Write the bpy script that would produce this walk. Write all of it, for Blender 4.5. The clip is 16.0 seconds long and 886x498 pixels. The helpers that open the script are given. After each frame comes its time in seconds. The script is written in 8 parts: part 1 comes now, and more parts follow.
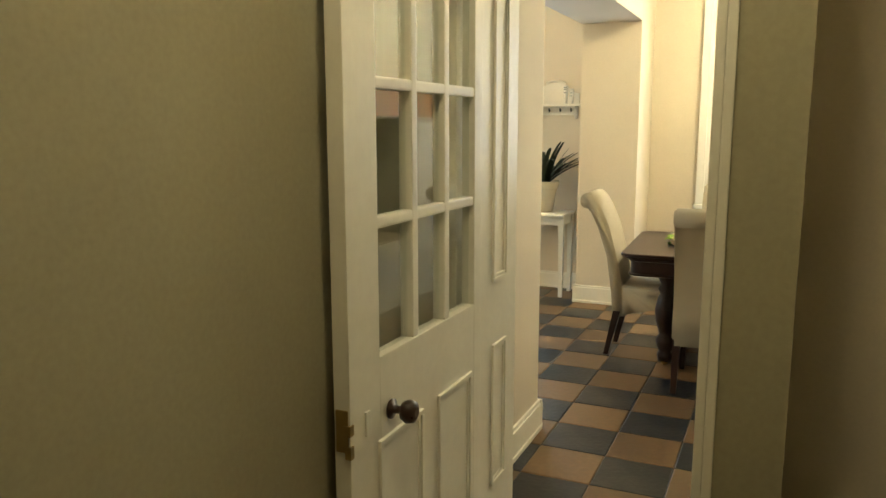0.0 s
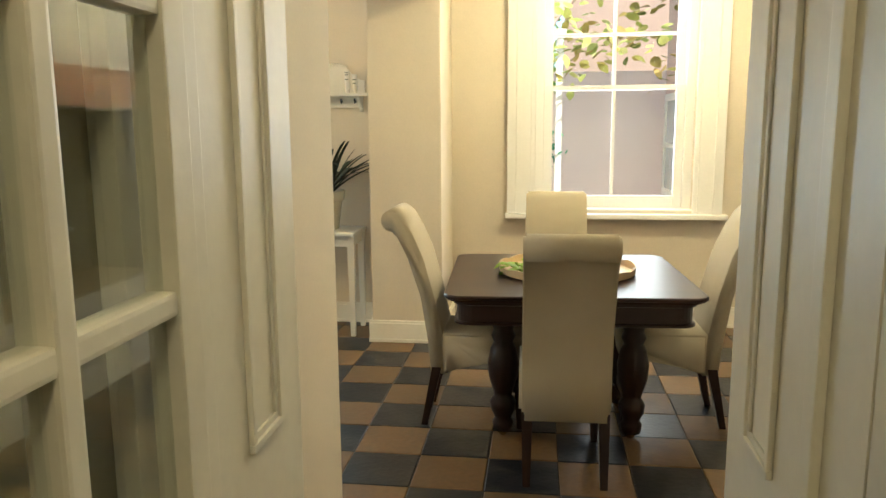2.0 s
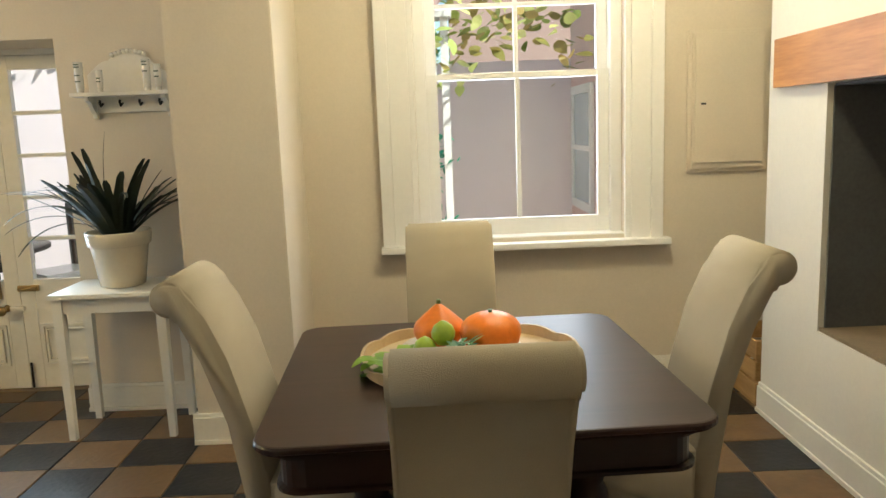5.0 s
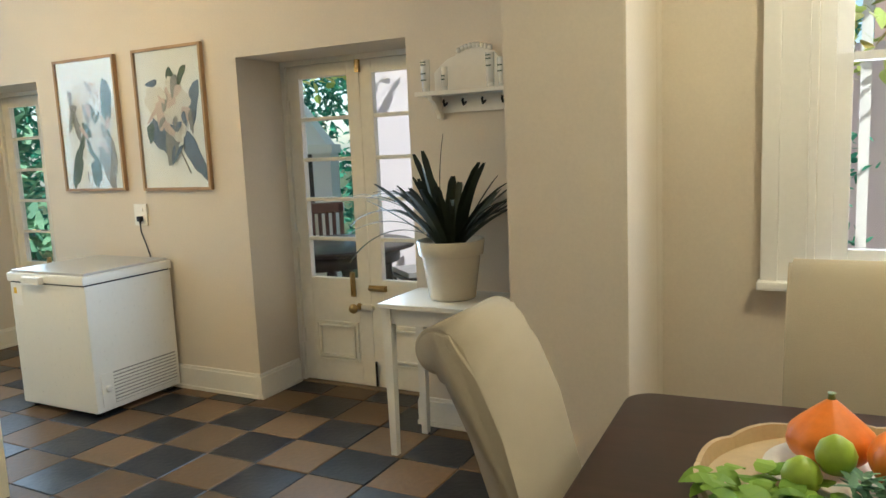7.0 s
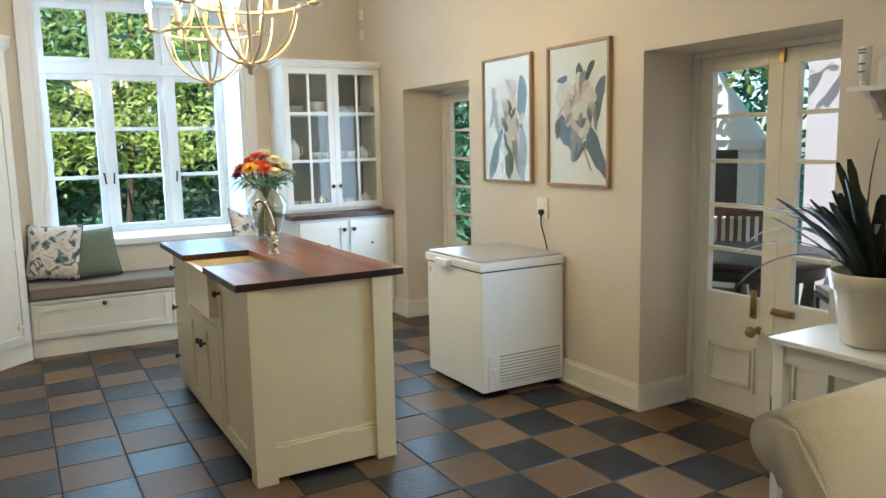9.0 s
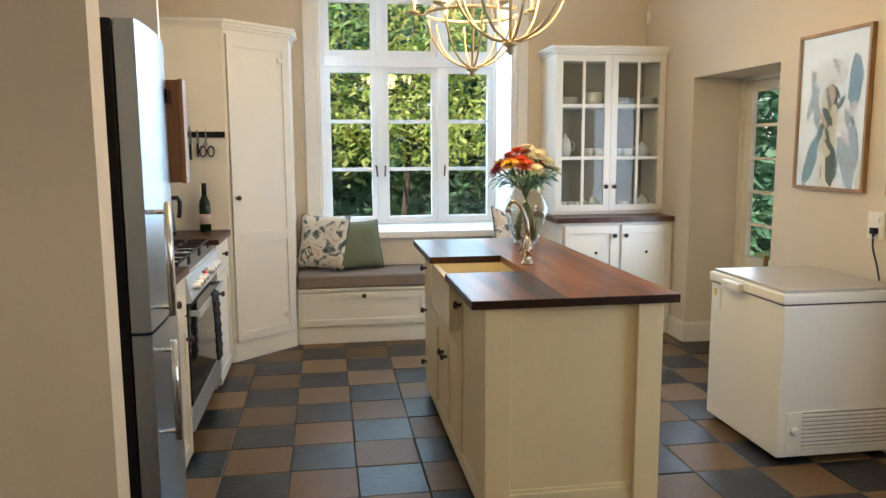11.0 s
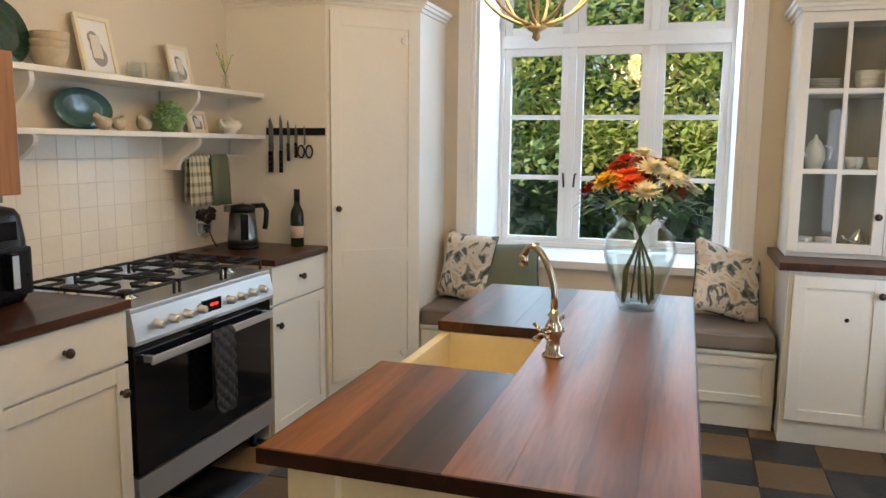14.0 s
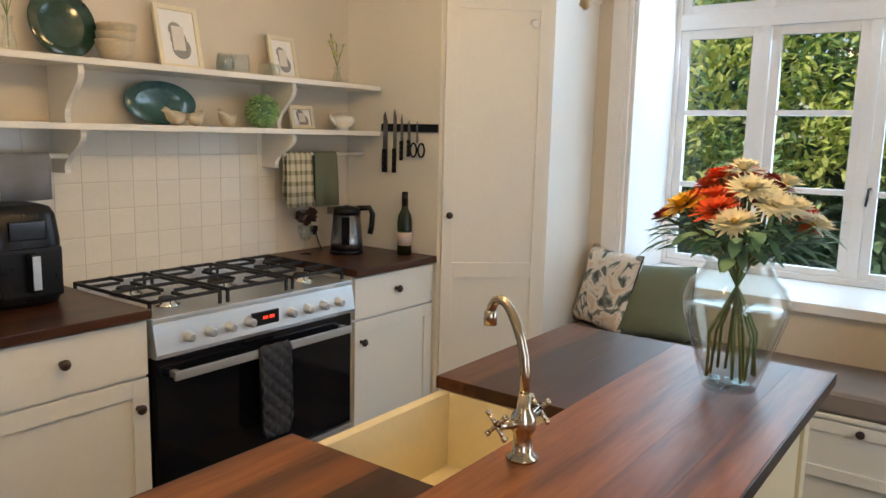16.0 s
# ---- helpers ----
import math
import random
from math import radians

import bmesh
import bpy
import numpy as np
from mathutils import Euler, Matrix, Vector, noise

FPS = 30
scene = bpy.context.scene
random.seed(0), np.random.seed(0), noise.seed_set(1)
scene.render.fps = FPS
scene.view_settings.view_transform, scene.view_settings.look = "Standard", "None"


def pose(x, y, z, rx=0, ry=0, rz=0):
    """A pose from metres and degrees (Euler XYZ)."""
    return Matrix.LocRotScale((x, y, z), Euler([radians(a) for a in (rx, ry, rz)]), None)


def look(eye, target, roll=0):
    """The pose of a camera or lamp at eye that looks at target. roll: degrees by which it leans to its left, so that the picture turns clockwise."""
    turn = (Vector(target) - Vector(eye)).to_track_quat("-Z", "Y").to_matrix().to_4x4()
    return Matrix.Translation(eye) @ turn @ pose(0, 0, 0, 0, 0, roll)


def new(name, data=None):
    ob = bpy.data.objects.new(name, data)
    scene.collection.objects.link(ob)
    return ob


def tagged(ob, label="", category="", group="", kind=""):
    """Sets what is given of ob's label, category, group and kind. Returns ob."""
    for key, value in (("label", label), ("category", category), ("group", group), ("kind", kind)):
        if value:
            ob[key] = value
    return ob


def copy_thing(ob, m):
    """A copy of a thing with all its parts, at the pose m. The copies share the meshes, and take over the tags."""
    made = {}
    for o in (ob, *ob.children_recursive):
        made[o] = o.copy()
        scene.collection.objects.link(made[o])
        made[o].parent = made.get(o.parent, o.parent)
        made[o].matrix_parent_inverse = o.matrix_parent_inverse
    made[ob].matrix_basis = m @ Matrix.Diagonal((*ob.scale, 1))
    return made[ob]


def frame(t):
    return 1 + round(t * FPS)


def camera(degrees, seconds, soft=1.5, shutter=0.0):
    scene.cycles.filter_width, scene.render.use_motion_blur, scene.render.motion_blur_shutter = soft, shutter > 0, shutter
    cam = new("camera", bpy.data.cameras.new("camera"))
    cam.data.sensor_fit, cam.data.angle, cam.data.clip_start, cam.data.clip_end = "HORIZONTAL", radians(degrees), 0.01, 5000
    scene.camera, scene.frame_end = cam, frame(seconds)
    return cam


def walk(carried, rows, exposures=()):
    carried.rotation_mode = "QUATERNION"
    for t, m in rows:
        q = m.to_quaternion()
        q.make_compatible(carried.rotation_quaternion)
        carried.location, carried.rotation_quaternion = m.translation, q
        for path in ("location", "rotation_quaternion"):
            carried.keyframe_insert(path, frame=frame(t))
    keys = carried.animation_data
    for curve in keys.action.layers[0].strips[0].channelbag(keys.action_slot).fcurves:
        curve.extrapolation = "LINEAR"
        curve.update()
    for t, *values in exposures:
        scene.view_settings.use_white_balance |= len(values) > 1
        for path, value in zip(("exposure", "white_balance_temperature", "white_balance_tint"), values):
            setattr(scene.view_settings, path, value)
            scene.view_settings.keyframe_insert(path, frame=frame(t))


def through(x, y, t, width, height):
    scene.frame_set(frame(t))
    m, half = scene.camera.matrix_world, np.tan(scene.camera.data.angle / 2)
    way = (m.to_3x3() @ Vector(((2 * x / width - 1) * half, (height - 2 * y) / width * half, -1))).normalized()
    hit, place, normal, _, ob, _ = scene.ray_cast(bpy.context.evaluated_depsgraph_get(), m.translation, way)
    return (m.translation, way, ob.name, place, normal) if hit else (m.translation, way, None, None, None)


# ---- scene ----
cam = camera(61.1, 16.0)
PATH = [
    (0, (-0.2, 0.114, 1.487), (-1.016, 1.912, 1.166), -0.1),
    (0.5, (-0.348, 0.482, 1.484), (-1.035, 2.331, 1.156), 0.2),
    (1, (-0.515, 0.795, 1.488), (-1.095, 2.68, 1.157), -0.2),
    (1.5, (-0.604, 1.112, 1.462), (-1.04, 3.037, 1.139), -0.2),
    (2, (-0.658, 1.451, 1.459), (-0.91, 3.408, 1.134), -0.4),
    (2.5, (-0.713, 1.712, 1.466), (-0.817, 3.683, 1.14), -0.5),
    (3, (-0.722, 1.963, 1.452), (-0.611, 3.933, 1.125), -0.4),
    (3.2, (-0.708, 2.058, 1.459), (-0.521, 4.022, 1.13), -0.4),
    (5.3, (-0.612, 3.042, 1.45), (-0.683, 5.016, 1.136), -3.0),
    (5.5, (-0.657, 3.125, 1.458), (-0.828, 5.094, 1.149), -2.9),
    (6, (-0.645, 3.296, 1.452), (-1.061, 5.23, 1.16), -2.8),
    (6.5, (-0.579, 3.467, 1.445), (-1.245, 5.332, 1.164), -2.7),
    (7, (-0.608, 3.585, 1.445), (-1.538, 5.334, 1.167), -2.5),
    (7.5, (-0.673, 3.703, 1.464), (-1.914, 5.246, 1.188), -2.3),
    (8, (-0.663, 3.771, 1.481), (-2.123, 5.111, 1.208), -2.0),
    (8.5, (-0.627, 3.843, 1.504), (-2.245, 4.985, 1.228), -1.6),
    (9, (-0.615, 3.9, 1.501), (-2.335, 4.883, 1.226), -1.2),
    (9.5, (-0.615, 3.942, 1.499), (-2.41, 4.78, 1.224), -0.7),
    (10, (-0.689, 4.0, 1.484), (-2.55, 4.682, 1.213), -0.6),
    (10.2, (-0.761, 4.024, 1.475), (-2.65, 4.621, 1.205), -0.6),
    (12.3, (-1.92, 4.692, 1.503), (-3.9, 4.637, 1.224), 0.4),
    (12.5, (-2.016, 4.804, 1.496), (-3.993, 4.693, 1.218), 0.4),
    (13, (-2.227, 5.035, 1.491), (-4.188, 4.755, 1.217), 0.4),
    (13.5, (-2.424, 5.238, 1.49), (-4.348, 4.765, 1.217), 0.4),
    (14, (-2.586, 5.423, 1.494), (-4.473, 4.819, 1.222), 0.6),
    (14.5, (-2.725, 5.58, 1.522), (-4.54, 4.79, 1.238), 0.6),
    (15, (-2.954, 5.68, 1.501), (-4.651, 4.66, 1.218), 0.7),
    (15.5, (-3.172, 5.757, 1.519), (-4.749, 4.563, 1.225), 0.8),
    (16, (-3.392, 5.78, 1.532), (-4.98, 4.603, 1.233), 1.4),
]
walk(cam, [(t, look(eye, target, roll)) for t, eye, target, roll in PATH],
     [(0, 1.45, 6600, 1), (2.0, 1.30, 6450, 3), (3.2, 1.02, 6450, 6), (5.3, 0.72, 6050, 6), (6.5, 0.62, 5950, 6), (8, 0.56, 5450, 6), (10.2, 0.48, 6050, 10), (12.3, 0.08, 6800, 18), (16, -0.05, 6750, 18)])

# ---- world, sun, large lights ----
world = bpy.data.worlds.new("world")
scene.world = world
world.use_nodes = True
wn = world.node_tree
sky = wn.nodes.new("ShaderNodeTexSky")
sky.sky_type, sky.sun_disc = "NISHITA", False
sky.sun_elevation, sky.sun_rotation = radians(41), radians(119)
wn.nodes["Background"].inputs["Strength"].default_value = 0.15
wn.links.new(sky.outputs[0], wn.nodes["Background"].inputs["Color"])

sun_data = bpy.data.lights.new("sun", "SUN")
sun_data.energy, sun_data.angle, sun_data.color = 5.0, radians(0.5), (1.0, 0.93, 0.82)
sun = new("sun", sun_data)
sun.matrix_world = look((0, 5, 16), (-16, 14.0, 0))


def lamp(name, kind, place, energy, colour, size=0.1, target=None, size_y=None, shape="SQUARE"):
    d = bpy.data.lights.new(name, kind)
    d.energy, d.color = energy, colour
    if kind == "AREA":
        d.shape, d.size = shape, size
        if size_y:
            d.size_y = size_y
    else:
        d.shadow_soft_size = size
    ob = new(name, d)
    ob.matrix_world = look(place, target) if target else pose(*place)
    return ob


WARM = (1.0, 0.86, 0.53)
# sky light in the openings
lamp("window_light", "AREA", (-7.90, 4.93, 1.75), 40, (0.52, 0.76, 1.0), 1.5, (-5.0, 4.93, 1.1), 1.9, "RECTANGLE")
lamp("window_light", "AREA", (-0.135, 7.25, 1.75), 14, (0.88, 0.92, 1.0), 0.85, (-0.135, 5.0, 1.2), 1.5, "RECTANGLE")
lamp("door_light", "AREA", (-3.05, 6.79, 1.28), 15, (0.66, 0.83, 1.0), 0.95, (-3.05, 5.0, 1.28), 1.2, "RECTANGLE")
lamp("door_light", "AREA", (-5.90, 6.79, 1.28), 15, (0.66, 0.83, 1.0), 0.95, (-5.9, 5.0, 1.28), 1.2, "RECTANGLE")

# ---- materials ----


def nodes_of(name):
    m = bpy.data.materials.new(name)
    m.use_nodes = True
    return m, m.node_tree, m.node_tree.nodes["Principled BSDF"]


def mat(name, colour, rough=0.5, metal=0.0, vary=0.08, scale=6.0, bump=0.0, grain=60.0, random_tint=0.0, spec=None, stretch=None, coat=0.0, second=None, second_scale=3.0, second_amount=0.5):
    """A surface with two scales of variation: large soft stains and a fine grain."""
    m, t, p = nodes_of(name)
    n, l = t.nodes, t.links
    tc = n.new("ShaderNodeTexCoord")
    src = tc.outputs["Object"]
    if stretch:
        mp = n.new("ShaderNodeMapping")
        mp.inputs["Scale"].default_value = stretch
        l.new(src, mp.inputs["Vector"])
        src = mp.outputs["Vector"]
    big = n.new("ShaderNodeTexNoise")
    big.inputs["Scale"].default_value, big.inputs["Detail"].default_value = scale, 4
    l.new(src, big.inputs["Vector"])
    fine = n.new("ShaderNodeTexNoise")
    fine.inputs["Scale"].default_value, fine.inputs["Detail"].default_value = grain, 5
    l.new(src, fine.inputs["Vector"])
    add = n.new("ShaderNodeMath")
    add.operation = "ADD"
    l.new(big.outputs["Fac"], add.inputs[0])
    l.new(fine.outputs["Fac"], add.inputs[1])
    rng = n.new("ShaderNodeMapRange")
    rng.inputs[1].default_value, rng.inputs[2].default_value = 0.6, 1.4
    rng.inputs[3].default_value, rng.inputs[4].default_value = 1 - vary, 1 + vary
    l.new(add.outputs[0], rng.inputs[0])
    value = rng.outputs[0]
    if random_tint:
        oi = n.new("ShaderNodeObjectInfo")
        r2 = n.new("ShaderNodeMapRange")
        r2.inputs[3].default_value, r2.inputs[4].default_value = 1 - random_tint, 1 + random_tint
        l.new(oi.outputs["Random"], r2.inputs[0])
        mu = n.new("ShaderNodeMath")
        mu.operation = "MULTIPLY"
        l.new(value, mu.inputs[0])
        l.new(r2.outputs[0], mu.inputs[1])
        value = mu.outputs[0]
    hsv = n.new("ShaderNodeHueSaturation")
    hsv.inputs["Color"].default_value = (*colour, 1)
    if second:
        sn = n.new("ShaderNodeTexNoise")
        sn.inputs["Scale"].default_value, sn.inputs["Detail"].default_value = second_scale, 6
        l.new(src, sn.inputs["Vector"])
        sr = n.new("ShaderNodeMapRange")
        sr.inputs[1].default_value, sr.inputs[2].default_value = 0.42, 0.62
        sr.inputs[4].default_value = second_amount
        l.new(sn.outputs["Fac"], sr.inputs[0])
        mx = n.new("ShaderNodeMixRGB")
        mx.inputs[1].default_value, mx.inputs[2].default_value = (*colour, 1), (*second, 1)
        l.new(sr.outputs[0], mx.inputs[0])
        l.new(mx.outputs[0], hsv.inputs["Color"])
    l.new(value, hsv.inputs["Value"])
    l.new(hsv.outputs[0], p.inputs["Base Color"])
    rr = n.new("ShaderNodeMapRange")
    rr.inputs[3].default_value, rr.inputs[4].default_value = max(0.03, rough - 0.08), min(1, rough + 0.08)
    l.new(fine.outputs["Fac"], rr.inputs[0])
    l.new(rr.outputs[0], p.inputs["Roughness"])
    p.inputs["Metallic"].default_value = metal
    if spec is not None:
        p.inputs["Specular IOR Level"].default_value = spec
    if coat:
        p.inputs["Coat Weight"].default_value, p.inputs["Coat Roughness"].default_value = coat, 0.12
    if bump:
        b = n.new("ShaderNodeBump")
        b.inputs["Strength"].default_value, b.inputs["Distance"].default_value = bump, 0.004
        l.new(add.outputs[0], b.inputs["Height"])
        l.new(b.outputs[0], p.inputs["Normal"])
    return m


def glass_mat(name, tint=(1, 1, 1), rough=0.0, alpha=0.0):
    m, t, p = nodes_of(name)
    p.inputs["Base Color"].default_value = (*tint, 1)
    p.inputs["Transmission Weight"].default_value = 1.0
    p.inputs["Roughness"].default_value, p.inputs["IOR"].default_value = rough, 1.45
    return m


def pane_mat(name, gloss=0.06):
    """Thin flat glass: clear, with a faint reflection."""
    m, t, p = nodes_of(name)
    n, l = t.nodes, t.links
    tr = n.new("ShaderNodeBsdfTransparent")
    tr.inputs[0].default_value = (0.95, 0.97, 0.96, 1)
    gl = n.new("ShaderNodeBsdfGlossy")
    gl.inputs["Roughness"].default_value = 0.02
    mx = n.new("ShaderNodeMixShader")
    mx.inputs[0].default_value = gloss
    l.new(tr.outputs[0], mx.inputs[1])
    l.new(gl.outputs[0], mx.inputs[2])
    l.new(mx.outputs[0], n["Material Output"].inputs["Surface"])
    return m


def thin_glass(name, tint):
    """Blown glass: clear when faced, bright gloss towards its rim."""
    m, t, p = nodes_of(name)
    n, l = t.nodes, t.links
    tr = n.new("ShaderNodeBsdfTransparent")
    tr.inputs[0].default_value = (*tint, 1)
    gl = n.new("ShaderNodeBsdfGlossy")
    gl.inputs["Roughness"].default_value = 0.03
    fr = n.new("ShaderNodeLayerWeight")
    pw = n.new("ShaderNodeMath")
    pw.operation = "POWER"
    pw.inputs[1].default_value = 4.0
    l.new(fr.outputs["Facing"], pw.inputs[0])
    ma = n.new("ShaderNodeMath")
    ma.operation = "MULTIPLY_ADD"
    ma.inputs[1].default_value, ma.inputs[2].default_value = 0.75, 0.06
    l.new(pw.outputs[0], ma.inputs[0])
    mx = n.new("ShaderNodeMixShader")
    l.new(ma.outputs[0], mx.inputs[0])
    l.new(tr.outputs[0], mx.inputs[1])
    l.new(gl.outputs[0], mx.inputs[2])
    l.new(mx.outputs[0], n["Material Output"].inputs["Surface"])
    return m


def glow(name, colour, strength):
    m, t, p = nodes_of(name)
    p.inputs["Base Color"].default_value = (*colour, 1)
    p.inputs["Emission Color"].default_value = (*colour, 1)
    p.inputs["Emission Strength"].default_value = strength
    return m


def leaf_mat(name, lo, hi, rough=0.5, through=0.25):
    m, t, p = nodes_of(name)
    n, l = t.nodes, t.links
    g = n.new("ShaderNodeNewGeometry")
    r = n.new("ShaderNodeValToRGB")
    r.color_ramp.elements[0].color, r.color_ramp.elements[1].color = (*lo, 1), (*hi, 1)
    l.new(g.outputs["Random Per Island"], r.inputs[0])
    l.new(r.outputs[0], p.inputs["Base Color"])
    p.inputs["Roughness"].default_value = rough
    p.inputs["Specular IOR Level"].default_value = 0.2
    tl = n.new("ShaderNodeBsdfTranslucent")
    l.new(r.outputs[0], tl.inputs[0])
    mx = n.new("ShaderNodeMixShader")
    mx.inputs[0].default_value = through
    l.new(p.outputs[0], mx.inputs[1])
    l.new(tl.outputs[0], mx.inputs[2])
    l.new(mx.outputs[0], n["Material Output"].inputs["Surface"])
    return m


def wood_mat(name, dark, light, rough=0.3, along="X", scale=1.0, coat=0.0):
    """Streaky grain along one axis, with broad boards of differing tone."""
    m, t, p = nodes_of(name)
    n, l = t.nodes, t.links
    tc = n.new("ShaderNodeTexCoord")
    mp = n.new("ShaderNodeMapping")
    mp.inputs["Scale"].default_value = {"X": (1.2 * scale, 14 * scale, 14 * scale), "Y": (14 * scale, 1.2 * scale, 14 * scale), "Z": (14 * scale, 14 * scale, 1.2 * scale)}[along]
    l.new(tc.outputs["Object"], mp.inputs["Vector"])
    a = n.new("ShaderNodeTexNoise")
    a.inputs["Scale"].default_value, a.inputs["Detail"].default_value, a.inputs["Distortion"].default_value = 1.0, 8, 0.6
    l.new(mp.outputs[0], a.inputs["Vector"])
    b = n.new("ShaderNodeTexNoise")
    b.inputs["Scale"].default_value, b.inputs["Detail"].default_value = 7.0, 4
    l.new(mp.outputs[0], b.inputs["Vector"])
    mx = n.new("ShaderNodeMath")
    mx.operation = "MULTIPLY_ADD"
    mx.inputs[1].default_value, mx.inputs[2].default_value = 0.35, 0.0
    l.new(b.outputs["Fac"], mx.inputs[0])
    ad = n.new("ShaderNodeMath")
    ad.operation = "ADD"
    l.new(a.outputs["Fac"], ad.inputs[0])
    l.new(mx.outputs[0], ad.inputs[1])
    oi = n.new("ShaderNodeObjectInfo")
    rr = n.new("ShaderNodeMapRange")
    rr.inputs[3].default_value, rr.inputs[4].default_value = -0.09, 0.09
    l.new(oi.outputs["Random"], rr.inputs[0])
    ad2 = n.new("ShaderNodeMath")
    ad2.operation = "ADD"
    l.new(ad.outputs[0], ad2.inputs[0])
    l.new(rr.outputs[0], ad2.inputs[1])
    r = n.new("ShaderNodeValToRGB")
    r.color_ramp.elements[0].position, r.color_ramp.elements[1].position = 0.42, 0.92
    r.color_ramp.elements[0].color, r.color_ramp.elements[1].color = (*dark, 1), (*light, 1)
    l.new(ad2.outputs[0], r.inputs[0])
    l.new(r.outputs[0], p.inputs["Base Color"])
    p.inputs["Roughness"].default_value = rough
    p.inputs["Specular IOR Level"].default_value = 0.35
    if coat:
        p.inputs["Coat Weight"].default_value, p.inputs["Coat Roughness"].default_value = coat, 0.1
    bp = n.new("ShaderNodeBump")
    bp.inputs["Strength"].default_value, bp.inputs["Distance"].default_value = 0.12, 0.002
    l.new(ad.outputs[0], bp.inputs["Height"])
    l.new(bp.outputs[0], p.inputs["Normal"])
    return m


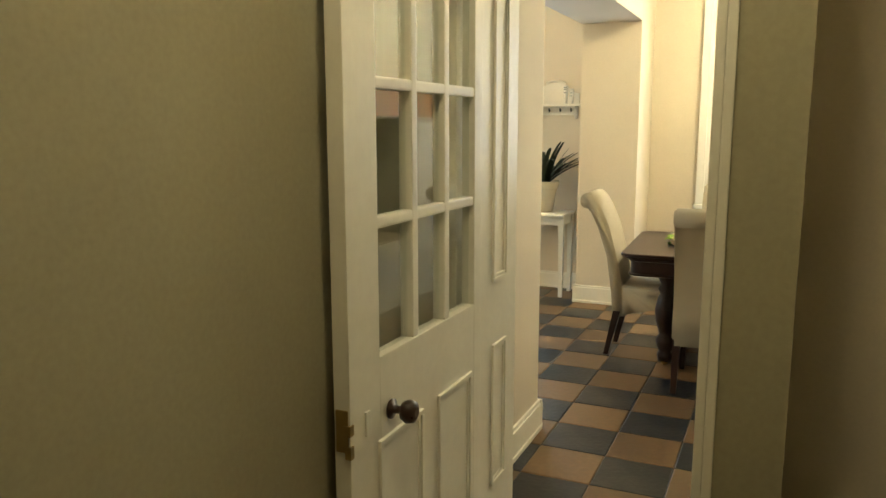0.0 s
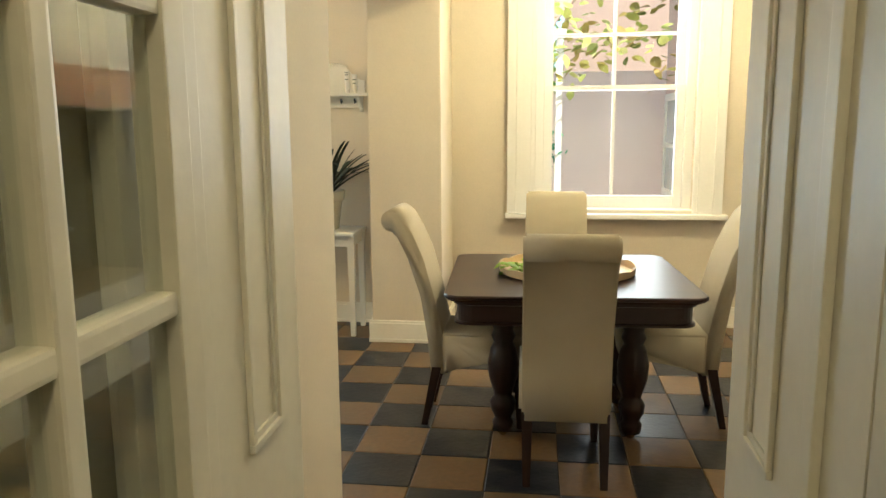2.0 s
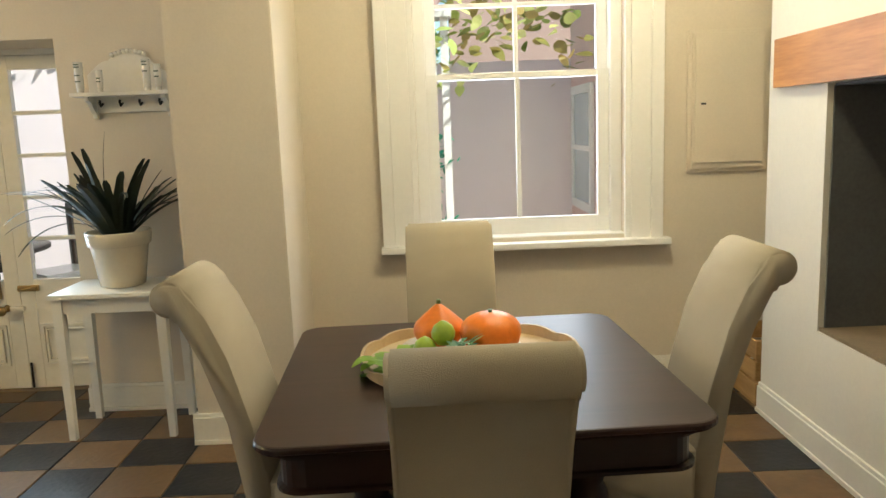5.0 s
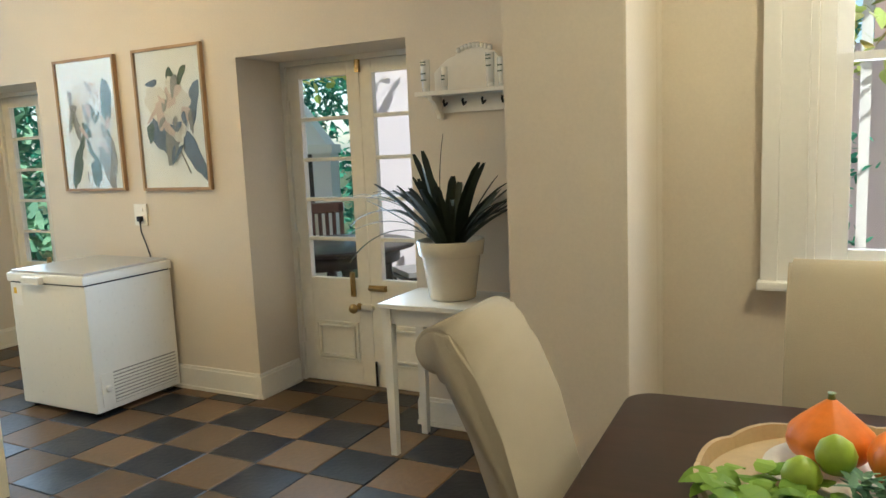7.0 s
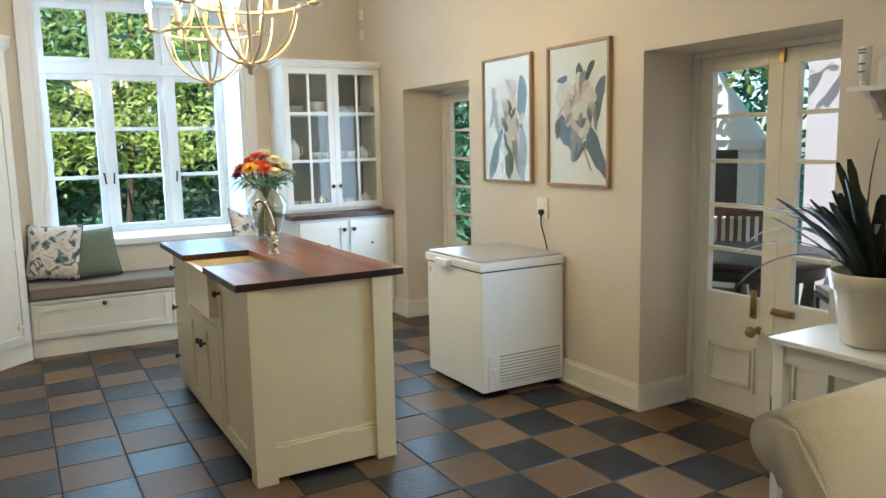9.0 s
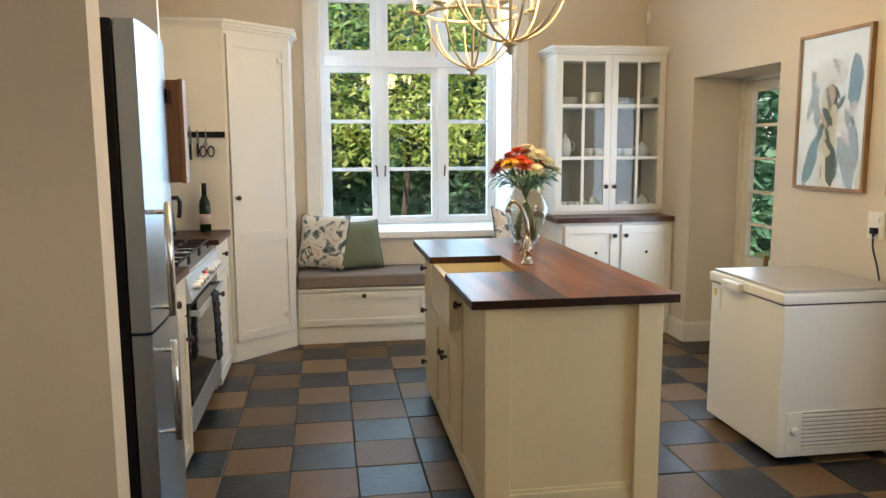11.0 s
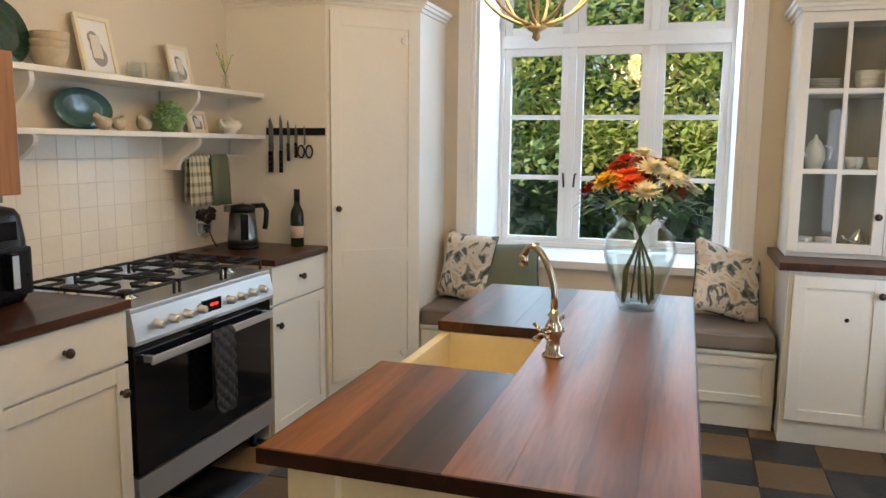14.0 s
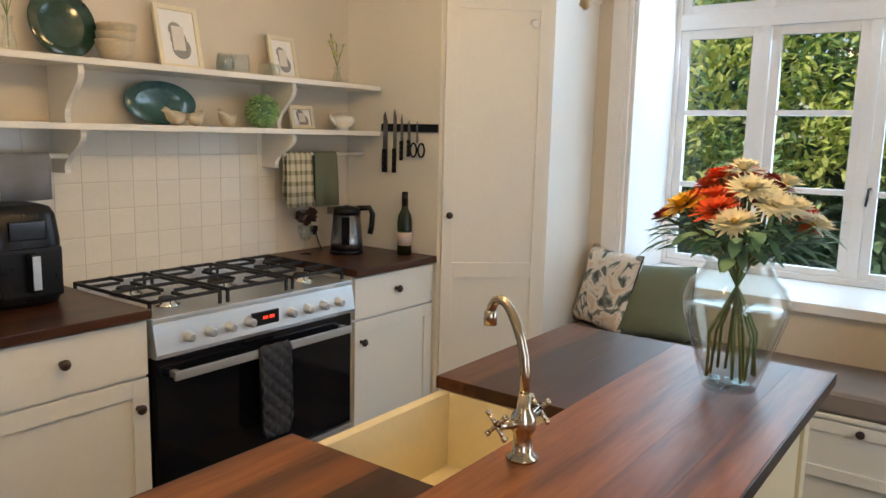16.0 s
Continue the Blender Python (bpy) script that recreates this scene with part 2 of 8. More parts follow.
M = dict(
    wall=mat("wall_paint", (0.67, 0.60, 0.49), 0.75, vary=0.05, scale=1.6, bump=0.12, grain=90, second=(0.63, 0.55, 0.45), second_scale=0.9),
    # beige darkened so that the paint itself carries the passage's shade
    passage=mat("shaded_passage_paint", (0.36, 0.33, 0.225), 0.6, vary=0.10, scale=1.4, bump=0.1, grain=80),
    ceiling=mat("ceiling_paint", (0.80, 0.78, 0.74), 0.8, vary=0.03, scale=2, bump=0.05),
    white=mat("white_gloss_paint", (0.80, 0.77, 0.70), 0.38, vary=0.04, scale=3, bump=0.06, grain=45, second=(0.74, 0.70, 0.60), second_scale=2.2),
    door=mat("old_door_paint", (0.81, 0.78, 0.69), 0.40, vary=0.05, scale=4, bump=0.15, grain=30, second=(0.72, 0.68, 0.58), second_scale=4),
    window=mat("window_paint", (0.82, 0.81, 0.79), 0.4, vary=0.03, scale=3, bump=0.08, grain=40),
    cabinet=mat("cabinet_paint", (0.78, 0.76, 0.70), 0.42, vary=0.03, scale=3, bump=0.03, grain=60),
    island=mat("island_paint", (0.74, 0.63, 0.40), 0.42, vary=0.04, scale=3, bump=0.04, grain=60),
    grout=mat("dark_grout", (0.035, 0.03, 0.025), 0.85, vary=0.3, scale=8, bump=0.3),
    tile_dark=mat("dark_clay_tile", (0.009, 0.011, 0.015), 0.34, vary=0.3, scale=9, bump=0.35, grain=35, random_tint=0.3, spec=0.34, second=(0.024, 0.023, 0.022), second_scale=7, second_amount=0.6),
    tile_light=mat("brown_clay_tile", (0.150, 0.090, 0.044), 0.42, vary=0.22, scale=8, bump=0.35, grain=35, random_tint=0.2, spec=0.22, second=(0.12, 0.076, 0.038), second_scale=7, second_amount=0.7),
    counter=wood_mat("dark_counter_wood", (0.024, 0.009, 0.005), (0.11, 0.038, 0.017), 0.34, "X", coat=0.05),
    island_wood=wood_mat("red_counter_wood", (0.060, 0.019, 0.007), (0.32, 0.115, 0.036), 0.34, "X", coat=0.06),
    island_mid=wood_mat("brown_counter_wood", (0.040, 0.013, 0.005), (0.20, 0.068, 0.022), 0.34, "X", coat=0.06),
    island_dark=wood_mat("dark_island_wood", (0.016, 0.007, 0.004), (0.075, 0.026, 0.011), 0.34, "X", coat=0.06),
    edge_wood=wood_mat("dark_edge_wood", (0.010, 0.004, 0.002), (0.045, 0.015, 0.007), 0.4, "X", coat=0.06),
    table_wood=wood_mat("dark_mahogany", (0.011, 0.005, 0.004), (0.028, 0.011, 0.008), 0.34, "X"),
    leg_wood=wood_mat("dark_leg_wood", (0.009, 0.004, 0.003), (0.026, 0.010, 0.007), 0.35, "Z"),
    lintel=wood_mat("orange_pine", (0.30, 0.11, 0.025), (0.55, 0.25, 0.07), 0.4, "Y"),
    oak=wood_mat("pale_oak", (0.26, 0.15, 0.07), (0.48, 0.31, 0.16), 0.45, "Z"),
    crate=wood_mat("crate_pine", (0.28, 0.15, 0.05), (0.55, 0.34, 0.14), 0.6, "Y"),
    board=wood_mat("brown_board", (0.20, 0.085, 0.032), (0.40, 0.19, 0.075), 0.4, "Z"),
    fabric=mat("beige_fabric", (0.42, 0.37, 0.28), 0.92, vary=0.07, scale=5, bump=0.5, grain=420, spec=0.15),
    cushion=mat("taupe_cushion", (0.24, 0.20, 0.175), 0.9, vary=0.1, scale=6, bump=0.5, grain=300, spec=0.15),
    green_cloth=mat("green_velvet", (0.15, 0.17, 0.115), 0.85, vary=0.12, scale=7, bump=0.4, grain=250, spec=0.2),
    steel=mat("brushed_steel", (0.74, 0.76, 0.78), 0.36, 0.9, vary=0.06, scale=3, grain=150, stretch=(1, 1, 30)),
    fridge_steel=mat("fridge_steel", (0.44, 0.50, 0.57), 0.27, 0.95, vary=0.05, scale=2, grain=120, stretch=(40, 40, 1)),
    blade=mat("dull_dark_steel", (0.26, 0.26, 0.27), 0.3, 1.0, vary=0.08, scale=8),
    chrome=mat("chrome", (0.75, 0.74, 0.70), 0.1, 1.0, vary=0.02),
    nickel=mat("aged_nickel", (0.56, 0.50, 0.40), 0.16, 1.0, vary=0.06, scale=20),
    brass=mat("aged_brass", (0.42, 0.30, 0.13), 0.35, 1.0, vary=0.15, scale=25),
    gilt=mat("pale_gilt_iron", (0.58, 0.49, 0.32), 0.42, 0.55, vary=0.15, scale=30, bump=0.2),
    black=mat("black_plastic", (0.007, 0.007, 0.008), 0.3, vary=0.15, scale=10, spec=0.3),
    iron=mat("black_cast_iron", (0.016, 0.016, 0.017), 0.6, vary=0.2, scale=20, bump=0.3),
    knob=mat("dark_wood_knob", (0.035, 0.016, 0.010), 0.3, vary=0.2, scale=30),
    dark_glass=mat("oven_glass", (0.006, 0.006, 0.008), 0.05, vary=0.05, spec=0.35),
    # reflected sky painted in as a pale blue-grey base colour
    sky_glass=mat("sky_tinted_glass", (0.50, 0.58, 0.62), 0.08, vary=0.15, scale=3, spec=0.7),
    enamel=mat("white_enamel", (0.78, 0.76, 0.71), 0.3, vary=0.02, scale=2, grain=40),
    grille_grey=mat("vent_grey", (0.30, 0.29, 0.27), 0.6, vary=0.1, scale=20),
    grey_lid=mat("grey_speckled_lid", (0.42, 0.41, 0.38), 0.35, vary=0.22, scale=120, grain=300),
    ceramic=mat("cream_ceramic", (0.74, 0.66, 0.50), 0.22, vary=0.04, scale=6),
    sink=mat("cream_fireclay", (0.80, 0.71, 0.48), 0.2, vary=0.04, scale=4),
    china=mat("white_china", (0.80, 0.78, 0.72), 0.2, vary=0.04, scale=8),
    green_glaze=mat("green_glaze", (0.018, 0.055, 0.033), 0.1, vary=0.35, scale=12, coat=0.5),
    teal_glaze=mat("teal_glaze", (0.05, 0.13, 0.125), 0.12, vary=0.3, scale=14, coat=0.5),
    stone_ware=mat("stoneware", (0.52, 0.44, 0.31), 0.6, vary=0.12, scale=14, bump=0.2),
    paper=mat("paper", (0.82, 0.81, 0.79), 0.8, vary=0.03, scale=6),
    print_cream=mat("print_cream", (0.70, 0.66, 0.60), 0.8, vary=0.06, scale=20),
    print_pink=mat("print_pink", (0.60, 0.47, 0.42), 0.8, vary=0.12, scale=25),
    print_green=mat("print_green", (0.10, 0.135, 0.10), 0.8, vary=0.3, scale=25),
    print_blue=mat("print_blue", (0.15, 0.19, 0.25), 0.8, vary=0.25, scale=25),
    print_line=mat("print_line", (0.30, 0.29, 0.27), 0.8, vary=0.2, scale=30),
    wallc=mat("chimney_paint", (0.72, 0.68, 0.60), 0.7, vary=0.04, scale=2, bump=0.1),
    soot=mat("sooty_grey", (0.10, 0.10, 0.10), 0.8, vary=0.25, scale=4, bump=0.3),
    hearth=mat("hearth_clay", (0.20, 0.145, 0.085), 0.7, vary=0.2, scale=6, bump=0.3),
    splash=mat("white_wall_tile", (0.78, 0.73, 0.63), 0.16, vary=0.03, scale=8, random_tint=0.04),
    splash_grout=mat("pale_grout", (0.62, 0.57, 0.48), 0.8, vary=0.08),
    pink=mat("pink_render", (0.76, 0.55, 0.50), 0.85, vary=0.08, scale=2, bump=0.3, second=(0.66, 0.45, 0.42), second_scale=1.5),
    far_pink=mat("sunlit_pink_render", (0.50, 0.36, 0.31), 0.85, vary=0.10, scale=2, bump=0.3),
    lilac=mat("pale_render", (0.82, 0.73, 0.76), 0.85, vary=0.05, scale=2, bump=0.2),
    # brown raised to a pale tone to bounce light onto the patio walls
    paving=mat("patio_paving", (0.56, 0.50, 0.44), 0.8, vary=0.2, scale=5, bump=0.3),
    lawn=mat("lawn", (0.07, 0.10, 0.03), 0.9, vary=0.4, scale=6, bump=0.6, grain=120),
    bark=mat("bark", (0.10, 0.075, 0.055), 0.9, vary=0.4, scale=12, bump=0.8),
    soil=mat("soil", (0.035, 0.024, 0.016), 0.95, vary=0.4, scale=30, bump=0.8),
    orange=mat("pumpkin_skin", (0.75, 0.20, 0.015), 0.38, vary=0.12, scale=18, bump=0.1),
    lime=mat("lime_skin", (0.33, 0.48, 0.05), 0.35, vary=0.15, scale=20),
    stem=mat("stem_green", (0.15, 0.22, 0.07), 0.5, vary=0.25, scale=20),
    tray=mat("tray_wood", (0.50, 0.38, 0.22), 0.5, vary=0.1, scale=10),
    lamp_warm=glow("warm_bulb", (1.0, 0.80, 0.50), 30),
    candle=mat("candle_sleeve", (0.75, 0.68, 0.50), 0.5, vary=0.05),
    red_led=glow("red_display", (1.0, 0.05, 0.02), 3),
    pane=pane_mat("window_glass", 0.03),
    door_pane=pane_mat("old_door_glass", 0.13),
    vase=thin_glass("clear_glass", (0.965, 0.982, 0.972)),
    water=thin_glass("vase_water", (0.96, 0.98, 0.965)),
    wine=glass_mat("dark_green_glass", (0.02, 0.05, 0.02)),
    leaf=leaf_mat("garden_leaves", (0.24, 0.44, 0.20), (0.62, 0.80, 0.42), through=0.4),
    # shade and sunlight put into the colours of these two leaf sets
    leaf_dark=leaf_mat("shade_tinted_leaves", (0.10, 0.24, 0.16), (0.32, 0.54, 0.34), through=0.4),
    leaf_sun=leaf_mat("sun_tinted_leaves", (0.38, 0.52, 0.12), (0.78, 0.80, 0.32), through=0.4),
    leaf_teal=leaf_mat("cool_leaves", (0.03, 0.20, 0.13), (0.12, 0.46, 0.30), through=0.4),
    vine=leaf_mat("vine_leaves", (0.14, 0.20, 0.04), (0.48, 0.36, 0.12), through=0.4),
    strap=mat("strap_leaf", (0.020, 0.032, 0.016), 0.6, vary=0.3, scale=20),
    salad=leaf_mat("salad_leaves", (0.14, 0.28, 0.03), (0.28, 0.45, 0.07)),
    petal_red=mat("red_petals", (0.85, 0.13, 0.03), 0.6, vary=0.2, scale=40),
    petal_dark=mat("dark_red_petals", (0.30, 0.02, 0.03), 0.6, vary=0.2, scale=40),
    petal_cream=mat("cream_petals", (0.86, 0.81, 0.60), 0.6, vary=0.1, scale=40),
    petal_yellow=mat("yellow_petals", (0.80, 0.50, 0.03), 0.6, vary=0.1, scale=40),
    dresser_back=mat("khaki_board_paint", (0.33, 0.30, 0.24), 0.6, vary=0.06, scale=4, bump=0.1),
    grey_cloth=mat("plain_grey_cloth", (0.20, 0.21, 0.23), 0.9, vary=0.12, scale=12, bump=0.4, grain=250),
    quilt=mat("grey_quilted_cloth", (0.032, 0.035, 0.045), 0.9, vary=0.2, scale=30, bump=0.5, grain=200),
)

# ---- mesh helpers ----


def box(bm, lo, hi, bevel=0.0):
    r = bmesh.ops.create_cube(bm, size=1.0)
    c = [(a + b) / 2 for a, b in zip(lo, hi)]
    s = [abs(b - a) for a, b in zip(lo, hi)]
    for v in r["verts"]:
        v.co = Vector((c[i] + v.co[i] * s[i] for i in range(3)))
    if bevel:
        es = list({e for v in r["verts"] for e in v.link_edges})
        bmesh.ops.bevel(bm, geom=es, offset=min(bevel, min(s) * 0.45), segments=2, affect="EDGES", profile=0.7)
    return bm


def boxes(*items, bevel=0.0):
    bm = bmesh.new()
    for lo, hi in items:
        box(bm, lo, hi, bevel)
    return bm


def lathe(bm, profile, at=(0, 0, 0), seg=24, axis="Z"):
    """A turned shape from (radius, height) pairs."""
    at = Vector(at)
    rings = []
    for r, h in profile:
        ring = []
        for k in range(seg):
            a = 2 * math.pi * k / seg
            p = {"Z": (r * math.cos(a), r * math.sin(a), h), "Y": (r * math.cos(a), h, -r * math.sin(a)), "X": (h, r * math.cos(a), r * math.sin(a))}[axis]
            ring.append(bm.verts.new(at + Vector(p)))
        rings.append(ring)
    for a, b in zip(rings, rings[1:]):
        for k in range(seg):
            f = bm.faces.new((a[k], a[(k + 1) % seg], b[(k + 1) % seg], b[k]))
            f.smooth = True
    for ring, flip in ((rings[0], True), (rings[-1], False)):
        bm.faces.new(ring[::-1] if flip else ring)
    return bm


def tube(bm, pts, r, seg=8, taper=None):
    """A round bar along points."""
    pts = [Vector(p) for p in pts]
    rings = []
    side = None
    for i, p in enumerate(pts):
        d = (pts[min(i + 1, len(pts) - 1)] - pts[max(i - 1, 0)]).normalized()
        if side is None:
            side = d.orthogonal().normalized()
        side = (side - d * side.dot(d)).normalized()
        up = d.cross(side)
        rad = r if taper is None else r + (taper - r) * i / (len(pts) - 1)
        rings.append([bm.verts.new(p + rad * (math.cos(2 * math.pi * k / seg) * side + math.sin(2 * math.pi * k / seg) * up)) for k in range(seg)])
    for a, b in zip(rings, rings[1:]):
        for k in range(seg):
            f = bm.faces.new((a[k], a[(k + 1) % seg], b[(k + 1) % seg], b[k]))
            f.smooth = True
    bm.faces.new(rings[0][::-1])
    bm.faces.new(rings[-1])
    return bm


def prism(bm, outline, lo, hi, axis="X"):
    """An outline in the plane across an axis, drawn out along it."""
    def at(u, v, w):
        return {"X": (w, u, v), "Y": (u, w, v), "Z": (u, v, w)}[axis]
    a = [bm.verts.new(at(u, v, lo)) for u, v in outline]
    b = [bm.verts.new(at(u, v, hi)) for u, v in outline]
    bm.faces.new(a[::-1])
    bm.faces.new(b)
    for k in range(len(a)):
        bm.faces.new((a[k], a[(k + 1) % len(a)], b[(k + 1) % len(a)], b[k]))
    return bm


def loft(bm, loops):
    """One closed body through outlines at rising heights."""
    rings = [[bm.verts.new((x, y, z)) for x, y in out] for out, z in loops]
    n = len(rings[0])
    for p, q in zip(rings, rings[1:]):
        for k in range(n):
            bm.faces.new((p[k], p[(k + 1) % n], q[(k + 1) % n], q[k]))
    bm.faces.new(rings[0][::-1])
    bm.faces.new(rings[-1])
    return bm


def mesh_of(name, bm, material):
    bmesh.ops.recalc_face_normals(bm, faces=bm.faces)
    me = bpy.data.meshes.new(name)
    bm.to_mesh(me)
    bm.free()
    me.materials.append(material)
    return me


def part(name, bm, material, parent=None, label=""):
    ob = new(name, mesh_of(name, bm, material))
    if parent:
        ob.parent = parent
    return tagged(ob, label)


def thing(name, label, category, at=(0, 0, 0), turn=0.0, group=""):
    ob = new(name)
    ob.empty_display_size = 0.1
    ob.matrix_basis = pose(*at, 0, 0, turn)
    return tagged(ob, label, category, group)


def single(name, bm, material, label, category, at=(0, 0, 0), turn=0.0, group=""):
    ob = new(name, mesh_of(name, bm, material))
    ob.matrix_basis = pose(*at, 0, 0, turn)
    return tagged(ob, label, category, group)


def structure(name, bm, material, label="", category=""):
    ob = new(name, mesh_of(name, bm, material))
    return tagged(ob, label, category, kind="structure")


def arc(c, r, a0, a1, n=8):
    return [(c[0] + r * math.cos(radians(a0 + (a1 - a0) * k / n)), c[1] + r * math.sin(radians(a0 + (a1 - a0) * k / n))) for k in range(n + 1)]


def panel_frame(bm, lo, hi, t, w, axis="Y", out=-1):
    """A raised moulding round a rectangle on a flat face; lo and hi are (u, v)."""
    (u0, v0), (u1, v1) = lo, hi
    for a, b in (((u0, v0), (u1, v0 + w)), ((u0, v1 - w), (u1, v1)), ((u0, v0 + w), (u0 + w, v1 - w)), ((u1 - w, v0 + w), (u1, v1 - w))):
        if axis[0] == "Y":
            box(bm, (a[0], t[0], a[1]), (b[0], t[1], b[1]), 0.003)
        else:
            box(bm, (t[0], a[0], a[1]), (t[1], b[0], b[1]), 0.003)
    return bm


# ---- the large structure ----
TOP = 3.05
YN, YW, XW, YS = 6.845, 6.95, -7.25, 2.90

# floor slab under the tiles, as one grouted bed
floor = structure("floor", boxes(((-8.2, -2.2, -0.12), (1.9, 7.5, -0.006))), M["grout"], "chequered floor of dark and brown clay tiles", "floor")
structure("ceiling", boxes(((-8.2, -2.2, TOP), (1.9, 7.6, TOP + 0.1))), M["ceiling"], "plain white painted ceiling", "ceiling")

# kitchen north wall with two doorways 0.50 thick
D1, D2 = (-3.595, -2.50), (-6.40, -5.34)
DH = 1.967
structure("wall_north", boxes(((-7.85, YN, 0), (D2[0], 7.33, TOP)), ((D2[1], YN, 0), (D1[0], 7.33, TOP)), ((D1[1], YN, 0), (-1.75, 7.33, TOP)),
                              ((D2[0], YN, DH), (D2[1], 7.33, TOP)), ((D1[0], YN, DH), (D1[1], 7.33, TOP))), M["wall"], "thick cream painted kitchen wall with two deep doorways", "wall")
# pillar and beam between kitchen and dining nook
structure("pillar", boxes(((-1.778, 6.34, 0), (-1.295, YN, TOP)), ((-1.75, YN, 0), (-1.295, 7.33, TOP)), bevel=0.012), M["wall"], "cream painted pillar between kitchen and dining nook", "pillar")
structure("beam", boxes(((-1.778, 3.555, 2.312), (-1.295, 6.34, TOP))), M["wall"], "cream painted beam over the wide opening", "beam")
# dining window wall
WX, WZ = (-0.69, 0.42), (0.845, 2.55)
structure("wall_dining", boxes(((-1.295, YW, 0), (WX[0], 7.33, TOP)), ((WX[1], YW, 0), (1.75, 7.33, TOP)), ((WX[0], YW, 0), (WX[1], 7.33, WZ[0])), ((WX[0], YW, WZ[1]), (WX[1], 7.33, TOP))), M["wall"], "cream painted dining wall with a tall window", "wall")
# east wall and chimney breast with raised open hearth
structure("wall_east", boxes(((1.42, 2.74, 0), (1.75, YW, TOP))), M["wall"], "cream painted end wall behind the chimney breast", "wall")
FX, HY = 0.975, (4.55, 5.94)
structure("chimney_breast", boxes(((FX, 6.36, 0), (1.42, 6.46, TOP)), ((FX, HY[1], 0), (1.42, 6.36, TOP)), ((FX, 4.05, 0), (1.42, HY[0], TOP)), ((FX, HY[0], 0), (1.42, HY[1], 0.55)), ((FX, HY[0], 1.57), (1.42, HY[1], TOP))), M["wallc"], "white painted chimney breast with a raised hearth", "chimney")
structure("hearth", boxes(((FX + 0.006, HY[0] + 0.002, 0.551), (1.40, HY[1] - 0.002, 0.566)), ), M["hearth"], "brown hearth floor of the fireplace", "hearth")
structure("hearth_lining", boxes(((1.40, HY[0], 0.566), (1.418, HY[1], 1.57)), ((1.0, HY[1] - 0.012, 0.567), (1.40, HY[1] - 0.002, 1.56)), ((1.0, HY[0] + 0.002, 0.567), (1.40, HY[0] + 0.012, 1.56)), ((1.0, HY[0] + 0.012, 1.558), (1.40, HY[1] - 0.012, 1.568))), M["soot"], "grey sooted lining of the fireplace", "fireplace")
structure("lintel", boxes(((FX - 0.035, 4.12, 1.572), (FX - 0.003, 6.352, 1.785)), bevel=0.004), M["lintel"], "orange varnished pine lintel over the hearth", "lintel")
# south wall with the doorway, and the wall end between passage and kitchen
JX = (-1.10, -0.322)
JY = (2.22, 2.737)
structure("wall_south", boxes(((JX[1] + 0.02, JY[0], 0), (1.75, JY[1], TOP)), ((-1.80, JY[0], 0), (JX[0] - 0.02, JY[1], TOP)), ((JX[0] - 0.02, JY[0], 2.12), (JX[1] + 0.02, JY[1], TOP))), M["wall"], "thick cream painted wall round the panelled doorway", "wall")
structure("wall_end", boxes(((-1.80, JY[1], 0), (-1.245, 3.555, TOP)), bevel=0.01), M["wall"], "cream painted wall end beside the doorway", "wall")
# kitchen south and west walls
structure("wall_stove", boxes(((-7.85, YS - 0.3, 0), (-1.80, YS, TOP))), M["wall"], "cream painted wall behind the cooker", "wall")
VY, VZ = (4.136, 5.71), (0.775, 2.80)
structure("wall_window", boxes(((-7.85, YS, 0), (XW, VY[0], TOP)), ((-7.85, VY[1], 0), (XW, YN, TOP)), ((-7.85, VY[0], 0), (XW, VY[1], VZ[0])), ((-7.85, VY[0], VZ[1]), (XW, VY[1], TOP))), M["wall"], "cream painted kitchen wall with a deep mullioned window", "wall")
structure("fridge_nib", boxes(((-3.44, YS, 0), (-3.32, 3.565, TOP))), M["wall"], "cream painted wall nib beside the fridge", "wall")
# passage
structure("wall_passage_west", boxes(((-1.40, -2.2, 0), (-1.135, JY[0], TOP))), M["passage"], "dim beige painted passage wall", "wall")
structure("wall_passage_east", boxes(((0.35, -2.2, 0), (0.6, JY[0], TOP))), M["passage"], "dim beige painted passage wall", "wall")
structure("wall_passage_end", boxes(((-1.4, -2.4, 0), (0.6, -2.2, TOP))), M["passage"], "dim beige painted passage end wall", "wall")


def skirting(name, runs, h=0.15):
    """Skirting boards with a stepped top; runs are (lo, hi, facing) along the walls."""
    bm = bmesh.new()
    for (x0, y0), (x1, y1), (fx, fy) in runs:
        for t, z0, z1 in ((0.026, 0.0, 0.022), (0.019, 0.022, h - 0.018), (0.012, h - 0.018, h)):
            box(bm, (min(x0, x1, x0 + fx * t, x1 + fx * t), min(y0, y1, y0 + fy * t, y1 + fy * t), z0), (max(x0, x1, x0 + fx * t, x1 + fx * t), max(y0, y1, y0 + fy * t, y1 + fy * t), z1), 0.003)
    structure(name, bm, M["white"], "white painted stepped skirting board", "skirting")


skirting("baseboard_north", [((-6.64, YN), (D2[0], YN), (0, -1)), ((D2[1], YN), (D1[0], YN), (0, -1)), ((D1[1], YN), (-1.778, YN), (0, -1)),
                             ((D1[0], YN - 0.019), (D1[0], 7.20), (1, 0)), ((D1[1], YN - 0.019), (D1[1], 7.20), (-1, 0)), ((D2[0], YN - 0.019), (D2[0], 7.20), (1, 0)), ((D2[1], YN - 0.019), (D2[1], 7.20), (-1, 0))])
skirting("baseboard_pillar", [((-1.797, 6.34), (-1.276, 6.34), (0, -1)), ((-1.778, 6.34), (-1.778, YN - 0.03), (-1, 0)), ((-1.295, 6.34), (-1.295, YW), (1, 0))])
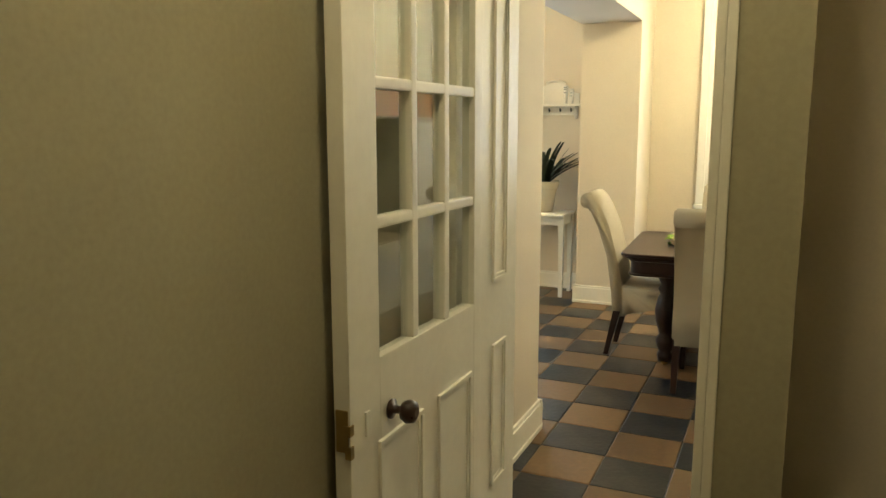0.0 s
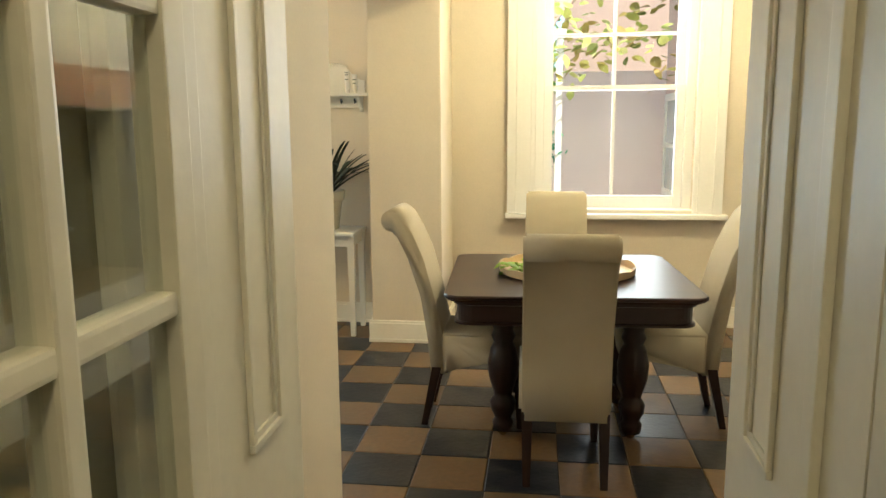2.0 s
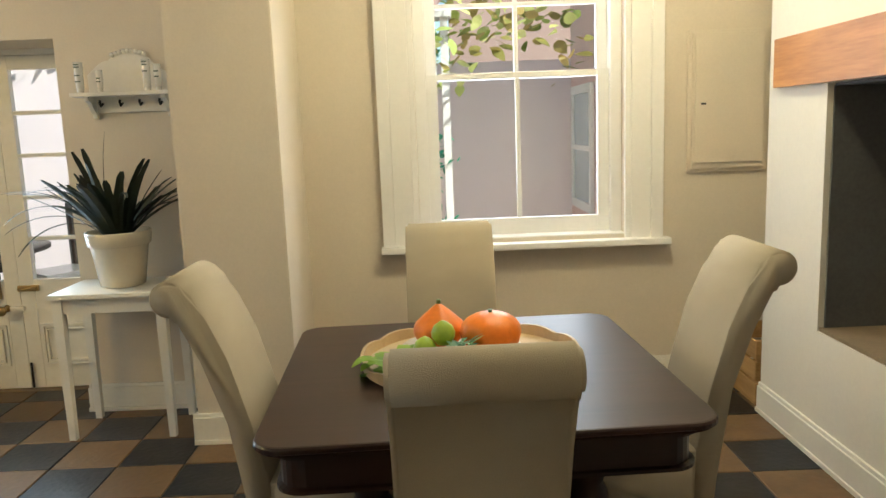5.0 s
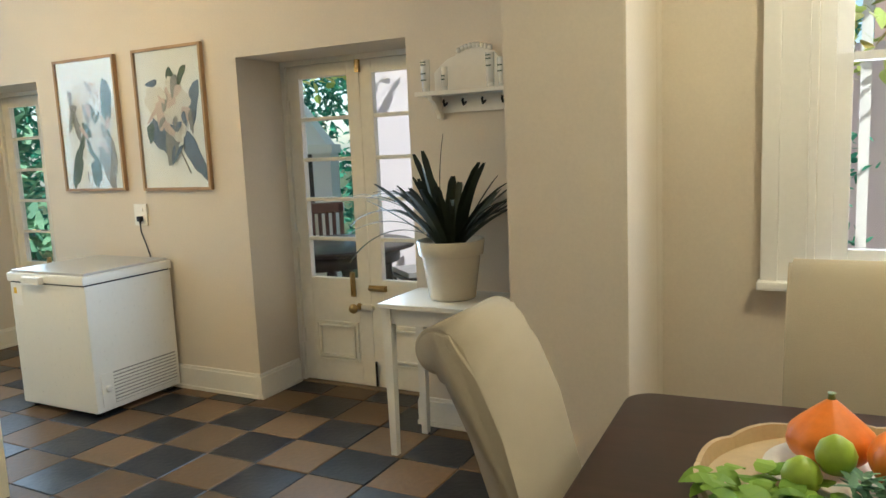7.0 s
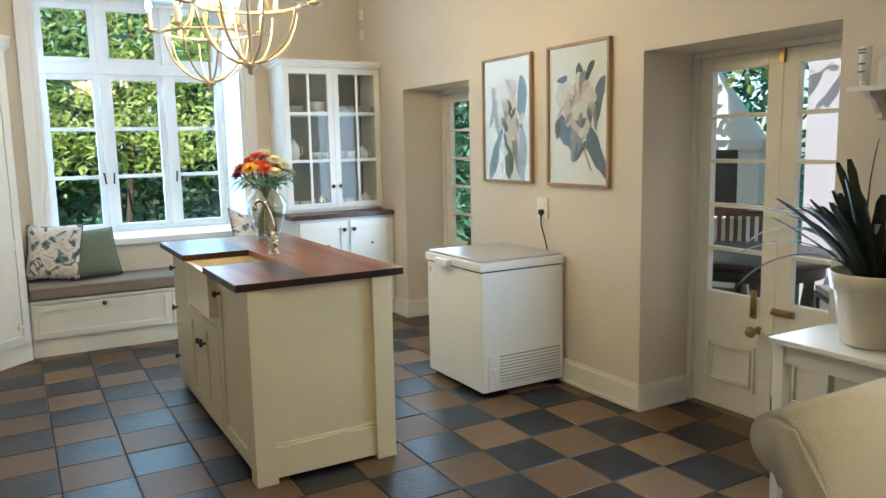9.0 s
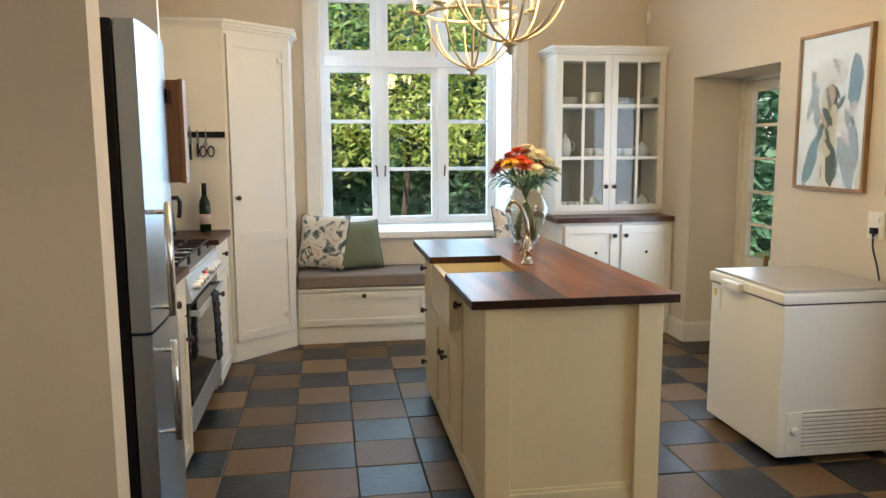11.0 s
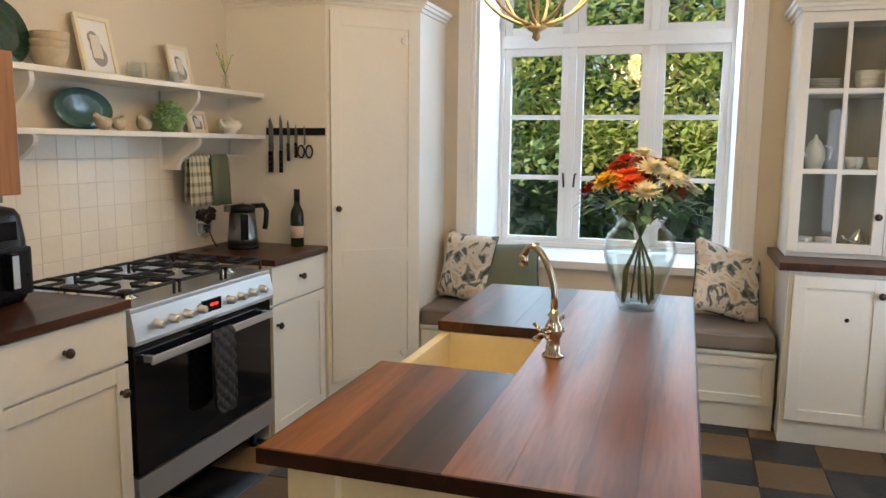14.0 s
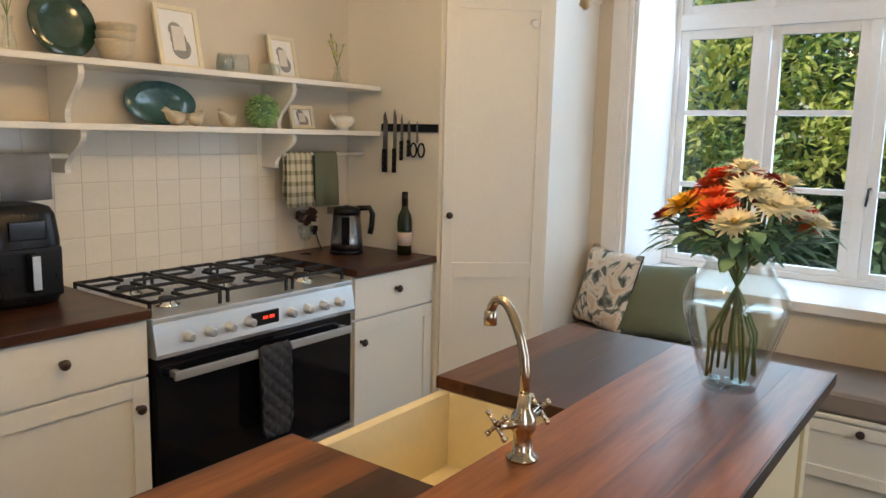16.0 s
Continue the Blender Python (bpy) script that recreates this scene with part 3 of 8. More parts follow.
skirting("baseboard_dining", [((-1.275, YW), (1.42, YW), (0, -1)), ((FX, 4.05), (FX, 6.46), (-1, 0)), ((1.42, 6.46), (1.42, YW - 0.02), (-1, 0))])
skirting("baseboard_south", [((-1.245, JY[1] + 0.036), (-1.245, 3.555), (1, 0)), ((-1.80, 3.555), (-1.225, 3.555), (0, 1)), ((-0.21, JY[1]), (1.42, JY[1]), (0, 1))])


def lining(name, x, out, y0):
    """Panelled door lining on one side of the doorway, with a door stop."""
    bm = boxes(((min(x, x - out * 0.02), y0, 0), (max(x, x - out * 0.02), JY[1] + 0.004, 2.10)))
    box(bm, (min(x, x + out * 0.014), 2.335, 0), (max(x, x + out * 0.014), 2.372, 2.10), 0.004)
    side = structure(name, bm, M["door"], "white painted panelled door lining", "door lining")
    for z0, z1 in ((0.20, 0.73), (0.955, 2.02)):
        bm = bmesh.new()
        panel_frame(bm, (2.505, z0), (2.642, z1), (min(x, x + out * 0.010), max(x, x + out * 0.010)), 0.014, "X")
        panel_frame(bm, (2.519, z0 + 0.014), (2.628, z1 - 0.014), (min(x, x + out * 0.005), max(x, x + out * 0.005)), 0.012, "X")
        part("panel_moulding", bm, M["door"], side)


lining("door_lining_west", JX[0], 1, JY[0] - 0.004)
lining("door_lining_east", JX[1], -1, 2.223)
structure("door_lining_head", boxes(((JX[0], JY[0] - 0.004, 2.10), (JX[1], JY[1] + 0.004, 2.118))), M["door"], "white painted door lining head", "door lining")


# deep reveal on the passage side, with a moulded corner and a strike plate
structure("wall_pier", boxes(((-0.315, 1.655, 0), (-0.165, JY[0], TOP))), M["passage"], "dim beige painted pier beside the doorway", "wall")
structure("reveal_panel", boxes(((-0.320, 1.70, 0), (-0.3155, 2.222, 2.10)), bevel=0.001), M["door"], "white painted deep door reveal", "door lining")
structure("corner_bead", boxes(((-0.334, 1.645, 0), (-0.315, 1.70, 2.16)), ((-0.326, 1.70, 0), (-0.3205, 1.715, 2.16)), ((-0.315, 1.645, 0), (-0.295, 1.654, 2.16)), bevel=0.004), M["door"], "white moulded corner strip of the reveal", "trim")
strike = thing("strike_plate", "worn brass strike plate screwed to the door reveal", "strike plate", (-0.3205, 2.29, 0.80))
part("plate", boxes(((-0.004, -0.016, -0.06), (0.0, 0.016, 0.06)), bevel=0.0015), M["brass"], strike)
part("keep", boxes(((-0.014, -0.020, -0.035), (-0.004, -0.008, 0.035)), ((-0.012, -0.008, 0.020), (-0.004, 0.012, 0.030)), bevel=0.002), M["iron"], strike, "dark iron keep")


def architrave(name, x0, x1, y, out, top, both=True):
    """Moulded strips round a doorway on one face of the wall."""
    bm = bmesh.new()
    w = 0.115
    for a, b in ((0, 0.022), (0.022, 0.085), (0.085, w)):
        t = {0: 0.024, 0.022: 0.016, 0.085: 0.034}[a]
        ya, yb = sorted((y, y + out * t))
        box(bm, (x0 - b, ya, 0), (x0 - a, yb, top + b), 0.003)
        if both:
            box(bm, (x1 + a, ya, 0), (x1 + b, yb, top + b), 0.003)
        box(bm, (x0 - a, ya, top + a), (x1 + a, yb, top + b), 0.003)
    structure(name, bm, M["door"], "white moulded door architrave", "architrave")


architrave("architrave_passage", JX[0], JX[1], JY[0], -1, 2.10, False)
architrave("architrave_dining", JX[0], JX[1], JY[1], 1, 2.10)


def casement(par, name, x0, x1, z0, z1, y, cols, rows, frame, bar=0.022, depth=0.035, material=None):
    """A glazed frame in the xz plane with bars and one pane of glass for each light."""
    material = material or M["window"]
    bm = bmesh.new()
    box(bm, (x0, y, z0), (x0 + frame[0], y + depth, z1), 0.004)
    box(bm, (x1 - frame[0], y, z0), (x1, y + depth, z1), 0.004)
    box(bm, (x0 + frame[0], y, z0), (x1 - frame[0], y + depth, z0 + frame[1]), 0.004)
    box(bm, (x0 + frame[0], y, z1 - frame[2]), (x1 - frame[0], y + depth, z1), 0.004)
    gx0, gx1, gz0, gz1 = x0 + frame[0], x1 - frame[0], z0 + frame[1], z1 - frame[2]
    for k in range(1, cols):
        c = gx0 + (gx1 - gx0) * k / cols
        box(bm, (c - bar / 2, y + 0.004, gz0), (c + bar / 2, y + depth - 0.004, gz1), 0.004)
    for k in range(1, rows):
        c = gz0 + (gz1 - gz0) * k / rows
        box(bm, (gx0, y + 0.003, c - bar / 2), (gx1, y + depth - 0.003, c + bar / 2), 0.004)
    fr = part(name, bm, material, par)
    for i in range(cols):
        for j in range(rows):
            a, b = gx0 + (gx1 - gx0) * i / cols, gx0 + (gx1 - gx0) * (i + 1) / cols
            c, d = gz0 + (gz1 - gz0) * j / rows, gz0 + (gz1 - gz0) * (j + 1) / rows
            p = part("pane", boxes(((a + 0.002, y + depth / 2 - 0.002, c + 0.002), (b - 0.002, y + depth / 2 + 0.002, d - 0.002))), M["pane"], fr)
            p.visible_shadow = False
    return fr


def french_door(name, x0, x1):
    """A pair of glazed leaves with panelled feet, bolts, knob and latch, in a frame."""
    root = tagged(thing(name, "closed white glazed double door with chipped paint and brass fittings", "door", ((x0 + x1) / 2, 7.22, 0)), kind="structure")
    h = (x1 - x0) / 2
    part("frame", boxes(((-h, 0.0, 0), (-h + 0.03, 0.10, DH)), ((h - 0.03, 0.0, 0), (h, 0.10, DH)), ((-h + 0.03, 0.0, DH - 0.03), (h - 0.03, 0.10, DH))), M["door"], root)
    for s in (-1, 1):
        a, b = sorted((s * 0.001, s * (h - 0.032)))
        leaf = casement(root, "leaf", a, b, 0.012, DH - 0.032, 0.02, 1, 5, (0.085, 0.655, 0.075), 0.022, 0.042, M["door"])
        bm = bmesh.new()
        panel_frame(bm, (a + 0.10, 0.15), (b - 0.10, 0.40), (0.008, 0.021), 0.016, "Y")
        panel_frame(bm, (a + 0.125, 0.175), (b - 0.125, 0.375), (0.004, 0.021), 0.012, "Y")
        part("panel_moulding", bm, M["door"], leaf)
        for z in (0.25, 0.85, 1.65):
            xe = a if s < 0 else b
            part("hinge", boxes(((xe - 0.012, 0.008, z), (xe + 0.012, 0.021, z + 0.09)), bevel=0.003), M["door"], leaf)
    bm = boxes(((-0.135, 0.004, 0.56), (-0.105, 0.021, 0.71)), bevel=0.004)
    tube(bm, [(-0.12, -0.002, 0.575), (-0.12, -0.002, 0.70)], 0.008)
    part("bolt", bm, M["brass"], root, "brass bolt")
    bm = boxes(((-0.005, 0.004, 0.60), (0.115, 0.021, 0.635)), bevel=0.004)
    tube(bm, [(0.0, -0.003, 0.617), (0.105, -0.003, 0.617)], 0.008)
    part("slide_bolt", bm, M["brass"], root, "brass slide bolt")
    bm = lathe(bmesh.new(), [(0.022, 0.02), (0.02, 0.012), (0.009, 0.005), (0.009, -0.03), (0.026, -0.036), (0.03, -0.05), (0.022, -0.066), (0.004, -0.07)], (-0.085, 0, 0.50), 16, "Y")
    part("door_knob", bm, M["brass"], root, "brass knob")
    part("rim_latch", boxes(((-0.06, -0.004, 0.485), (0.02, 0.021, 0.512)), bevel=0.004), M["door"], root)
    part("floor_bolt", tube(bmesh.new(), [(0.018, 0.008, 0.02), (0.018, 0.008, 0.17)], 0.007), M["black"], root)
    part("top_bolt", boxes(((-0.014, 0.0, DH - 0.10), (0.014, 0.021, DH - 0.025)), bevel=0.004), M["brass"], root, "brass top bolt")
    return root


french_door("door_1", *D1)
french_door("door_2", *D2)
part("threshold", boxes(((D1[0], YN + 0.36, -0.006), (D1[1], 7.6, 0.006))), M["hearth"], floor)
part("threshold", boxes(((D2[0], YN + 0.36, -0.006), (D2[1], 7.6, 0.006))), M["hearth"], floor)


# sash window of the dining nook
def dining_window():
    root = tagged(thing("window_1", "tall white painted sash window with a wide moulded architrave and sill", "window", (-0.135, YW, 0)), kind="structure")
    h = (WX[1] - WX[0]) / 2
    bm = bmesh.new()
    for a, b, t in ((0.0, 0.03, 0.02), (0.03, 0.135, 0.028), (0.135, 0.20, 0.045)):
        box(bm, (-h - b, -t, WZ[0] - 0.02), (-h - a, 0, WZ[1] + b), 0.004)
        box(bm, (h + a, -t, WZ[0] - 0.02), (h + b, 0, WZ[1] + b), 0.004)
        box(bm, (-h - a, -t, WZ[1] + a), (h + a, 0, WZ[1] + b), 0.004)
    part("architrave", bm, M["window"], root)
    part("window_sill", boxes(((-h - 0.211, -0.085, 0.79), (h + 0.235, 0.0, 0.825)), ((-h, 0.0, 0.845), (h, 0.10, 0.853)), bevel=0.008), M["window"], root)
    bm = boxes(((-h, 0.06, WZ[0] + 0.008), (-h + 0.06, 0.20, WZ[1])), ((h - 0.06, 0.06, WZ[0] + 0.008), (h, 0.20, WZ[1])), ((-h + 0.06, 0.06, WZ[1] - 0.05), (h - 0.06, 0.20, WZ[1])), bevel=0.004)
    part("window_frame", bm, M["window"], root)
    casement(root, "lower_sash", -h + 0.06, h - 0.06, WZ[0] + 0.008, 1.735, 0.10, 2, 1, (0.060, 0.09, 0.034), 0.024, 0.035)
    casement(root, "upper_sash", -h + 0.06, h - 0.06, 1.70, WZ[1] - 0.05, 0.14, 2, 2, (0.060, 0.035, 0.05), 0.024, 0.035)


dining_window()


# mullioned kitchen window with six lights
def kitchen_window():
    root = tagged(thing("window_2", "large white mullioned casement window with a deep sill", "window", (-7.84, 4.923, 0), 90), kind="structure")
    # local x runs along the wall, local y towards the room is negative
    h = 0.787
    bm = boxes(((-h, -0.02, VZ[0] + 0.02), (-h + 0.045, 0.08, VZ[1])), ((h - 0.045, -0.02, VZ[0] + 0.02), (h, 0.08, VZ[1])), ((-h + 0.045, -0.02, VZ[1] - 0.05), (h - 0.045, 0.08, VZ[1])),
               ((-h + 0.045, -0.02, VZ[0] + 0.02), (h - 0.045, 0.08, VZ[0] + 0.055)), ((-h + 0.045, -0.03, 2.165), (h - 0.045, 0.08, 2.255)),
               ((-0.292, -0.025, VZ[0] + 0.055), (-0.238, 0.08, 2.165)), ((0.238, -0.025, VZ[0] + 0.055), (0.292, 0.08, 2.165)),
               ((-0.292, -0.025, 2.255), (-0.238, 0.08, VZ[1] - 0.05)), ((0.238, -0.025, 2.255), (0.292, 0.08, VZ[1] - 0.05)), bevel=0.006)
    part("window_frame", bm, M["window"], root)
    for a, b in ((-0.742, -0.292), (-0.238, 0.238), (0.292, 0.742)):
        casement(root, "casement", a, b, VZ[0] + 0.055, 2.165, 0.0, 1, 3, (0.05, 0.035, 0.05), 0.03, 0.04)
        casement(root, "top_light", a, b, 2.255, VZ[1] - 0.05, 0.0, 1, 1, (0.05, 0.05, 0.05), 0.03, 0.04)
    for x, s in ((-0.31, 1), (-0.22, -1), (0.31, -1)):
        part("casement_catch", tube(bmesh.new(), [(x, -0.005, 1.31), (x + 0.005 * s, -0.035, 1.31), (x + 0.012 * s, -0.04, 1.22)], 0.007, 6), M["iron"], root)
    sill = boxes(((-h, -0.59, VZ[0]), (h, -0.02, VZ[0] + 0.02)), ((-h - 0.13, -0.64, VZ[0] - 0.03), (h + 0.13, -0.59, VZ[0] + 0.02)), bevel=0.006)
    part("window_sill", sill, M["window"], root)
    part("reveal_lining", boxes(((-h + 0.0, -0.585, VZ[0] + 0.022), (-h + 0.02, -0.022, VZ[1])), ((h - 0.02, -0.585, VZ[0] + 0.022), (h, -0.022, VZ[1])), ((-h + 0.02, -0.585, VZ[1] - 0.02), (h - 0.02, -0.022, VZ[1]))), M["window"], root)
    bm = bmesh.new()
    for a, b, t in ((0.0, 0.025, 0.02), (0.025, 0.11, 0.028)):
        box(bm, (-h - b, -0.59 - t, VZ[0] + 0.02), (-h - a, -0.59, VZ[1] + b), 0.004)
        box(bm, (h + a, -0.59 - t, VZ[0] + 0.02), (h + b, -0.59, VZ[1] + b), 0.004)
        box(bm, (-h - a, -0.59 - t, VZ[1] + a), (h + a, -0.59, VZ[1] + b), 0.004)
    part("architrave", bm, M["window"], root)


kitchen_window()


def over(bm):
    for v in bm.verts:
        v.co.y = -v.co.y
    return bm


# glazed passage door standing open against the passage wall
def glazed_door():
    root = tagged(thing("door_3", "open white passage door with nine glass panes above panels", "door", (-1.05, 2.267, 0), -90), kind="structure")
    # local x runs from the hinge to the lock edge; turned over so that the moulded face looks into the passage
    W, H = 0.785, 2.04
    g = (0.048, 0.645, 0.945, 1.91)
    bm = boxes(((0, 0, 0.012), (g[0], 0.042, H)), ((g[1], 0, 0.012), (W, 0.042, H)), ((g[0], 0, g[3]), (g[1], 0.042, H)), ((g[0], 0, 0.012), (g[1], 0.042, g[2])), bevel=0.003)
    for k in (1, 2):
        c = g[0] + (g[1] - g[0]) * k / 3
        box(bm, (c - 0.016, 0.002, g[2]), (c + 0.016, 0.040, g[3]), 0.006)
        c = g[2] + (g[3] - g[2]) * k / 3
        box(bm, (g[0], 0.003, c - 0.014), (g[1], 0.039, c + 0.014), 0.006)
    for a, b in ((0.08, 0.32), (0.42, 0.66)):
        panel_frame(bm, (a, 0.14), (b, 0.74), (-0.009, 0.002), 0.014, "Y")
        panel_frame(bm, (a + 0.014, 0.154), (b - 0.014, 0.726), (-0.004, 0.002), 0.012, "Y")
    leaf = part("leaf", over(bm), M["door"], root)
    for i in range(3):
        for j in range(3):
            a, b = (g[0] + (g[1] - g[0]) * (i + q) / 3 for q in (0, 1))
            c, d = (g[2] + (g[3] - g[2]) * (j + q) / 3 for q in (0, 1))
            part("pane", over(boxes(((a + 0.003, 0.018, c + 0.003), (b - 0.003, 0.022, d - 0.003)))), M["door_pane"], leaf)
    bm = lathe(bmesh.new(), [(0.025, -0.001), (0.025, -0.006), (0.011, -0.01), (0.010, -0.03), (0.024, -0.036), (0.030, -0.05), (0.026, -0.066), (0.012, -0.073)], (0.595, 0, 0.80), 18, "Y")
    part("door_knob", over(bm), M["knob"], root, "dark brown round knob")
    part("keyhole_plate", over(boxes(((0.70, -0.006, 0.775), (0.722, 0.001, 0.835)), bevel=0.003)), M["door"], root)
    bm = boxes(((W, 0.004, 0.76), (W + 0.004, 0.036, 0.86)), ((W - 0.01, -0.004, 0.745), (W + 0.006, 0.012, 0.775)), ((W - 0.012, -0.003, 0.80), (W + 0.006, 0.014, 0.825)), bevel=0.002)
    part("lock_plate", over(bm), M["brass"], root, "worn paint-flecked lock plate")


glazed_door()

# ---- dining nook ----


def dining_table():
    root = thing("dining_table", "dark polished mahogany table with a moulded edge and heavy turned legs", "table", (-0.524, 5.07, 0), 2.6)
    a, b, r = 0.556, 0.535, 0.075
    out = []
    for cx, cy, s in ((a - r, b - r, 0), (-a + r, b - r, 90), (-a + r, -b + r, 180), (a - r, -b + r, 270)):
        out += arc((cx, cy), r, s, s + 90, 6)
    bm = loft(bmesh.new(), [([(x * k, y * k) for x, y in out], z) for k, z in ((0.95, 0.718), (0.965, 0.7185), (0.968, 0.724), (0.988, 0.726), (0.99, 0.731), (1.0, 0.734), (1.0, 0.744), (0.994, 0.749), (0.985, 0.75))])
    part("tabletop", bm, M["table_wood"], root)
    bm = loft(bmesh.new(), [([(x * k, y * k) for x, y in out], z) for k, z in ((0.915, 0.612), (0.925, 0.614), (0.925, 0.623), (0.905, 0.627), (0.905, 0.698), (0.93, 0.702), (0.93, 0.7175))])
    part("apron", bm, M["table_wood"], root)
    prof = [(0.045, 0.03), (0.05, 0.07), (0.038, 0.09), (0.058, 0.13), (0.062, 0.17), (0.042, 0.20), (0.048, 0.225), (0.068, 0.29), (0.073, 0.36), (0.06, 0.43), (0.045, 0.46), (0.058, 0.49), (0.045, 0.52), (0.06, 0.56), (0.06, 0.612)]
    for x in (-0.30, 0.30):
        for y in (-0.2, 0.2):
            leg = part("leg", lathe(bmesh.new(), prof, (x, y, 0), 20), M["leg_wood"], root)
            part("castor", lathe(bmesh.new(), [(0.004, -0.012), (0.02, -0.01), (0.02, 0.01), (0.004, 0.012)], (x, y, 0.021), 12, "Y"), M["brass"], leg)
    part("stretcher", boxes(((-0.25, -0.02, 0.14), (0.25, 0.02, 0.19)), ((-0.32, -0.16, 0.14), (-0.28, 0.16, 0.19)), ((0.28, -0.16, 0.14), (0.32, 0.16, 0.19)), bevel=0.006), M["leg_wood"], root)


dining_table()


def chair_seed():
    """High-backed chair, local y forwards; the foot of the back is at the origin."""
    root = thing("dining_chair", "beige upholstered high-backed dining chair with a rolled top and dark legs", "chair", group="chairs round the dining table")
    w = 0.178
    # back: a raked slab with a roll at the top, drawn across the width
    rear = [(0.0, 0.265), (-0.015, 0.45), (-0.045, 0.65), (-0.095, 0.84), (-0.15, 0.955)]
    roll = [(-0.182 + 0.052 * math.cos(radians(q)), 1.012 + 0.052 * math.sin(radians(q))) for q in range(-75, -330, -15)]
    front = [(-0.120, 1.025), (-0.085, 0.96), (-0.032, 0.84), (0.02, 0.65), (0.06, 0.46), (0.075, 0.265)]
    bm = prism(bmesh.new(), rear + roll + front, -w, w, "X")
    bmesh.ops.bevel(bm, geom=[e for e in bm.edges if abs(e.verts[0].co.x - e.verts[1].co.x) < 1e-6], offset=0.012, segments=3, affect="EDGES")
    for f in bm.faces:
        f.smooth = True
    part("backrest", bm, M["fabric"], root)
    n = 14
    sk = [(0.06 + 0.40 * k / n, 0.27 + 0.075 * math.sin(math.pi * 0.5 * k / n) ** 0.8) for k in range(n + 1)]
    bm = prism(bmesh.new(), sk + [(0.47, 0.42), (0.46, 0.455), (0.42, 0.47), (0.06, 0.47)], -w - 0.012, w + 0.012, "X")
    bmesh.ops.bevel(bm, geom=[e for e in bm.edges if abs(e.verts[0].co.x - e.verts[1].co.x) < 1e-6], offset=0.014, segments=3, affect="EDGES")
    for f in bm.faces:
        f.smooth = True
    part("seat", bm, M["fabric"], root)
    for x in (-w + 0.022, w - 0.022):
        for y0, y1 in ((0.03, -0.035), (0.425, 0.435)):
            bm = bmesh.new()
            for z0, z1, r0, r1, ya, yb in ((0.0, 0.30, 0.015, 0.023, y1, y0),):
                lo = [bm.verts.new((x + sx * r0, ya + sy * r0, z0)) for sx, sy in ((-1, -1), (1, -1), (1, 1), (-1, 1))]
                hi = [bm.verts.new((x + sx * r1, yb + sy * r1, z1)) for sx, sy in ((-1, -1), (1, -1), (1, 1), (-1, 1))]
                bm.faces.new(lo[::-1]), bm.faces.new(hi)
                for k in range(4):
                    bm.faces.new((lo[k], lo[(k + 1) % 4], hi[(k + 1) % 4], hi[k]))
            part("leg", bm, M["leg_wood"], root)
    return root


seed = chair_seed()
seed.matrix_basis = pose(-0.539, 4.385, 0, 0, 0, 1)
copy_thing(seed, pose(-1.17, 5.10, 0, 0, 0, -90))
copy_thing(seed, pose(0.20, 5.20, 0, 0, 0, 91))
copy_thing(seed, pose(-0.556, 5.82, 0, 0, 0, 180))


# ---- kitchen: island ----
def shaker(name, par, lo, hi, material, axis, face, out, rail=0.055, gap=0.003, knob=None, label=""):
    """A cabinet front: a flat board with a raised frame and a recessed field. lo and hi are (u, v)."""
    (u0, v0), (u1, v1) = (lo[0] + gap, lo[1] + gap), (hi[0] - gap, hi[1] - gap)

    def slab(bm, a, b, t0, t1, bev=0.002):
        t0, t1 = sorted((face + out * t0, face + out * t1))
        if axis == "Y":
            box(bm, (a[0], t0, a[1]), (b[0], t1, b[1]), bev)
        else:
            box(bm, (t0, a[0], a[1]), (t1, b[0], b[1]), bev)
        return bm
    if rail:
        ob = part(name, slab(bmesh.new(), (u0 + rail, v0 + rail), (u1 - rail, v1 - rail), 0.0, 0.010, 0), material, par, label)
        for q, lo2, hi2, t in (("stile", (u0, v0), (u0 + rail, v1), 0.020), ("stile", (u1 - rail, v0), (u1, v1), 0.020),
                               ("rail", (u0 + rail, v0), (u1 - rail, v0 + rail), 0.0195), ("rail", (u0 + rail, v1 - rail), (u1 - rail, v1), 0.0195)):
            part(q, slab(bmesh.new(), lo2, hi2, 0.0, t), material, ob)
    else:
        ob = part(name, slab(bmesh.new(), (u0, v0), (u1, v1), 0.0, 0.020), material, par, label)
    if knob:
        turned_knob(ob, knob, axis, face + out * 0.020, out)
    return ob


def turned_knob(par, at, axis, face, out, r=0.017):
    prof = [(0.010, 0.0), (0.007, 0.006), (0.007, 0.014), (r, 0.020), (r * 1.05, 0.027), (r * 0.7, 0.034), (0.002, 0.036)]
    prof = [(a, out * h) for a, h in prof]
    p = (at[0], face, at[1]) if axis == "Y" else (face, at[0], at[1])
    part("knob", lathe(bmesh.new(), prof, p, 14, axis), M["knob"], par, "dark turned wooden knob")


IX, IY = (-5.575, -3.765), (4.685, 5.475)
IZ = 0.93


